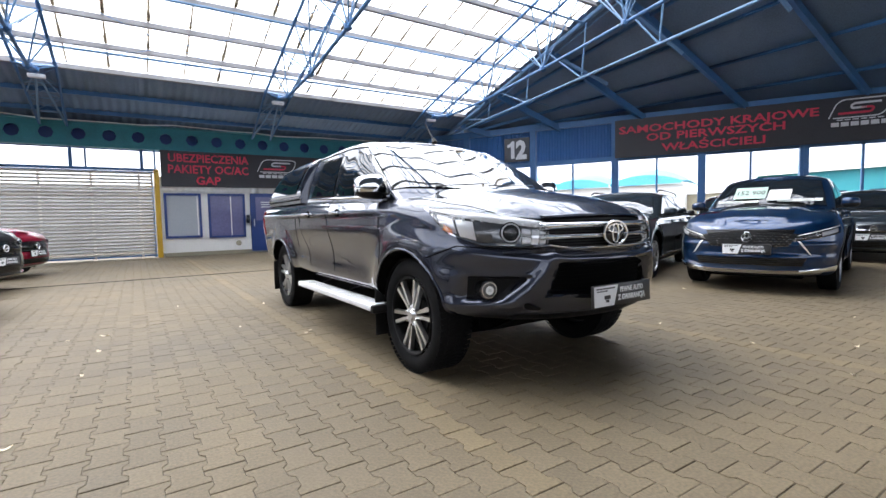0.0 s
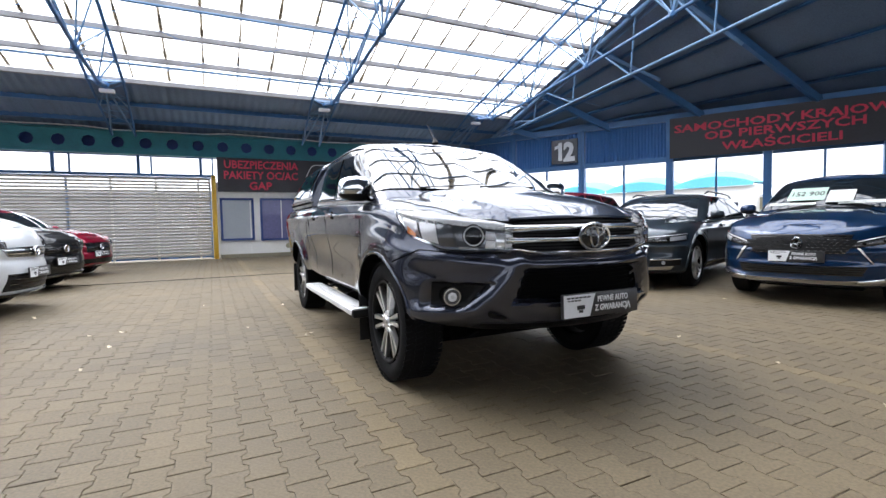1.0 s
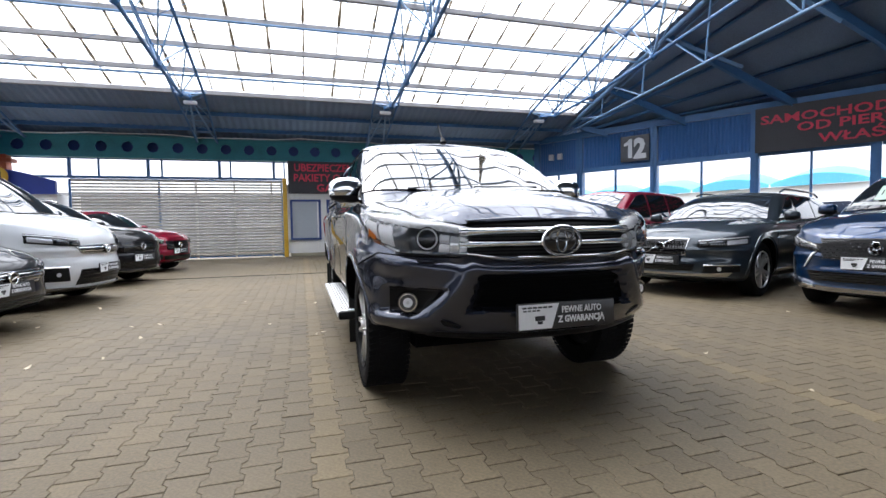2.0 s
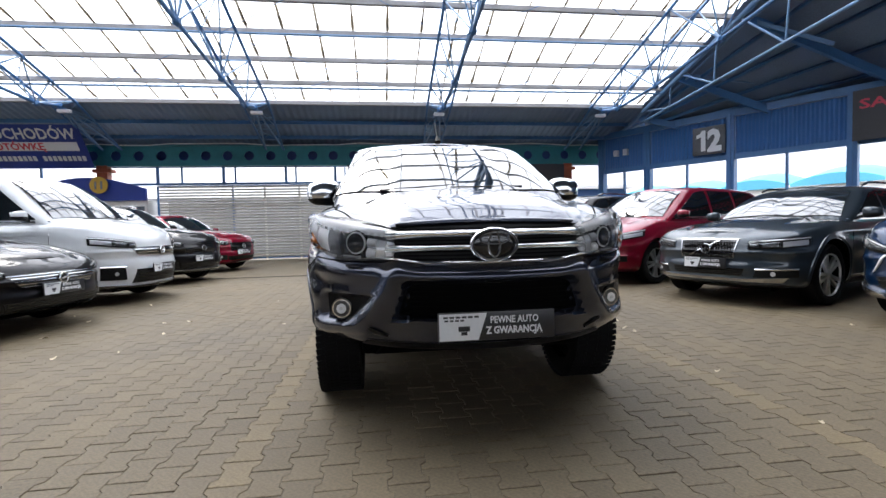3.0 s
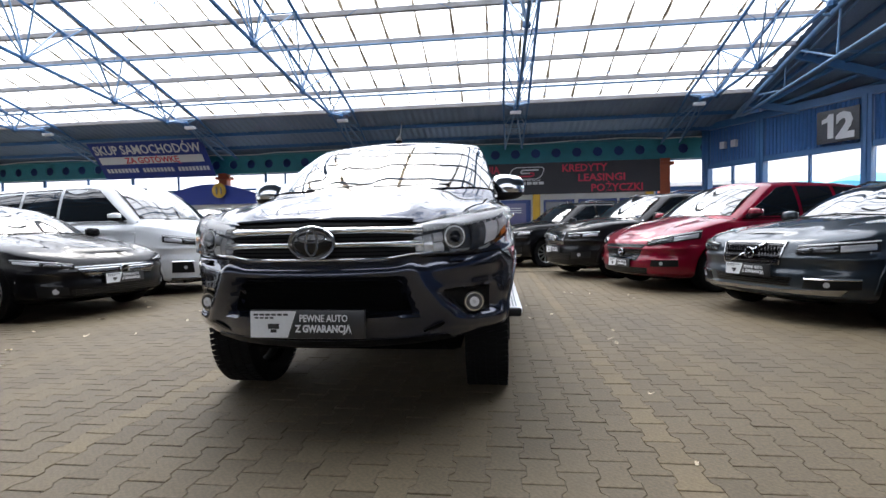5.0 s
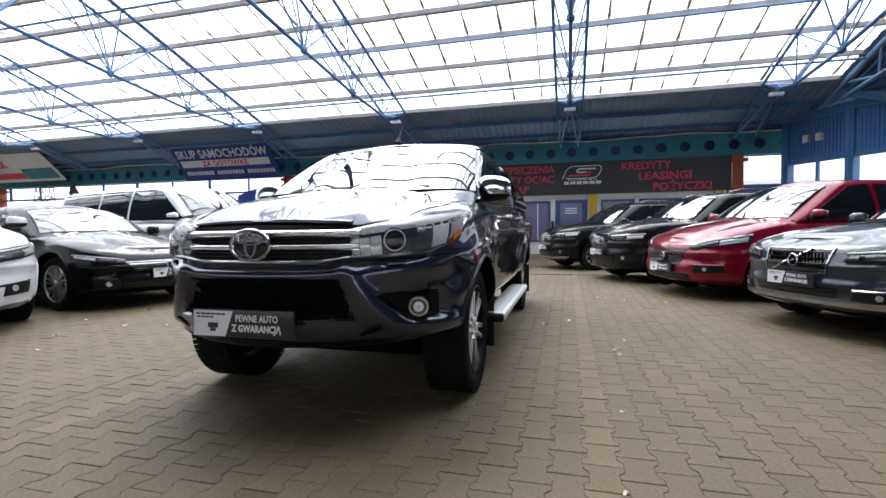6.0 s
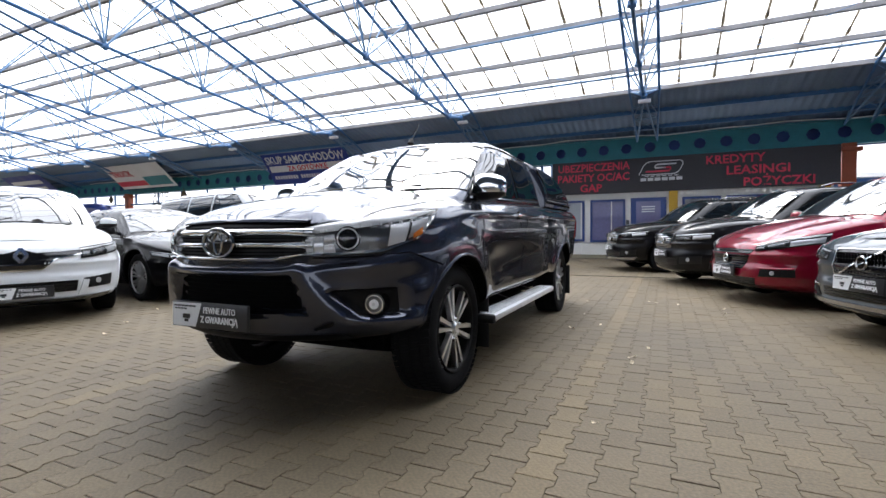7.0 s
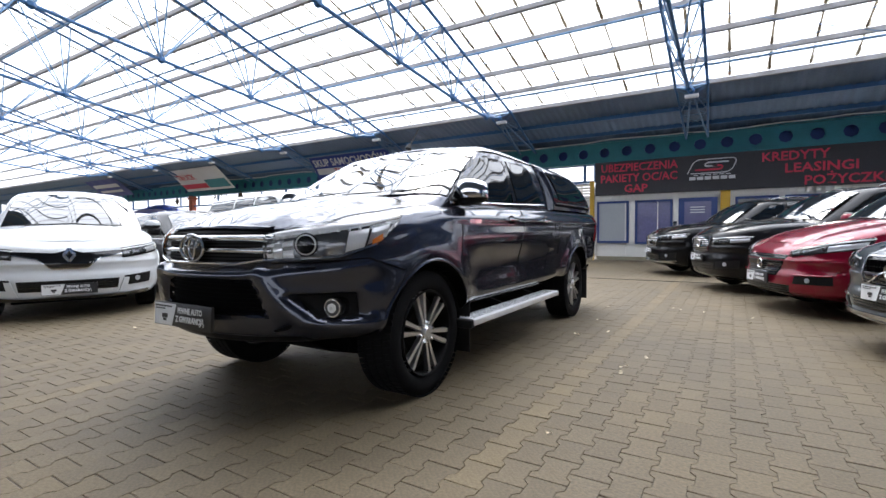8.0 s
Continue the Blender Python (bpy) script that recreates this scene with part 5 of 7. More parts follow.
def pickup():
    car = Car("pickup_truck", "graphite grey double-cab pickup with a hardtop over its bed", "pickup", pose(0, 0.02, 0))
    ztop = [(0, 0.985), (0.15, 1.025), (0.5, 1.1), (1.05, 1.165), (1.3, 1.18), (2.0, 1.2), (3.2, 1.235), (5.2, 1.235)]
    zbot = [(0, 0.41), (0.5, 0.41), (0.9, 0.46), (3, 0.45), (4.6, 0.52), (5.2, 0.56)]
    lv = [(0.0, 0.76, 0.22, 5.0), (0.04, 0.84, 0.10, 5.06), (0.14, 0.875, 0.055, 5.1), (0.28, 0.885, 0.03, 5.12), (0.5, 0.9, 0.02, 5.12), (0.62, 0.91, 0.025, 5.12), (0.68, 0.912, 0.06, 5.11),
          (0.74, 0.91, 0.075, 5.1), (0.84, 0.902, 0.08, 5.1), (0.9, 0.885, 0.085, 5.1), (0.95, 0.85, 0.1, 5.09), (1.0, 0.735, 0.14, 5.06)]
    bm = hull(bmesh.new(), lv, ztop, zbot, lf=0.76, pf=2.12, lr=0.16, pr=3.5, wide=[(0, 0.975), (0.6, 0.985), (1.0, 0.995), (1.4, 1.01), (3, 1.015), (3.6, 1.0), (4.1, 1.01), (5.2, 0.985)],
              crown=[(0, 0.01), (0.3, 0.03), (1.05, 0.07), (1.5, 0.04), (2, 0.03), (5.2, 0.0)], nlev=76, nf=64, ns=110, nr=8, mt=36)
    bm.normal_update()
    moves = [(v, v.normal * truck_relief(v.co, v.normal)) for v in bm.verts]
    for v, d in moves:
        v.co += d
    bm = cut_wheels(bm, [(FO, 0.385), (FO + WB, 0.385)], 0.432, 0.36, 0.92)
    hull(bm2 := bmesh.new(), [(0, 0.815, 0.93, 3.36), (0.2, 0.81, 1.11, 3.34), (0.45, 0.775, 1.37, 3.31), (0.7, 0.735, 1.63, 3.27), (0.86, 0.7, 1.81, 3.24), (0.94, 0.672, 1.92, 3.22), (1.0, 0.59, 2.08, 3.2)],
         [(1.9, 1.685), (2.15, 1.715), (2.6, 1.728), (3.2, 1.71)], [(0, 1.08), (9, 1.12)], lf=0.22, pf=2.3, lr=0.06, pr=3, crown=[(0, 0.012), (2.2, 0.022), (3.2, 0.022)], nlev=32, nf=20, ns=30, nr=5)
    hull(bm3 := bmesh.new(), [(0, 0.835, 3.4, 5.1), (0.3, 0.825, 3.4, 5.05), (0.7, 0.755, 3.385, 4.86), (0.9, 0.69, 3.375, 4.72), (1.0, 0.6, 3.37, 4.62)],
         [(3.3, 1.71), (4, 1.71), (4.8, 1.66)], [(0, 1.22), (9, 1.22)], lf=0.05, pf=3, lr=0.25, pr=2.5, crown=[(0, 0.03), (9, 0.03)], nlev=20, nf=5, ns=20, nr=10)
    cab = BVHTree.FromBMesh(bm2)
    for b in (bm2, bm3):
        me = bpy.data.meshes.new("tmp"); b.to_mesh(me); bm.from_mesh(me); bpy.data.meshes.remove(me); b.free()
    car.shell(bm, M_grey_paint, "graphite metallic bodywork with cab and hardtop")
    # glass
    car.panel("windscreen", [(-0.8, 1.36, 1.2), (-0.4, 1.22, 1.21), (0, 1.18, 1.21), (0.4, 1.22, 1.21), (0.8, 1.36, 1.2)], [(-0.672, 1.99, 1.63), (-0.3, 1.88, 1.655), (0, 1.86, 1.66), (0.3, 1.88, 1.655), (0.672, 1.99, 1.63)], (0, 0.75, -0.66), M_screen, off=0.007, nu=32, nv=16, bvh=cab, smooth=True, dome=0.012)
    for low, high in (([(1.345, 1.215), (1.9, 1.225), (2.4, 1.245)], [(1.7, 1.48), (1.84, 1.555), (2.05, 1.592), (2.36, 1.602)]), ([(2.5, 1.25), (3.13, 1.272)], [(2.455, 1.602), (2.8, 1.605), (2.95, 1.588), (3.02, 1.55)])):
        # black seal, then the pane within it
        car.side("window_seal", [(low[0][0] - 0.022, low[0][1] - 0.012)] + low[1:-1] + [(low[-1][0] + 0.016, low[-1][1] - 0.012)], [(high[0][0] - 0.02, high[0][1] + 0.004)] + [(a, b + 0.016) for a, b in high[1:-1]] + [(high[-1][0] + 0.016, high[-1][1] + 0.014)], M_pocket, off=0.003, th=0.008, nu=18, nv=6, bvh=cab, smooth=True)
        car.side("side_window", low, high, M_tint, off=0.007, nu=18, nv=6, bvh=cab, smooth=True)
    car.side("hardtop_window", [(3.62, 1.325), (4.2, 1.335), (4.74, 1.36)], [(3.47, 1.62), (4.1, 1.63), (4.36, 1.615), (4.5, 1.57)], M_tint, nu=16, nv=6, smooth=True)
    car.side("belt_moulding", [(1.36, 1.186), (2.2, 1.204), (3.2, 1.24)], [(1.36, 1.205), (2.2, 1.223), (3.2, 1.258)], M_chrome, off=0.01, nu=24, nv=2, bulge=0.004)
    car.side("pillar_trim", [(2.415, 1.245), (2.487, 1.25)], [(2.373, 1.602), (2.442, 1.602)], M_gloss, off=0.008, nu=3, nv=6, bvh=cab)
    car.side("drip_rail", [(1.62, 1.495), (1.88, 1.618), (2.3, 1.655), (3.2, 1.645)], [(1.62, 1.505), (1.88, 1.63), (2.3, 1.667), (3.2, 1.657)], M_liner, off=0.003, th=0.006, nu=30, nv=1, bvh=cab)
    car.side("hardtop_seal", [(3.36, 1.255), (5.02, 1.255)], [(3.36, 1.27), (5.02, 1.27)], M_liner, off=0.006, nu=20, nv=1)
    car.side("hardtop_rim", [(3.37, 1.272), (5.02, 1.272)], [(3.37, 1.3), (5.02, 1.3)], M_grey_paint, off=0.008, nu=20, nv=3, bulge=0.012)
    # doors
    car.seam([(1.34, 0.5), (1.31, 0.8), (1.34, 1.17)], 0.009)
    car.seam([(2.3, 0.5), (2.34, 0.8), (2.45, 1.23)], 0.009)
    car.seam([(2.97, 0.5), (3.03, 0.72), (3.2, 0.9), (3.3, 1.23)], 0.009)
    car.seam([(3.4, 0.75), (3.4, 1.24)], 0.016)
    car.seam([(3.36, 1.24), (3.36, 1.7)], 0.02)
    car.side("seam", [(1.36, 0.505), (2.97, 0.505)], [(1.36, 0.514), (2.97, 0.514)], M_liner, off=0.0015, nu=20, nv=1)
    handles(car, (2.12, 2.9), 1.085, M_chrome)
    # model name on the front door as bars
    for k in range(5):
        car.side("name_bar", [(1.42 + 0.034 * k, 1.05), (1.444 + 0.034 * k, 1.05)], [(1.426 + 0.034 * k, 1.078), (1.45 + 0.034 * k, 1.078)], M_chrome, off=0.004, nu=2, nv=1)
    # arches
    for cy in (FO, FO + WB):
        car.side("wheel_arch_lip", arc(cy, 0.385, 0.428, -6, 186), arc(cy, 0.385, 0.45, -6, 186), M_grey_paint, off=0.003, th=0.03, nu=44, nv=3, bulge=0.006)
    add_wheels(car, WB, FO, 0.875, 0.384, 0.245, 0.262, "split", 0, 66)
    for y in (FO + 0.47, FO + WB + 0.44):
        for s in (1, -1):
            bm = bmesh.new(); box(bm, (s * 0.77, y, 0.34), (0.26, 0.012, 0.36), pose(0, 0, 0), 0.004); part("mud_flap", bm, M_black, car.top, "black rubber mud flap")
    # side steps
    for s in (1, -1):
        bm = bmesh.new(); box(bm, (s * 0.905, 2.24, 0.385), (0.17, 1.78, 0.045), None, 0.016)
        st = part("side_step", bm, M_step, car.top, "brushed aluminium side step")
        for k in range(5):
            bm = bmesh.new(); box(bm, (s * (0.86 + 0.022 * k), 2.24, 0.409), (0.004, 1.66, 0.003)); part("tread_strip", bm, M_satin, st)
        for e in (1.35, 3.13):
            bm = bmesh.new(); box(bm, (s * 0.9, e, 0.378), (0.165, 0.06, 0.06), None, 0.018); part("end_cap", bm, M_black, st)
        for y in (1.6, 2.2, 2.9):
            bm = bmesh.new(); beam(bm, (s * 0.62, y, 0.44), (s * 0.86, y, 0.37), 0.05, 0.03); part("bracket", bm, M_black, st)
    # chassis, with a wide low box added to deepen the ground shadow
    bm = bmesh.new()
    for s in (1, -1):
        box(bm, (s * 0.45, 2.8, 0.45), (0.1, 4.2, 0.16))
    box(bm, (0, 0.85, 0.4), (1.0, 0.5, 0.12)); box(bm, (0, 2.2, 0.42), (0.5, 1.6, 0.12)); box(bm, (0, 2.7, 0.375), (1.24, 4.3, 0.13), None, 0.03); rod(bm, (-0.66, FO, 0.38), (0.66, FO, 0.38), 0.05); rod(bm, (-0.66, FO + WB, 0.38), (0.66, FO + WB, 0.38), 0.07)
    bmesh.ops.create_icosphere(bm, subdivisions=2, radius=0.16, matrix=Matrix.Translation((0, FO + WB, 0.36)))
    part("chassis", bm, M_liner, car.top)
    # added low tray that keeps light off the ground below
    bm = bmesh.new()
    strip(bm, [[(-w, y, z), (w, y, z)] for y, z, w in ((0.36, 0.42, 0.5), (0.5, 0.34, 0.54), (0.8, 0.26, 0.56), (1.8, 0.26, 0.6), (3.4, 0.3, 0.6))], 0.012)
    part("undershield", bm, M_liner, car.top, "black tray added under the pickup to deepen its shadow")
    # grille
    g = car.panel("grille", [(-0.475, 0, 0.85), (-0.2, 0, 0.832), (0.2, 0, 0.832), (0.475, 0, 0.85)], [(-0.42, 0, 0.99), (-0.2, 0, 1.008), (0.2, 0, 1.008), (0.42, 0, 0.99)], (0, 1, 0), M_pocket, off=0.004, nu=26, nv=6, label="black grille with chrome bars")
    for z0, z1 in ((0.95, 0.978), (0.888, 0.916)):
        car.panel("grille_bar", [(-0.475, 0, z0 - 0.008), (-0.3, 0, z0), (0.3, 0, z0), (0.475, 0, z0 - 0.008)], [(-0.475, 0, z1 + 0.004), (-0.3, 0, z1), (0.3, 0, z1), (0.475, 0, z1 + 0.004)], (0, 1, 0), M_bar, off=0.016, th=0.03, nu=24, nv=6, parent=g, label="bright satin bar", bulge=0.016)
    car.panel("grille_bar", [(-0.52, 0, 0.848), (-0.3, 0, 0.82), (0.3, 0, 0.82), (0.52, 0, 0.848)], [(-0.52, 0, 0.864), (-0.3, 0, 0.842), (0.3, 0, 0.842), (0.52, 0, 0.864)], (0, 1, 0), M_bar, off=0.024, th=0.03, nu=24, nv=5, parent=g, bulge=0.014)
    for i in range(9):
        z = 0.848 + i * 0.017
        car.panel("grille_rib", [(-0.42, 0, z), (0.42, 0, z)], [(-0.42, 0, z + 0.005), (0.42, 0, z + 0.005)], (0, 1, 0), M_liner, off=0.007, nu=16, nv=1, parent=g)
    # emblem: oval ring with crossed ovals
    p = car.spot((0, 0, 0.915), (0, 1, 0))
    bm = bmesh.new()
    bmesh.ops.create_uvsphere(bm, u_segments=28, v_segments=10, radius=1, matrix=Matrix.Translation((0, p.y - 0.035, 0.914)) @ Matrix.Diagonal((0.1, 0.016, 0.067, 1)))
    em = part("emblem", bm, M_gloss, g, "oval chrome emblem")
    for rx, rz, dz, rr in ((0.103, 0.069, 0, 0.0075), (0.027, 0.055, 0.0, 0.0055), (0.066, 0.024, 0.026, 0.0055)):
        bm = bmesh.new()
        pts = [Vector((rx * math.cos(a), p.y - 0.05 + 0.012 * (1 - min(1, 0.098 / max(rx, 0.05))), 0.914 + dz + rz * math.sin(a))) for a in [2 * math.pi * k / 32 for k in range(33)]]
        for a, b in zip(pts, pts[1:]):
            rod(bm, a, b, rr, 6)
        part("ring", bm, M_chrome, em)
    # bonnet lip and seams
    car.panel("bonnet_lip", [(-0.43, 0.1, 1.004), (-0.2, 0.05, 1.012), (0.2, 0.05, 1.012), (0.43, 0.1, 1.004)], [(-0.43, 0.1, 1.02), (-0.2, 0.05, 1.03), (0.2, 0.05, 1.03), (0.43, 0.1, 1.02)], (0, 1, 0), M_grey_paint, off=0.012, th=0.03, nu=24, nv=4, bulge=0.008)
    car.panel("bonnet_seam", [(-0.46, 0.12, 0.992), (0, 0.05, 1.006), (0.46, 0.12, 0.992)], [(-0.46, 0.12, 1.0), (0, 0.05, 1.014), (0.46, 0.12, 1.0)], (0, 1, 0), M_liner, off=0.005, nu=24, nv=1)
    for s in (1, -1):
        car.panel("bonnet_seam", [(s * 0.46, 0.2, 1), (s * 0.62, 0.34, 1), (s * 0.74, 0.66, 1), (s * 0.76, 1.14, 1)], [(s * 0.467, 0.195, 1), (s * 0.628, 0.334, 1), (s * 0.749, 0.655, 1), (s * 0.769, 1.14, 1)], (0, 0, -1), M_liner, off=0.001, th=0.003, nu=26, nv=1)
    # headlamps
    for s in (1, -1):
        d = Vector((-0.5 * s, 0.87, 0)).normalized()
        L = lambda q: [(s * x, y, z) for x, y, z in q]
        low = [(0.475, 0.1, 0.856), (0.62, 0.2, 0.852), (0.745, 0.36, 0.862), (0.83, 0.56, 0.925), (0.852, 0.7, 1.035)]
        high = [(0.455, 0.12, 0.985), (0.56, 0.17, 1.008), (0.68, 0.3, 1.035), (0.78, 0.5, 1.058), (0.845, 0.74, 1.078)]
        across = lambda f: [tuple(Vector(a).lerp(Vector(b), f)) for a, b in zip(low, high)]
        hs = car.panel("headlight", L(low), L(high), d, M_smoke, off=0.003, nu=26, nv=8, label="headlight with inserts toned like chrome reflections and a projector lens")
        # chrome facets: bright and dark reflections are put into the inserts' colours
        for q0, q1, mt in (
                ([(0.482, 0.1, 0.862), (0.508, 0.12, 0.861)], [(0.475, 0.1, 0.925), (0.503, 0.12, 0.935)], M_lamp),
                ([(0.512, 0.12, 0.861), (0.546, 0.15, 0.86)], [(0.507, 0.12, 0.936), (0.54, 0.15, 0.944)], M_reflector),
                ([(0.55, 0.15, 0.86), (0.592, 0.18, 0.86)], [(0.545, 0.15, 0.9), (0.585, 0.18, 0.905)], M_lamp),
                ([(0.55, 0.15, 0.906), (0.588, 0.18, 0.91)], [(0.548, 0.15, 0.945), (0.585, 0.18, 0.952)], M_inner),
                ([(0.62, 0.2, 0.857), (0.69, 0.28, 0.862)], [(0.62, 0.2, 0.868), (0.69, 0.28, 0.874)], M_reflector),
                ([(0.7, 0.3, 0.875), (0.752, 0.38, 0.885)], [(0.715, 0.31, 0.985), (0.76, 0.4, 0.995)], M_smoke),
                ([(0.757, 0.38, 0.888), (0.8, 0.48, 0.912)], [(0.765, 0.4, 0.993), (0.806, 0.52, 1.01)], M_lamp),
                ([(0.806, 0.5, 0.925), (0.838, 0.62, 0.965)], [(0.81, 0.54, 1.01), (0.838, 0.66, 1.035)], M_inner)):
            car.panel("chrome_insert", L(q0), L(q1), d, mt, off=0.01, nu=8, nv=5, parent=hs, bulge=0.012)
        car.panel("amber_lamp", L([(0.815, 0.53, 0.925), (0.832, 0.6, 0.95)]), L([(0.815, 0.53, 0.95), (0.832, 0.6, 0.985)]), d, M_amber, off=0.024, nu=3, nv=2, parent=hs)
        car.panel("light_strip", L(across(0.72)), L(across(0.97)), d, M_lamp_white, off=0.011, nu=26, nv=4, parent=hs, bulge=0.008)
        for k in range(13):
            f = k / 12
            q = Vector((s * (0.475 + 0.325 * f), 0.1 + 0.45 * f ** 1.6, 0.953 + 0.062 * f))
            h = car.spot(q, d)
            bm = bmesh.new(); box(bm, h - d * 0.016, (0.013, 0.013, 0.014), None, 0.003); part("light_cell", bm, M_lampglass, hs)
        car.panel("lower_trim", L([(a, b, c) for a, b, c in low]), L([(a, b, c + 0.011) for a, b, c in low]), d, M_chrome, off=0.012, nu=26, nv=1, parent=hs)
        c = car.spot((s * 0.648, 0.2, 0.93), d)
        for rr, depth, mt in ((0.06, 0.016, M_gloss), (0.053, 0.021, M_lamp_white), (0.046, 0.024, M_gloss)):
            bm = bmesh.new(); rod(bm, c + d * 0.01, c - d * depth, rr, 32); part("projector_ring", bm, mt, hs)
        bm = bmesh.new(); bmesh.ops.create_uvsphere(bm, u_segments=20, v_segments=12, radius=0.032, matrix=Matrix.Translation(c - d * 0.012)); part("projector_lens", bm, M_tint, hs)
        cv = car.panel("lens_cover", L(low), L(high), d, M_cover, off=0.034, th=0.03, nu=26, nv=8, parent=hs, bulge=0.012, label="clear lamp cover")
        cv.visible_shadow = False
    # intake and pockets
    car.panel("lower_grille", [(-0.425, 0, 0.594), (0.425, 0, 0.594)], [(-0.425, 0, 0.61), (-0.38, 0, 0.738), (0.38, 0, 0.738), (0.425, 0, 0.61)], (0, 1, 0), M_liner, off=0.002, nu=26, nv=6, label="black lower air intake")
    for i in range(6):
        z = 0.605 + i * 0.023
        car.panel("intake_slat", [(-0.375, 0, z), (0.375, 0, z)], [(-0.375, 0, z + 0.006), (0.375, 0, z + 0.006)], (0, 1, 0), M_liner, off=0.008, nu=18, nv=1)
    car.panel("intake_lip", [(-0.47, 0, 0.563), (0.47, 0, 0.563)], [(-0.46, 0, 0.578), (0.46, 0, 0.578)], (0, 1, 0), M_grey_paint, off=0.006, th=0.03, nu=26, nv=4, bulge=0.012)
    car.panel("skid_panel", [(-0.62, 0, 0.412), (0.62, 0, 0.412)], [(-0.58, 0, 0.47), (0.58, 0, 0.47)], (0, 1, 0), M_black, off=0.006, nu=22, nv=3)
    for s in (1, -1):
        d = Vector((-0.35 * s, 0.94, 0)).normalized()
        L = lambda q: [(s * x, y, z) for x, y, z in q]
        fh = car.panel("fog_light", L([(0.672, 0.25, 0.556), (0.79, 0.42, 0.556)]), L([(0.57, 0.2, 0.67), (0.785, 0.42, 0.672)]), d, M_pocket, off=0.002, nu=12, nv=8, label="fog lamp in a black housing")
        c = car.spot((s * 0.71, 0.33, 0.606), d) - d * 0.03
        ax = Vector((0.22 * s, -0.97, 0)).normalized()
        for rr, dep, mt, nm in ((0.056, 0.014, M_gloss, "bezel"), (0.05, 0.02, M_chrome, "bezel"), (0.043, 0.023, M_smoke, "lamp_bowl"), (0.026, 0.026, M_lamp, "lamp_core"), (0.009, 0.031, M_lamp_white, "bulb_cover")):
            bm = bmesh.new(); rod(bm, c - ax * 0.06, c + ax * dep, rr, 28, rr * 0.94); part(nm, bm, mt, fh)
        car.panel("washer_cap", L([(0.6, 0.2, 0.812), (0.67, 0.25, 0.814)]), L([(0.6, 0.2, 0.826), (0.67, 0.25, 0.828)]), d, M_grey_paint, off=0.014, nu=5, nv=2, bulge=0.006)
        car.panel("bumper_seam", L([(0.5, 0.1, 0.836), (0.7, 0.3, 0.84), (0.82, 0.5, 0.855), (0.9, 0.72, 0.78)]), L([(0.5, 0.1, 0.842), (0.7, 0.3, 0.846), (0.825, 0.5, 0.861), (0.906, 0.72, 0.785)]), d, M_liner, off=0.002, th=0.004, nu=22, nv=1)
        car.panel("tail_light", L([(0.9, 4.9, 0.86), (0.6, 5.3, 0.86)]), L([(0.9, 4.9, 1.16), (0.6, 5.3, 1.16)]), (-0.8 * s, -0.6, 0), M_redlens, off=0.008, nu=8, nv=6)
    plate_board(car, 0.562, 2, -0.008, -0.02)
    mirror(car, 0.9, 1.46, 1.262, M_black, M_chrome, (0.118, 0.075, 0.09))
    # wipers and aerial
    for x0, x1 in ((-0.5, 0.02), (-0.02, 0.5)):
        a = car.spot((x0, 1.22, 1.235), (0, 0.75, -0.66)); b = car.spot((x1, 1.26, 1.25), (0, 0.75, -0.66))
        bm = bmesh.new(); rod(bm, a + Vector((0, -0.008, 0.012)), b + Vector((0, -0.008, 0.012)), 0.007, 6); part("wiper", bm, M_black, car.top)
    bm = bmesh.new(); rod(bm, (0, 2.0, 1.72), (0, 2.02, 1.765), 0.03, 10, 0.014); rod(bm, (0, 2.02, 1.75), (0, 2.16, 1.92), 0.007, 6, 0.004); part("aerial", bm, M_black, car.top, "short black roof aerial")
    bm = bmesh.new(); box(bm, (0, 5.16, 0.52), (1.5, 0.1, 0.12), None, 0.03); part("rear_bumper", bm, M_chrome, car.top)
    return car


pickup()


# ---- the other cars ----
def car_relief(co, n, FO, WB, R, belt, cowl, base, nose):
    """Swellings, hollows and creases of a car's skin."""
    x, y, z = abs(co.x), co.y, co.z
    nx = max(0.0, abs(n.x) - 0.15) / 0.85
    d = 0.0
    for cy in (FO, FO + WB):
        r = math.hypot(y - cy, z - R)
        d += 0.026 * nx * (1 - ease(R + 0.05, R + 0.26, r)) * ease(R - 0.02, R + 0.04, r)
    mid = ease(FO + R, FO + R + 0.3, y) * (1 - ease(FO + WB - R - 0.3, FO + WB - R, y))
    d -= 0.02 * nx * mid * math.exp(-((z - base - 0.3) / 0.11) ** 2)
    d += 0.014 * nx * mid * math.exp(-((z - base - 0.1) / 0.04) ** 2)
    d += 0.013 * nx * ease(FO - 0.3, FO + 0.5, y) * math.exp(-((z - belt + 0.14) / 0.028) ** 2)
    d -= 0.006 * nx * ease(FO - 0.3, FO + 0.5, y) * math.exp(-((z - belt + 0.06) / 0.03) ** 2)
    if n.z > 0.5 and y < cowl + 0.15:
        along = ease(0.1, 0.3, y)
        e = 0.34 + 0.16 * y / cowl
        d += 0.016 * along * (1 - ease(e - 0.03, e + 0.03, x))
        d += 0.008 * along * ease(e + 0.1, e + 0.22, x)
    if n.y < -0.3:
        # ledge under the lamps and a hollow band below it
        d += 0.014 * math.exp(-((z - nose) / 0.025) ** 2)
        d -= 0.01 * math.exp(-((z - nose + 0.1) / 0.04) ** 2)
        d += 0.016 * math.exp(-((z - base - 0.09) / 0.03) ** 2)
    return d


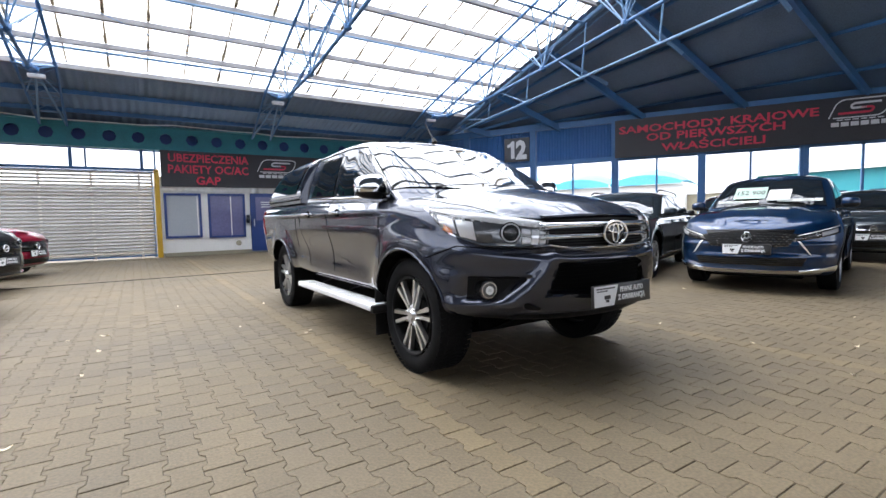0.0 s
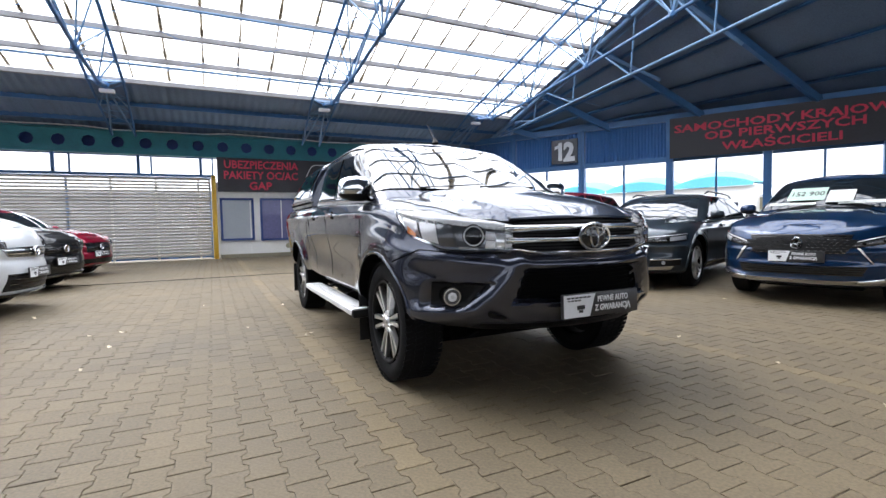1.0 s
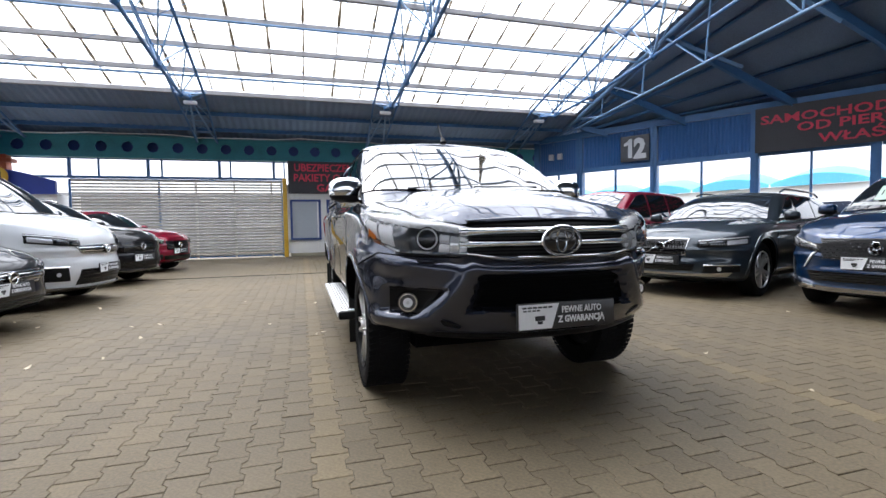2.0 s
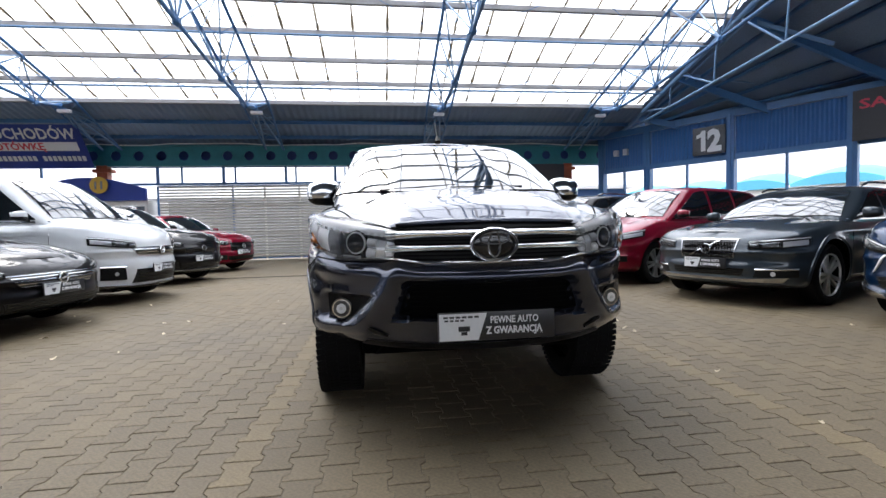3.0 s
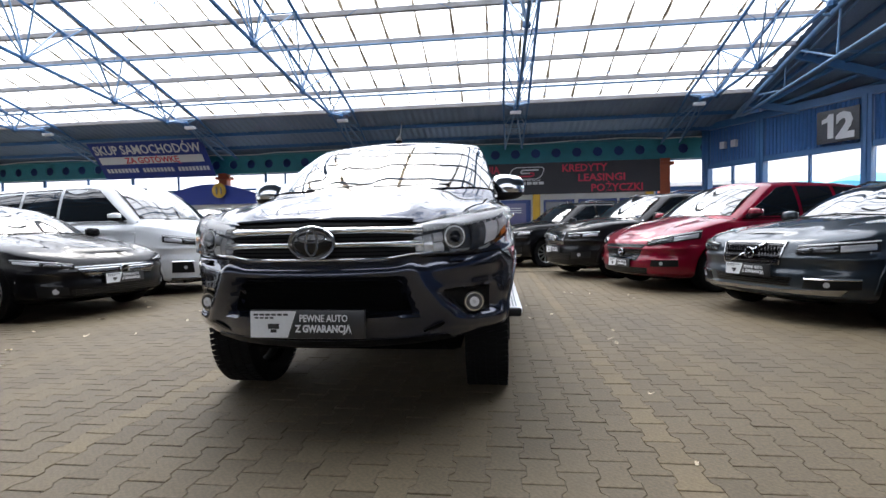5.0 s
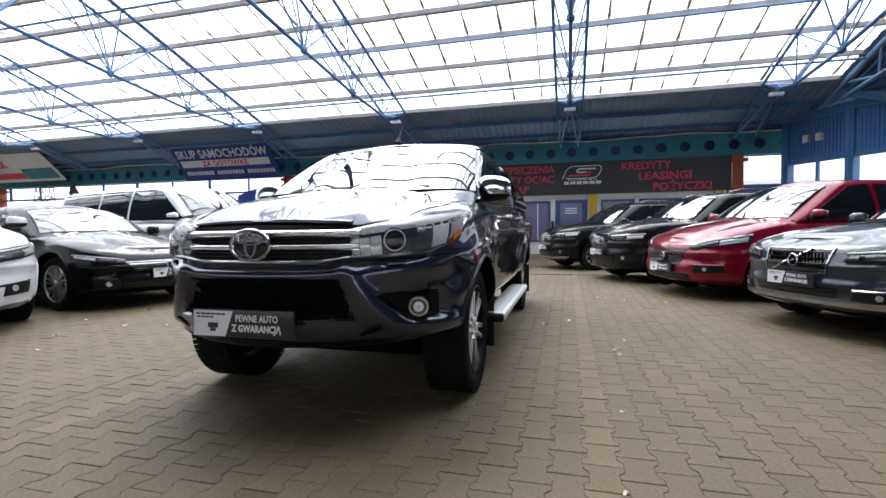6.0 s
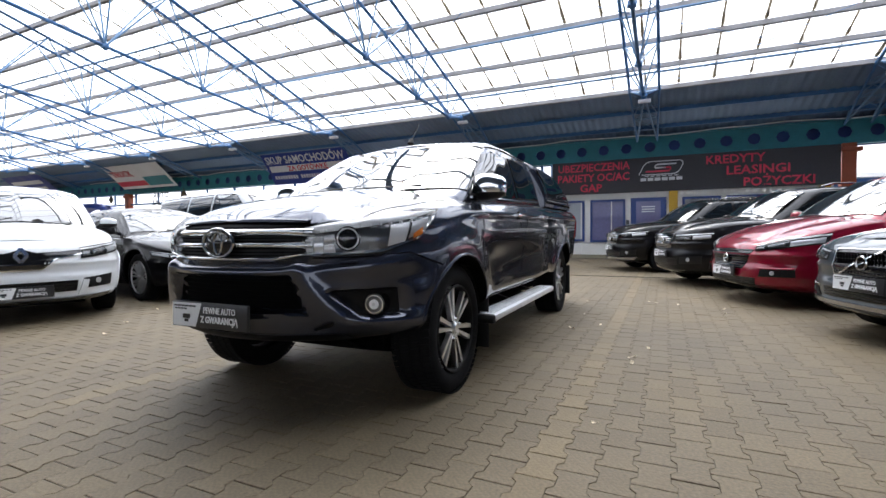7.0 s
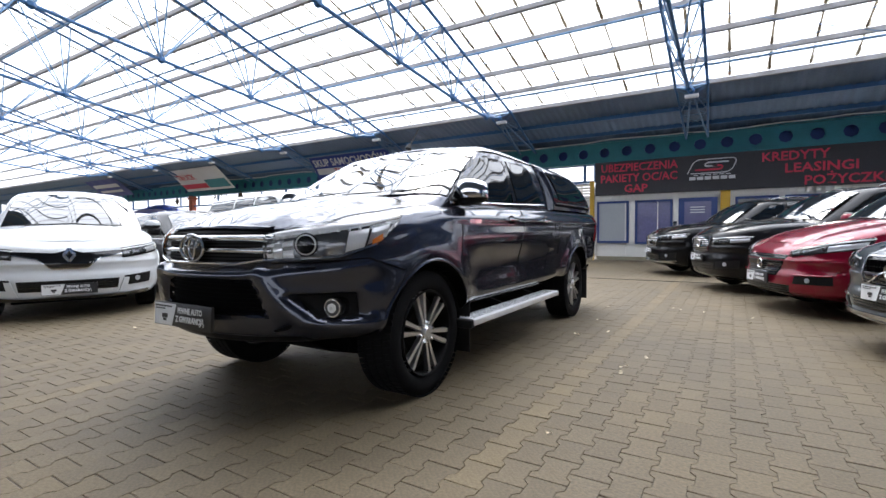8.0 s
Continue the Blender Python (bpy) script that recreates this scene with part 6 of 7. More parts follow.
def road_car(name, label, category, at, heading, paintm, L, W, H, WB, FO, R, hood, cowl, belt, roof0, roof1, boot, style="ten", rim=0.23, side3=True, grille=None, lamp=None, lower=None, plate=0.5, chrome_grille=False,
             roof_rails=False, black_cladding=False, badge=True, roof_mat=None, nose_round=2.6, cap=None, bars=0, tail_y=None, chevron=False, slash=False, fog=True, corner=None, silver_lip=None, base=0.2, bar_mat=None, screen=None, group="parked cars"):
    """A parked car. at: middle of the front axle; heading: degrees of its nose from -y. hood: heights of the bonnet (front, cowl); belt: window sill height; roof0, roof1: where the roof begins and ends."""
    a = radians(heading)
    nose = Vector((math.sin(a), -math.cos(a), 0))
    o = Vector((at[0], at[1], 0)) + nose * FO
    car = Car(name, label, category, pose(o.x, o.y, 0, 0, 0, heading), group)
    hf, hc = hood
    ztop = [(0, hf - 0.04), (0.12, hf), (cowl * 0.55, (hf + hc) / 2 + 0.025), (cowl, hc), (cowl + 0.5, belt - 0.01), (roof1, belt + 0.02), (L, boot)]
    zbot = [(0, base + 0.02), (0.6, base), (L - 0.7, base), (L, base + 0.1)]
    lv = [(0.0, W * 0.84, 0.2, L - 0.16), (0.06, W * 0.92, 0.08, L - 0.07), (0.2, W * 0.965, 0.015, L - 0.02), (0.4, W * 0.985, 0.0, L), (0.6, W, 0.02, L), (0.78, W * 0.985, 0.035, L - 0.03), (0.9, W * 0.955, 0.065, L - 0.06), (0.96, W * 0.91, 0.11, L - 0.09), (1.0, W * 0.8, 0.2, L - 0.16)]
    bm = hull(bmesh.new(), lv, ztop, zbot, lf=0.68, pf=nose_round, lr=0.4, pr=2.8, wide=[(0, 0.985), (FO, 1.0), (FO + 0.6, 0.985), (FO + WB - 0.6, 0.985), (FO + WB, 1.0), (L, 0.97)], crown=[(0, 0.03), (cowl, 0.06), (cowl + 1, 0.0), (L, 0.0)], nlev=44, nf=30, ns=64, mt=24)
    bm.normal_update()
    nose_z = lamp[1] - 0.04 if lamp else hf - 0.2
    moves = [(v, v.normal * car_relief(v.co, v.normal, FO, WB, R, belt, cowl, base, nose_z)) for v in bm.verts]
    for v, d in moves:
        v.co += d
    bm = cut_wheels(bm, [(FO, R), (FO + WB, R)], R + 0.055, 0.3, W)
    ty = tail_y or L - 0.12
    b0 = belt - 0.1
    zz = lambda v: b0 + (H - 0.03 - b0) * v
    yf = lambda v: cowl - 0.14 + (roof0 - cowl + 0.14) * v
    yr = lambda v: ty + (roof1 - ty) * v ** 1.5
    glv = [(0, W * 0.885, yf(0), yr(0)), (0.2, W * 0.875, yf(0.2), yr(0.2)), (0.5, W * 0.825, yf(0.5), yr(0.5)), (0.8, W * 0.755, yf(0.79), yr(0.8)), (0.93, W * 0.7, yf(0.93), yr(0.93)), (1.0, W * 0.58, yf(1.08), yr(1.0) - 0.06)]
    rl = roof1 - roof0
    b2 = hull(bmesh.new(), glv, [(roof0, H - 0.05), (roof0 + rl * 0.35, H - 0.03), (roof0 + rl * 0.7, H - 0.045), (roof1, H - 0.09)], [(0, b0), (9, b0 + 0.02)], lf=0.36, pf=2.1, lr=0.3, pr=2.6, crown=[(0, 0.03), (9, 0.03)], nlev=16, nf=12, ns=20, nr=8)
    cab = BVHTree.FromBMesh(b2)
    me = bpy.data.meshes.new("tmp"); b2.to_mesh(me); bm.from_mesh(me); bpy.data.meshes.remove(me); b2.free()
    car.shell(bm, paintm)
    # glass
    g0, g1 = belt + 0.025, H - 0.115
    gs = max(g0, hc + 0.02)
    vz = lambda z: (z - b0) / (H - 0.03 - b0)
    car.panel("windscreen", [(-W * 0.78, yf(vz(g0)) + 0.2, g0 + 0.01), (0, yf(vz(gs)), gs), (W * 0.78, yf(vz(g0)) + 0.2, g0 + 0.01)], [(-W * 0.65, yf(vz(g1)) + 0.14, g1 + 0.02), (0, yf(vz(g1)) + 0.02, g1 + 0.04), (W * 0.65, yf(vz(g1)) + 0.14, g1 + 0.02)], (0, 0.75, -0.66), screen or M_screen, off=0.007, nu=28, nv=14, bvh=cab, smooth=True, dome=0.034)
    if roof_mat:
        car.panel("roof_panel", [(-W * 0.6, roof0 + 0.2, H), (W * 0.6, roof0 + 0.2, H)], [(-W * 0.58, roof1 - 0.1, H), (W * 0.58, roof1 - 0.1, H)], (0, 0, -1), roof_mat, nu=12, nv=10)
    B = FO + 0.42 * WB + 0.42
    C = FO + WB * 0.78 + 0.15
    fa = lambda z: yf(vz(z)) + 0.3
    ra = lambda z: yr(max(0, vz(z))) - 0.3
    g1s = g1 + 0.01
    zt = lambda y: g1s - 0.035 * max(0, (y - roof0 - rl * 0.5) / rl) - 0.03 * max(0, (roof0 + 0.35 - y))
    car.side("side_window", [(fa(g0) + 0.05, g0), (B - 0.03, g0 + 0.005)], [(fa(g1s) + 0.08, zt(roof0 + 0.2) - 0.03), (fa(g1s) + 0.3, zt(roof0 + 0.4)), (B - 0.03, zt(B))], M_tint, nu=14, nv=6, bvh=cab, smooth=True)
    end2 = C if side3 else min(C + 0.12, ra(g0))
    car.side("side_window", [(B + 0.04, g0 + 0.005), (end2 - 0.03, g0 + 0.012)], [(B + 0.04, zt(B)), (min(end2 - 0.03, ra(g1s) + 0.02), zt(end2))], M_tint, nu=12, nv=6, bvh=cab, smooth=True)
    if side3:
        car.side("side_window", [(C + 0.04, g0 + 0.015), (max(C + 0.2, ra(g0 + 0.05)), g0 + 0.05)], [(C + 0.04, zt(C)), (max(C + 0.12, ra(g1s)), zt(roof1) - 0.01)], M_tint, nu=10, nv=6, bvh=cab, smooth=True)
    car.panel("rear_window", [(-W * 0.6, L, g0 + 0.06), (W * 0.6, L, g0 + 0.06)], [(-W * 0.55, L, g1 - 0.03), (W * 0.55, L, g1 - 0.03)], (0, -1, 0), M_tint, nu=10, nv=5)
    car.side("window_trim", [(fa(g0) - 0.1, belt - 0.012), (ra(g0), belt + 0.012)], [(fa(g0) - 0.1, belt + 0.004), (ra(g0), belt + 0.03)], M_chrome if chrome_grille else M_gloss, off=0.006, nu=20, nv=1)
    # seams, handles, sill
    d0 = cowl + 0.12
    car.seam([(d0, base + 0.12), (d0 - 0.03, 0.6), (d0 + 0.02, belt - 0.02)])
    car.seam([(B, base + 0.12), (B + 0.02, belt - 0.02)])
    car.seam([(FO + WB - R - 0.14, base + 0.12), (FO + WB - R * 0.7, R * 1.9), (C + 0.02, belt - 0.02)])
    handles(car, (B - 0.22, C - 0.2), belt - 0.1, paintm)
    car.side("sill", [(FO + R + 0.1, base + 0.02), (FO + WB - R - 0.1, base + 0.02)], [(FO + R + 0.1, base + 0.1), (FO + WB - R - 0.1, base + 0.1)], M_black if black_cladding else M_gloss, off=0.012, nu=16, nv=2)
    if silver_lip:
        car.side("sill_strip", [(FO + R + 0.1, base + 0.1), (FO + WB - R - 0.1, base + 0.1)], [(FO + R + 0.1, base + 0.13), (FO + WB - R - 0.1, base + 0.13)], M_satin, off=0.016, nu=16, nv=1)
    car.side("flank_crease", [(d0, belt - 0.2), (L - 0.6, belt - 0.17)], [(d0, belt - 0.17), (L - 0.6, belt - 0.14)], paintm, off=0.008, nu=24, nv=2)
    for cy in (FO, FO + WB):
        if black_cladding:
            car.side("arch_cladding", arc(cy, R, R + 0.05, -5, 185), arc(cy, R, R + 0.11, -5, 185), black_cladding if black_cladding is not True else M_black, off=0.014, th=0.02, nu=28, nv=2)
        else:
            car.side("arch_lip", arc(cy, R, R + 0.05, -5, 185), arc(cy, R, R + 0.075, -5, 185), paintm, off=0.01, th=0.02, nu=28, nv=2)
    add_wheels(car, WB, FO, W - 0.015, R, 0.225, rim, style)
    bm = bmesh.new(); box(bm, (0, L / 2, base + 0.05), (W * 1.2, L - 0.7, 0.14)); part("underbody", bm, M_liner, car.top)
    # front
    if grille:
        gw0, gw1, gz0, gz1 = grille
        glo, gup = [(-gw0, 0, gz0), (0, 0, gz0 - 0.015), (gw0, 0, gz0)], [(-gw1, 0, gz1), (0, 0, gz1 + 0.005), (gw1, 0, gz1)]
        if chevron:
            h = gz1 - gz0
            glo = [(-gw1, 0, gz1 - h * 0.18), (-gw1 * 0.55, 0, gz1 - h * 0.42), (-gw0 * 0.5, 0, gz0), (gw0 * 0.5, 0, gz0), (gw1 * 0.55, 0, gz1 - h * 0.42), (gw1, 0, gz1 - h * 0.18)]
            gup = [(-gw1, 0, gz1), (-0.12, 0, gz1 - 0.025), (0, 0, gz1 + 0.02), (0.12, 0, gz1 - 0.025), (gw1, 0, gz1)]
        gr = car.panel("grille", glo, gup, (0, 1, 0), M_gloss, off=0.005, nu=30, nv=6)
        n = bars or 6
        for i in range(0 if chevron else n):
            z = gz0 + (gz1 - gz0) * (i + 0.5) / n
            w = gw0 + (gw1 - gw0) * (i + 0.5) / n - 0.01
            car.panel("grille_bar", [(-w, 0, z - 0.003), (w, 0, z - 0.003)], [(-w, 0, z + 0.005), (w, 0, z + 0.005)], (0, 1, 0), bar_mat or (M_chrome if chrome_grille else M_black), off=0.014, nu=14, nv=1, parent=gr)
        if chrome_grille:
            car.panel("grille_frame", [(-gw0 - 0.01, 0, gz0 - 0.012), (0, 0, gz0 - 0.027), (gw0 + 0.01, 0, gz0 - 0.012)], [(-gw0, 0, gz0), (0, 0, gz0 - 0.015), (gw0, 0, gz0)], (0, 1, 0), M_satin, off=0.014, nu=18, nv=1, parent=gr)
            car.panel("grille_frame", [(-gw1, 0, gz1), (0, 0, gz1 + 0.005), (gw1, 0, gz1)], [(-gw1 - 0.01, 0, gz1 + 0.012), (0, 0, gz1 + 0.017), (gw1 + 0.01, 0, gz1 + 0.012)], (0, 1, 0), M_satin, off=0.012, nu=18, nv=1, parent=gr)
            for s in (1, -1):
                car.panel("grille_frame", [(s * gw0, 0, gz0 - 0.01), (s * (gw0 + 0.014), 0, gz0 - 0.01)], [(s * gw1, 0, gz1 + 0.01), (s * (gw1 + 0.014), 0, gz1 + 0.01)], (0, 1, 0), M_satin, off=0.014, nu=1, nv=6, parent=gr)
        if slash:
            car.panel("slash_bar", [(-gw0 * 0.75, 0, gz0), (gw0 * 0.5, 0, gz1 - 0.012)], [(-gw0 * 0.72, 0, gz0 + 0.014), (gw0 * 0.5, 0, gz1 + 0.004)], (0, 1, 0), M_bar, off=0.028, nu=12, nv=1, parent=gr)
            for i in range(18):
                x = -gw0 * 0.92 + gw0 * 1.84 * i / 17
                p = car.spot((x, 0, gz0 + 0.02), (0, 1, 0))
                bm = bmesh.new(); box(bm, (x, p.y - 0.012, gz0 + 0.018), (0.01, 0.014, 0.014), None, 0.003); part("stud", bm, M_satin, gr)
                bm = bmesh.new(); p = car.spot((x, 0, (gz0 + gz1) / 2), (0, 1, 0)); box(bm, (x, p.y - 0.008, (gz0 + gz1) / 2), (0.006, 0.016, (gz1 - gz0) * 0.8)); part("grille_rib", bm, M_liner, gr)
        if chevron:
            p = car.spot((0, 0, gz1 - 0.04), (0, 1, 0))
            bm = bmesh.new()
            for (ax, az), (bx, bz) in (((0, 0.075), (0.052, 0)), ((0.052, 0), (0, -0.075)), ((0, -0.075), (-0.052, 0)), ((-0.052, 0), (0, 0.075))):
                beam(bm, (ax, p.y - 0.03, gz1 - 0.045 + az), (bx, p.y - 0.03, gz1 - 0.045 + bz), 0.012, 0.03)
            part("badge", bm, M_chrome, gr, "diamond-shaped chrome badge")
            car.panel("grille_edge", [tuple(Vector(q) - Vector((0, 0, 0.012))) for q in glo], glo, (0, 1, 0), M_chrome, off=0.01, nu=30, nv=1, parent=gr)
            for s in (1, -1):
                car.panel("corner_trim", [(s * 0.46, 0.1, 0.29), (s * 0.52, 0.15, 0.29)], [(s * 0.51, 0.1, 0.46), (s * 0.545, 0.17, 0.46)], (-0.4 * s, 0.9, 0), paintm, off=0.014, th=0.03, nu=6, nv=5)
        if badge and not chevron:
            p = car.spot((0, 0, (gz0 + gz1) / 2), (0, 1, 0))
            zc = (gz0 + gz1) / 2
            bm = bmesh.new(); rod(bm, (0, p.y, zc), (0, p.y - 0.03, zc), 0.052, 24, 0.048); bd = part("badge", bm, M_gloss, gr, "round badge with a chrome rim")
            bm = bmesh.new()
            pts = [Vector((0.053 * math.cos(2 * math.pi * k / 24), p.y - 0.03, zc + 0.053 * math.sin(2 * math.pi * k / 24))) for k in range(25)]
            for a, b in zip(pts, pts[1:]):
                rod(bm, a, b, 0.009, 6)
            rod(bm, (-0.035, p.y - 0.034, zc - 0.012), (0.035, p.y - 0.034, zc + 0.012), 0.009, 6)
            part("rim", bm, M_chrome, bd)
    if lamp:
        xi, zi0, zi1, xo, yo, zo0, zo1 = lamp
        for s in (1, -1):
            d = (-0.55 * s, 0.83, 0)
            lo = [(s * xi, 0.05, zi0), (s * (xi + xo) / 2, yo * 0.38, (zi0 + zo0) / 2 - 0.012), (s * xo, yo, zo0)]
            up = [(s * xi, 0.08, zi1), (s * (xi + xo) / 2, yo * 0.42, (zi1 + zo1) / 2), (s * xo, yo, zo1)]
            hl = car.panel("headlight", lo, up, d, M_pocket, off=0.004, nu=18, nv=6)
            ra_, rb_ = resample(lo, 40), resample(up, 40)
            at_ = lambda f, g: tuple(ra_[int(f * 40)].lerp(rb_[int(f * 40)], g))
            for f0, f1, mt in ((0.04, 0.5, M_smoke), (0.53, 0.95, M_inner)):
                car.panel("reflector", [at_(f0, 0.14), at_(f1, 0.16)], [at_(f0, 0.64), at_(f1, 0.66)], d, mt, off=0.009, nu=6, nv=4, parent=hl, bulge=0.007)
            car.panel("light_strip", [at_(k / 10, 0.8) for k in range(11)], [at_(k / 10, 0.92) for k in range(11)], d, M_lamp_white, off=0.01, nu=18, nv=2, parent=hl, bulge=0.004)
            for f in (0.18, 0.48):
                c = car.spot(at_(f, 0.4), d)
                ax = Vector(d).normalized()
                rr = min(0.022, (zi1 - zi0) * 0.24)
                bm = bmesh.new(); rod(bm, c + ax * 0.01, c - ax * 0.02, rr, 18); part("projector", bm, M_gloss, hl)
                bm = bmesh.new(); bmesh.ops.create_uvsphere(bm, u_segments=14, v_segments=8, radius=rr * 0.72, matrix=Matrix.Translation(c - ax * 0.014)); part("projector_lens", bm, M_tint, hl)
            cv = car.panel("lens_cover", lo, up, d, M_cover, off=0.024, th=0.02, nu=18, nv=6, parent=hl, bulge=0.01)
            cv.visible_shadow = False
    if lower:
        lw0, lw1, lz0, lz1 = lower
        lg = car.panel("lower_grille", [(-lw0, 0, lz0), (lw0, 0, lz0)], [(-lw1, 0, lz1), (lw1, 0, lz1)], (0, 1, 0), M_black, off=0.005, nu=18, nv=4)
        for i in range(4):
            z = lz0 + (lz1 - lz0) * (i + 0.5) / 4
            car.panel("slat", [(-lw1 * 0.95, 0, z), (lw1 * 0.95, 0, z)], [(-lw1 * 0.95, 0, z + 0.008), (lw1 * 0.95, 0, z + 0.008)], (0, 1, 0), M_gloss, off=0.012, nu=12, nv=1, parent=lg)
        for s in (1, -1) if fog else ():
            d = (-0.5 * s, 0.86, 0)
            fz = (lz0 + lz1) / 2 + 0.04
            fg = car.panel("fog_recess", [(s * (lw0 + 0.04), 0.1, fz - 0.08), (s * W * 0.86, 0.3, fz - 0.06)], [(s * (lw0 + 0.06), 0.1, fz + 0.04), (s * W * 0.87, 0.32, fz + 0.07)], d, M_black, off=0.004, nu=8, nv=3)
            c = car.spot((s * (lw0 + W * 0.86 + 0.04) / 2, 0.18, fz), d)
            bm = bmesh.new(); rod(bm, c + Vector(d) * 0.01, c - Vector(d) * 0.009, 0.032, 18); part("fog_lamp", bm, M_inner, fg)
    for s in (1, -1) if corner else ():
        cx0, cx1, cz0, cz1 = corner
        d = (-0.45 * s, 0.89, 0)
        cp = car.panel("corner_pocket", [(s * cx0, 0.1, cz0), (s * cx1, 0.4, cz0 + 0.01)], [(s * (cx0 + 0.03), 0.1, cz1 - 0.01), (s * cx1, 0.4, cz1)], d, M_pocket, off=0.006, nu=10, nv=4)
        car.panel("bright_edge", [(s * (cx0 + 0.02), 0.1, cz1 - 0.008), (s * cx1, 0.4, cz1)], [(s * (cx0 + 0.02), 0.1, cz1 + 0.012), (s * cx1, 0.4, cz1 + 0.018)], d, M_bar if silver_lip else paintm, off=0.012, nu=10, nv=2, parent=cp, bulge=0.006)
        c = car.spot((s * (cx0 + cx1) / 2, 0.2, (cz0 + cz1) / 2), d)
        bm = bmesh.new(); rod(bm, c + Vector(d) * 0.01, c - Vector(d) * 0.012, min(0.026, (cz1 - cz0) * 0.28), 18); part("fog_lamp", bm, M_inner, cp)
    if silver_lip:
        car.panel("front_lip", [(-W * 0.8, 0.3, silver_lip - 0.03), (-W * 0.45, 0, silver_lip - 0.03), (W * 0.45, 0, silver_lip - 0.03), (W * 0.8, 0.3, silver_lip - 0.03)], [(-W * 0.85, 0.3, silver_lip + 0.03), (-W * 0.45, 0, silver_lip + 0.005), (W * 0.45, 0, silver_lip + 0.005), (W * 0.85, 0.3, silver_lip + 0.03)], (0, 1, 0), M_satin, off=0.03, th=0.03, nu=22, nv=2)
    plate_board(car, plate, 2)
    for s in (1, -1):
        car.panel("tail_light", [(s * W, L - 0.3, belt - 0.22), (s * W * 0.6, L + 0.2, belt - 0.22)], [(s * W, L - 0.3, belt - 0.08), (s * W * 0.6, L + 0.2, belt - 0.08)], (-0.7 * s, -0.7, 0), M_redlens, off=0.008, nu=8, nv=3)
    mirror(car, W + 0.04, cowl + 0.42, belt + 0.075, paintm, cap, (0.1, 0.06, 0.068))
    if roof_rails:
        for s in (1, -1):
            bm = bmesh.new()
            pts = [Vector((s * W * 0.66, roof0 + 0.3 + (rl - 0.4) * k / 10, H - 0.035 + 0.05 * min(1, 3 * math.sin(math.pi * k / 10)) - 0.04 * (k / 10) ** 2)) for k in range(11)]
            for p, q in zip(pts, pts[1:]):
                rod(bm, p, q, 0.016, 8)
            part("roof_rail", bm, M_satin, car.top)
    for x0, x1 in ((-0.5, 0.05), (0.0, 0.55)):
        p = car.spot((x0 * W, cowl, belt + 0.03), (0, 0.75, -0.66)); q = car.spot((x1 * W, cowl, belt + 0.05), (0, 0.75, -0.66))
        bm = bmesh.new(); rod(bm, p + Vector((0, -0.015, 0.015)), q + Vector((0, -0.015, 0.015)), 0.008, 6); part("wiper", bm, M_black, car.top)
    return car


# its windscreen takes darker glass: the shade it mirrors is put into the material
blue_car = road_car("blue_suv", "deep blue compact sport utility car with price sheets laid over its windscreen", "car", (4.94, 1.38), -76, M_blue_paint, 4.45, 0.885, 1.58, 2.675, 0.93, 0.345, (0.88, 1.04), 1.02, 1.05, 1.86, 3.8, 1.05, "five", 0.235, True,
    grille=(0.4, 0.48, 0.6, 0.8), lamp=(0.47, 0.655, 0.72, 0.83, 0.55, 0.75, 0.845), lower=(0.55, 0.6, 0.36, 0.46), plate=0.56, bars=9, fog=False, bar_mat=M_black, black_cladding=True, roof_mat=M_gloss, silver_lip=0.3, screen=M_tint)
road_car("grey_estate", "slate grey estate car with black cladding and silver roof rails", "car", (4.25, 3.6), -69.5, M_slate_paint, 4.94, 0.945, 1.47, 2.94, 0.88, 0.36, (0.84, 0.98), 1.28, 0.99, 2.1, 4.3, 0.98, "five", 0.245, True,
    grille=(0.31, 0.345, 0.57, 0.77), lamp=(0.47, 0.67, 0.76, 0.85, 0.55, 0.7, 0.81), lower=(0.4, 0.45, 0.36, 0.45), plate=0.5, bars=4, chrome_grille=True, black_cladding=M_slate_paint, roof_rails=True, silver_lip=0.33, nose_round=2.9, bar_mat=M_black, slash=True, fog=False, corner=(0.5, 0.82, 0.35, 0.44))
road_car("red_people_carrier", "ruby red people carrier with a sloping nose", "car", (3.62, 6.02), -69, M_red_paint, 4.8, 0.955, 1.66, 2.85, 0.95, 0.35, (0.8, 1.05), 1.08, 1.06, 1.95, 4.3, 1.05, "five", 0.24, True,
    grille=(0.34, 0.47, 0.46, 0.7), lamp=(0.53, 0.68, 0.755, 0.87, 0.74, 0.78, 0.9), lower=(0.5, 0.52, 0.26, 0.36), plate=0.42, bars=8, fog=False, corner=(0.56, 0.82, 0.38, 0.48))
road_car("black_suv", "black sport utility car with twin kidney-shaped grille openings", "car", (2.75, 8.0), -68, M_black_paint, 4.7, 0.945, 1.66, 2.86, 0.86, 0.365, (0.98, 1.1), 1.2, 1.09, 1.95, 4.1, 1.05, "five", 0.24, True,
    grille=(0.3, 0.33, 0.66, 0.88), lamp=(0.42, 0.76, 0.87, 0.82, 0.55, 0.8, 0.9), lower=(0.45, 0.5, 0.36, 0.48), plate=0.55, bars=7, chrome_grille=True, black_cladding=True, roof_rails=True)
road_car("black_suv", "black sport utility car with bright grille beside the office", "car", (1.66, 10.8), -66, M_black_paint, 4.7, 0.94, 1.66, 2.7, 0.93, 0.36, (0.98, 1.1), 1.2, 1.09, 1.95, 4.1, 1.05, "ten", 0.235, True,
    grille=(0.3, 0.4, 0.64, 0.86), lamp=(0.46, 0.78, 0.88, 0.84, 0.62, 0.82, 0.93), lower=(0.45, 0.5, 0.36, 0.46), plate=0.55, bars=4, chrome_grille=True, roof_rails=True, silver_lip=0.32)
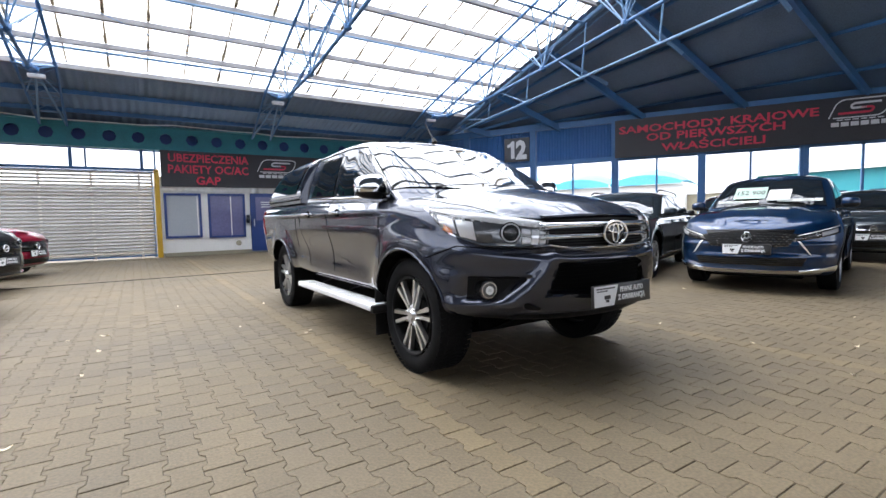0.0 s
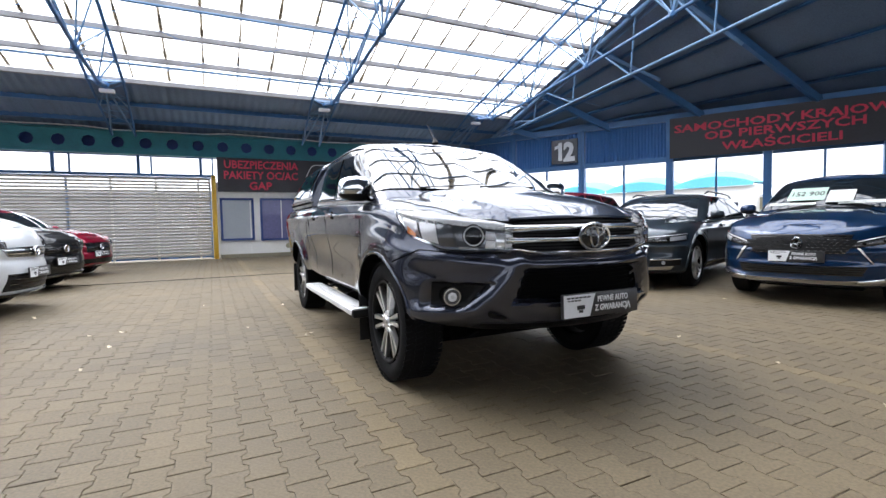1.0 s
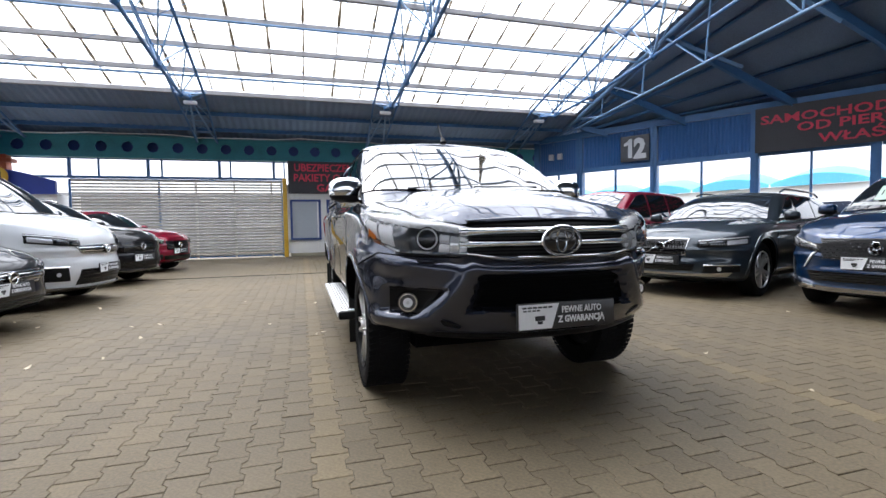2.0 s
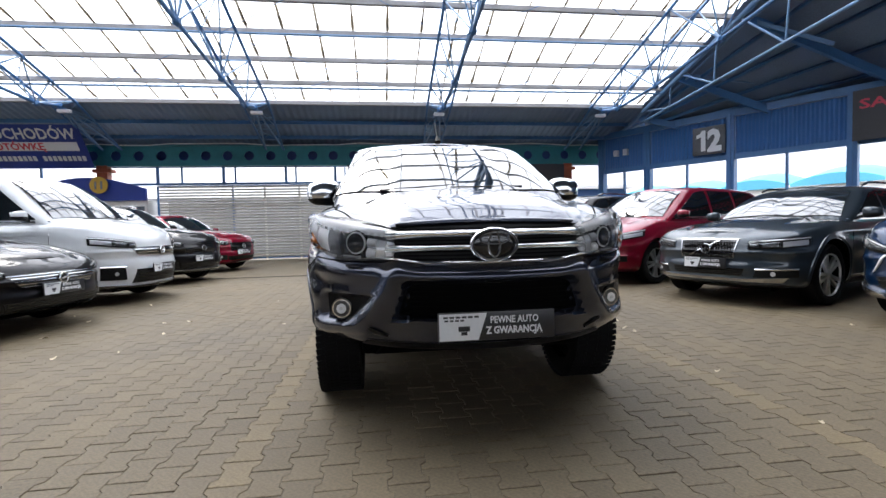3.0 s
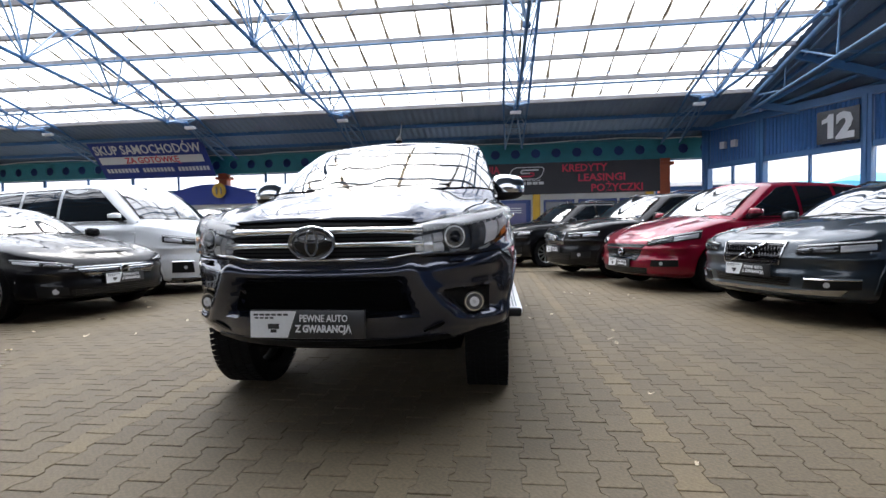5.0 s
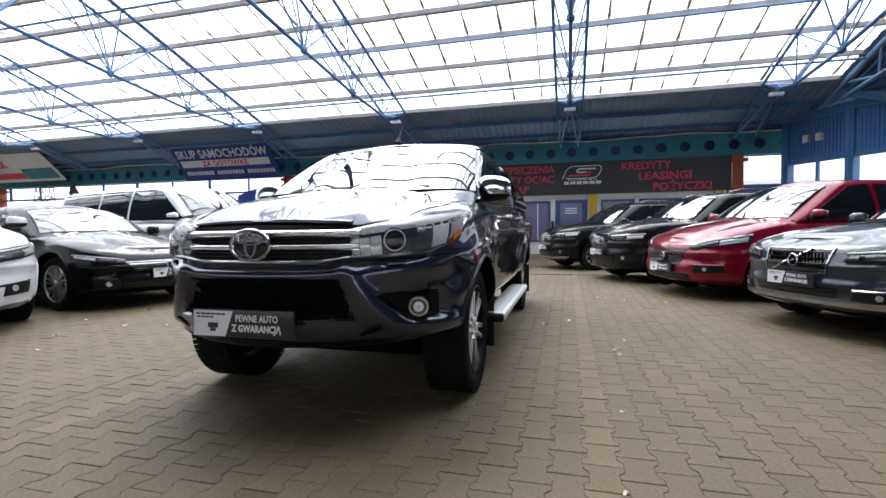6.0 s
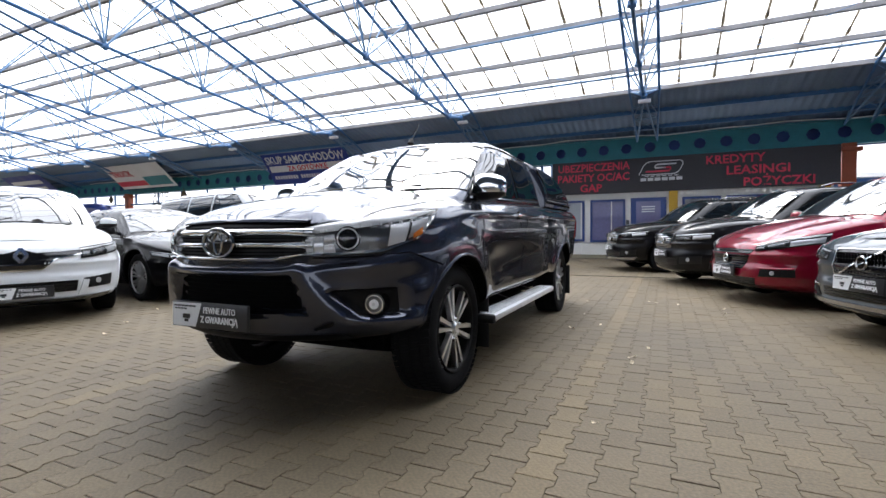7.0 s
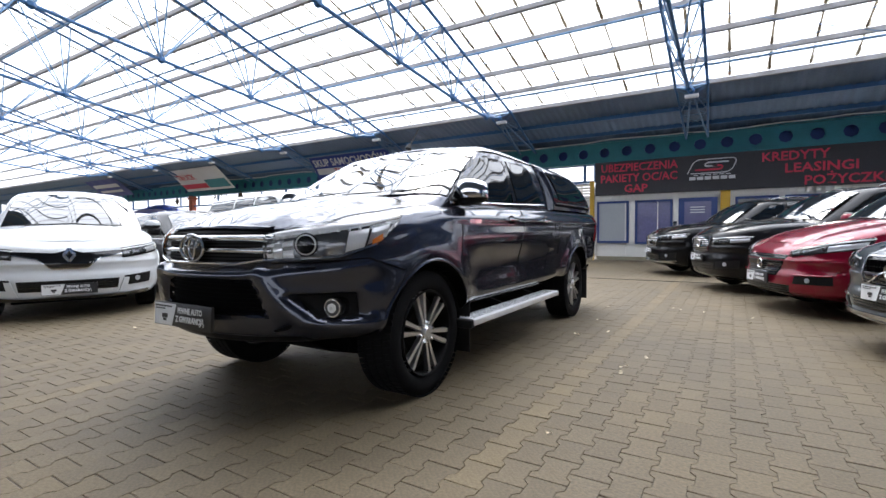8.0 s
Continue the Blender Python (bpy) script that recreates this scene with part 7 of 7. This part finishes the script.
road_car("dark_saloon", "dark grey saloon parked by the tall windows", "car", (10.2, 1.6), -72, M_slate_paint, 4.3, 0.9, 1.47, 2.65, 0.9, 0.325, (0.84, 0.98), 1.2, 0.96, 1.95, 3.5, 1.0, "ten", 0.215, False,
    grille=(0.35, 0.4, 0.6, 0.72), lamp=(0.45, 0.66, 0.75, 0.82, 0.5, 0.7, 0.79), lower=(0.45, 0.5, 0.3, 0.42), plate=0.5, bars=5, chrome_grille=True)
road_car("black_hatchback", "black hatchback parked by the tall windows", "car", (9.0, 3.75), -70, M_black_paint, 3.95, 0.88, 1.47, 2.55, 0.82, 0.315, (0.84, 0.98), 1.1, 0.96, 1.75, 3.3, 1.0, "ten", 0.205, False,
    grille=(0.35, 0.4, 0.58, 0.7), lamp=(0.45, 0.66, 0.75, 0.8, 0.5, 0.7, 0.79), lower=(0.45, 0.5, 0.3, 0.42), plate=0.48, bars=5)
road_car("black_fastback", "black fastback saloon with a wide chrome-barred grille", "car", (-4.78, 3.62), 81, M_black_paint, 4.86, 0.935, 1.44, 2.84, 0.93, 0.35, (0.74, 0.96), 1.3, 0.965, 2.15, 3.7, 1.02, "multi", 0.24, False,
    grille=(0.42, 0.56, 0.49, 0.63), lamp=(0.57, 0.6, 0.66, 0.86, 0.62, 0.67, 0.73), lower=(0.55, 0.58, 0.26, 0.36), plate=0.46, bars=5, bar_mat=M_bar, tail_y=4.6, silver_lip=0.22)
road_car("white_van", "white passenger van with a steep nose", "van", (-4.72, 5.86), 82, M_white_paint, 5.3, 0.95, 1.9, 3.275, 0.88, 0.34, (1.02, 1.18), 0.82, 1.2, 1.6, 5.06, 1.2, "ten", 0.21, True,
    grille=(0.42, 0.5, 0.72, 0.8), lamp=(0.48, 0.8, 0.9, 0.86, 0.5, 0.86, 0.98), lower=(0.5, 0.46, 0.3, 0.5), plate=0.5, bars=2, nose_round=2.1, chrome_grille=True, fog=False, corner=(0.6, 0.8, 0.36, 0.54), silver_lip=0.27)
road_car("black_crossover", "black crossover with slim headlights beside the white van", "car", (-4.92, 8.45), 69, M_black_paint, 4.5, 0.925, 1.62, 2.7, 0.9, 0.35, (0.93, 1.06), 1.2, 1.05, 1.95, 3.9, 1.05, "ten", 0.225, True,
    grille=(0.4, 0.45, 0.6, 0.8), lamp=(0.5, 0.74, 0.82, 0.84, 0.6, 0.78, 0.87), lower=(0.5, 0.52, 0.32, 0.42), plate=0.5, bars=6, roof_rails=True, silver_lip=0.28)
road_car("red_hatchback", "dark red hatchback in front of the slatted gate", "car", (-4.88, 11.15), 69, M_red_paint, 4.3, 0.9, 1.5, 2.62, 0.88, 0.33, (0.88, 1.0), 1.15, 0.99, 1.85, 3.6, 1.0, "ten", 0.215, False,
    grille=(0.4, 0.42, 0.54, 0.74), lamp=(0.48, 0.68, 0.78, 0.82, 0.55, 0.72, 0.82), lower=(0.45, 0.5, 0.3, 0.4), plate=0.5, bars=6)
road_car("white_people_carrier", "white people carrier with a black grille band and diamond badge", "car", (-4.98, 1.36), 68, M_white_paint, 4.4, 0.93, 1.65, 2.73, 0.9, 0.35, (0.88, 1.06), 1.05, 1.06, 1.85, 3.8, 1.05, "ten", 0.235, True,
    grille=(0.34, 0.52, 0.6, 0.8), lamp=(0.54, 0.7, 0.82, 0.84, 0.62, 0.78, 0.89), lower=(0.46, 0.48, 0.34, 0.46), plate=0.36, silver_lip=0.27, chevron=True)
road_car("white_hatchback", "white hatchback standing in the row behind", "car", (-12.2, 4.6), 69, M_white_paint, 4.3, 0.9, 1.5, 2.62, 0.88, 0.33, (0.88, 1.0), 1.15, 0.99, 1.85, 3.6, 1.0, "ten", 0.215, False,
    grille=(0.4, 0.42, 0.54, 0.74), lamp=(0.48, 0.68, 0.78, 0.82, 0.55, 0.72, 0.82), lower=(0.45, 0.5, 0.3, 0.4), plate=0.5, bars=6)

# ---- papers over the blue car's windscreen, placed and sized to fit the camera's view ----
def screen_paper(car, x, z, w, h, mat, name, y=1.28, text=""):
    p = car.spot((x, y, z), (0, 0.75, -0.66))
    m = pose(x, p.y - 0.03, p.z + 0.048, -58, 0, 0)
    bm = bmesh.new(); box(bm, (0, 0, 0), (w, 0.003, h)); bmesh.ops.transform(bm, matrix=m, verts=bm.verts)
    ob = part(name, bm, mat, car.top, "paper sheet laid over the windscreen, sized to fit the camera's view")
    if text:
        lettering("numerals", text, h * 0.5, M_plate, ob, m @ pose(0, -0.004, -h * 0.16), 0.001, 'CENTER', 0.002, w * 0.86)
    else:
        bm = bmesh.new()
        for k in range(4):
            box(bm, (0, -0.003, h * (0.3 - 0.2 * k)), (w * 0.7, 0.001, h * 0.06))
        bmesh.ops.transform(bm, matrix=m, verts=bm.verts)
        part("text_bars", bm, M_grey, ob)


g = blue_car.panel("grille_field", [(-0.42, 0, 0.6), (0, 0, 0.575), (0.42, 0, 0.6)], [(-0.52, 0, 0.74), (0, 0, 0.8), (0.52, 0, 0.74)], (0, 1, 0), M_pocket, off=0.016, nu=24, nv=6, label="dark grille with rows of small bright studs")
for j in range(6):
    for i in range(17):
        if abs(i - 8) < 2 and j > 1:
            continue
        x = -0.44 + 0.88 * (i + 0.5 * (j % 2)) / 16.5
        z = 0.605 + 0.026 * j - 0.02 * (1 - abs(x) / 0.45) + 0.06 * (1 - abs(x) / 0.5) * j / 6
        p = blue_car.spot((x, 0, z), (0, 1, 0))
        bm = bmesh.new(); box(bm, (x, p.y - 0.02, z), (0.026, 0.008, 0.006), pose(0, 0, 0)); part("stud", bm, M_bar, g)
p = blue_car.spot((0, 0, 0.72), (0, 1, 0))
bm = bmesh.new()
for a, b in (((-0.02, 0.05), (0.03, 0.04)), ((0.0, 0.05), (-0.02, -0.01)), ((-0.02, -0.01), (0.025, -0.05)), ((0.02, 0.02), (0.035, -0.02)), ((-0.02, -0.01), (-0.035, -0.05))):
    rod(bm, (a[0], p.y - 0.034, 0.72 + a[1]), (b[0], p.y - 0.034, 0.72 + b[1]), 0.009, 6)
part("badge", bm, M_chrome, g, "small chrome figure badge drawn as plain strokes")
for sd in (1, -1):
    blue_car.panel("claw_light", [(sd * 0.5, 0.1, 0.66), (sd * 0.525, 0.12, 0.655)], [(sd * 0.6, 0.2, 0.5), (sd * 0.615, 0.22, 0.49)], (-0.3 * sd, 0.95, 0), M_lamp_white, off=0.014, nu=3, nv=8, bulge=0.003)
    blue_car.panel("lip_end", [(sd * 0.5, 0.1, 0.285), (sd * 0.82, 0.45, 0.3)], [(sd * 0.52, 0.1, 0.31), (sd * 0.84, 0.45, 0.37)], (-0.4 * sd, 0.92, 0), M_bar, off=0.036, nu=10, nv=3, bulge=0.006)
screen_paper(blue_car, -0.2, 1.25, 0.4, 0.32, M_mint, "price_sheet", 1.4, "152 900")
screen_paper(blue_car, -0.32, 1.12, 0.5, 0.06, M_paper, "paper_sheet", 1.2)
screen_paper(blue_car, 0.16, 1.25, 0.27, 0.3, M_paper, "paper_sheet", 1.28)
screen_paper(blue_car, 0.4, 1.13, 0.5, 0.07, M_paper, "paper_sheet", 1.22)

# ---- signs far along the hall ----
t = thing("dealer_sign", "black sign lettering on the far window strip", "sign", pose(-23.5, YB - 0.05, 3.0))
bm = bmesh.new(); box(bm, (0, 0.02, 0.36), (1.8, 0.02, 0.03)); box(bm, (0, 0.02, -0.36), (1.8, 0.02, 0.03)); part("rail", bm, M_print, t)
lettering("letters", "AUTO", 0.4, M_plate, t, pose(0, -0.02, 0.05), 0.004, 'CENTER', 0.006, 1.35)
lettering("letters", "SALON", 0.4, M_plate, t, pose(0, -0.02, -0.35), 0.004, 'CENTER', 0.006, 1.45)
for x in (-28.1,):
    t = thing("diamond_sign", "dark diamond sign on the far window strip", "sign", pose(x, YB - 0.05, 3.1))
    bm = bmesh.new(); box(bm, (0, 0, -0.34), (0.9, 0.012, 0.02)); part("rail", bm, M_print, t)
    bm = bmesh.new(); box(bm, (0, -0.02, 0), (0.36, 0.01, 0.36), pose(0, 0, 0, 0, 45, 0)); part("diamond", bm, M_sign, t)

t = thing("triangle_sign", "dark triangle sign on the far window strip", "sign", pose(-21.6, YB - 0.05, 3.2))
bm = bmesh.new(); box(bm, (0, 0, -0.33), (1.0, 0.012, 0.02)); part("rail", bm, M_print, t)
bm = bmesh.new()
f = bm.faces.new([bm.verts.new(q) for q in ((-0.36, -0.02, -0.25), (0.36, -0.02, -0.25), (0, -0.02, 0.28))])
bmesh.ops.solidify(bm, geom=[f], thickness=0.006)
part("triangle", bm, M_sign, t)

# ---- fallen leaves ----
leaf_meshes = []
rl = random.Random(11)
for k in range(4):
    bm = bmesh.new()
    rows = []
    for i in range(6):
        u = i / 5
        w = 0.011 * math.sin(math.pi * (0.06 + 0.9 * u)) * (1 + 0.25 * math.sin(9 * u + k))
        rows.append([(-w, 0.045 * (u - 0.5), 0.008 + 0.006 * math.sin(5 * u + k)), (0, 0.045 * (u - 0.5), 0.003 + 0.004 * u), (w, 0.045 * (u - 0.5), 0.007 + 0.006 * math.cos(4 * u + k))])
    strip(bm, rows, 0.0008)
    leaf_meshes.append(mesh_of(bm, "fallen_leaf", M_leaf))
for k in range(70):
    x, y = rl.uniform(-4.5, 4.5), rl.uniform(-1.4, 5.5)
    if abs(x) < 1.0 and y > -0.1:
        continue
    ob = tagged(new("fallen_leaf", leaf_meshes[k % 4]), "small dry pale brown leaf on the paving", "leaf", "fallen leaves")
    s = rl.uniform(0.7, 1.5)
    ob.matrix_basis = pose(x, y, 0.001, rl.uniform(-12, 12), rl.uniform(-12, 12), rl.uniform(0, 360)) @ Matrix.Diagonal((s, s * rl.uniform(0.7, 1.2), s, 1))

# ---- double-T paving stones ----
PITCH, LEN = 0.14, 0.2
OUTLINE = [(0.0585, -0.038), (0.0585, 0.038), (0.0815, 0.062), (0.0815, 0.1), (-0.0815, 0.1), (-0.0815, 0.062), (-0.0585, 0.038), (-0.0585, -0.038), (-0.0815, -0.062), (-0.0815, -0.1), (0.0815, -0.1), (0.0815, -0.062)]


def inset(d):
    out = []
    n = len(OUTLINE)
    for i in range(n):
        p, q, r = (Vector(OUTLINE[(i + k) % n]) for k in (-1, 0, 1))
        a, b = (q - p).normalized(), (r - q).normalized()
        na, nb = Vector((-a.y, a.x)), Vector((-b.y, b.x))
        # wider joints across the rows than along the toothed sides
        da, db = (d * (1.4 if abs(n.y) > 0.9 else 0.6) for n in (na, nb))
        det = na.x * nb.y - na.y * nb.x
        if abs(det) < 1e-6:
            out.append(q + na * da)
        else:
            out.append(q + Vector(((da * nb.y - db * na.y) / det, (na.x * db - nb.x * da) / det)))
    return out


RINGS = [(inset(0.001), -0.016), (inset(0.0018), -0.0018), (inset(0.0044), 0.0)]
QUADS = [(j * 12 + i, j * 12 + (i + 1) % 12, (j + 1) * 12 + (i + 1) % 12, (j + 1) * 12 + i) for j in (0, 1) for i in range(12)]
TOPS = [tuple(range(24, 36))]
BASE = np.array([(p.x, p.y, z) for ring, z in RINGS for p in ring])


def stone_mesh(k):
    r = random.Random(k)
    me = bpy.data.meshes.new("paving_stone")
    pts = BASE.copy()
    pts[24:, :2] += np.array([[r.uniform(-0.0012, 0.0012) for _ in range(2)] for _ in range(12)])
    me.from_pydata(pts.tolist(), [], QUADS + TOPS)
    me.materials.append(M_paver1)
    return me


rp = random.Random(2)
stones = [stone_mesh(k) for k in range(6)]
light_stones = []
for k in range(3):
    me = stones[k].copy(); me.materials.clear(); me.materials.append(M_paver_light1); light_stones.append(me)
paving = thing("paving", "brown-grey double-T concrete paving stones, some rows paler", "paving", pose(0, 0, 0), kind="structure")
verts, faces, light_faces = [], [], []
count = 0
i0, i1 = int(-15 / PITCH), int(10.2 / PITCH)
for i in range(i0, i1):
    x = i * PITCH
    pale = abs(x + 1.19) < 0.07 or abs(x - 1.54) < 0.07
    j0, j1 = int(-3.6 / LEN), int(15.4 / LEN)
    for j in range(j0, j1):
        y = (j + 0.5 * (i % 2)) * LEN
        if x > 10.9 - 0.345 * (y - 8.3) - 0.1:
            continue
        dz, tx, ty, tw = max(-0.0012, rp.gauss(0, 0.0008)), rp.gauss(0, 0.005), rp.gauss(0, 0.005), rp.gauss(0, 0.006)
        if abs(x) < 1.86 and -0.55 < y < 1.66 and count < 298:
            ob = new("paving_stone", light_stones[count % 3] if pale else stones[count % 6])
            ob.parent = paving
            ob.location = (x, y, dz)
            ob.rotation_euler = (tx, ty, tw)
            count += 1
            continue
        b = len(verts)
        for px, py, pz in BASE.tolist():
            verts.append((x + px - tw * py, y + py + tw * px, pz + dz + tx * py - ty * px))
        tgt = light_faces if pale else faces
        tgt.extend(tuple(b + v for v in f) for f in QUADS + TOPS)
me = bpy.data.meshes.new("paving_field")
me.from_pydata(verts, [], faces + light_faces)
me.materials.append(M_paver); me.materials.append(M_paver_light)
idx = np.zeros(len(faces) + len(light_faces), dtype=np.int32); idx[len(faces):] = 1
me.polygons.foreach_set("material_index", idx)
me.update()
field = tagged(new("paving_field", me), "field of weathered concrete paving stones", "", "", "stuff")
field.parent = paving
bm = bmesh.new()
bmesh.ops.create_grid(bm, x_segments=2, y_segments=2, size=0.5, matrix=Matrix.Translation((-2.4, 5.9, -0.0042)) @ Matrix.Diagonal((25.4, 19.2, 1, 1)))
part("joint_sand", bm, M_joint, paving)

# slot drain across the yard
bm = bmesh.new(); box(bm, (-3.5, 8.72, -0.006), (23, 0.035, 0.024)); solid("drain_channel", bm, M_liner, "narrow dark slot drain across the paving", "drain", kind="structure")
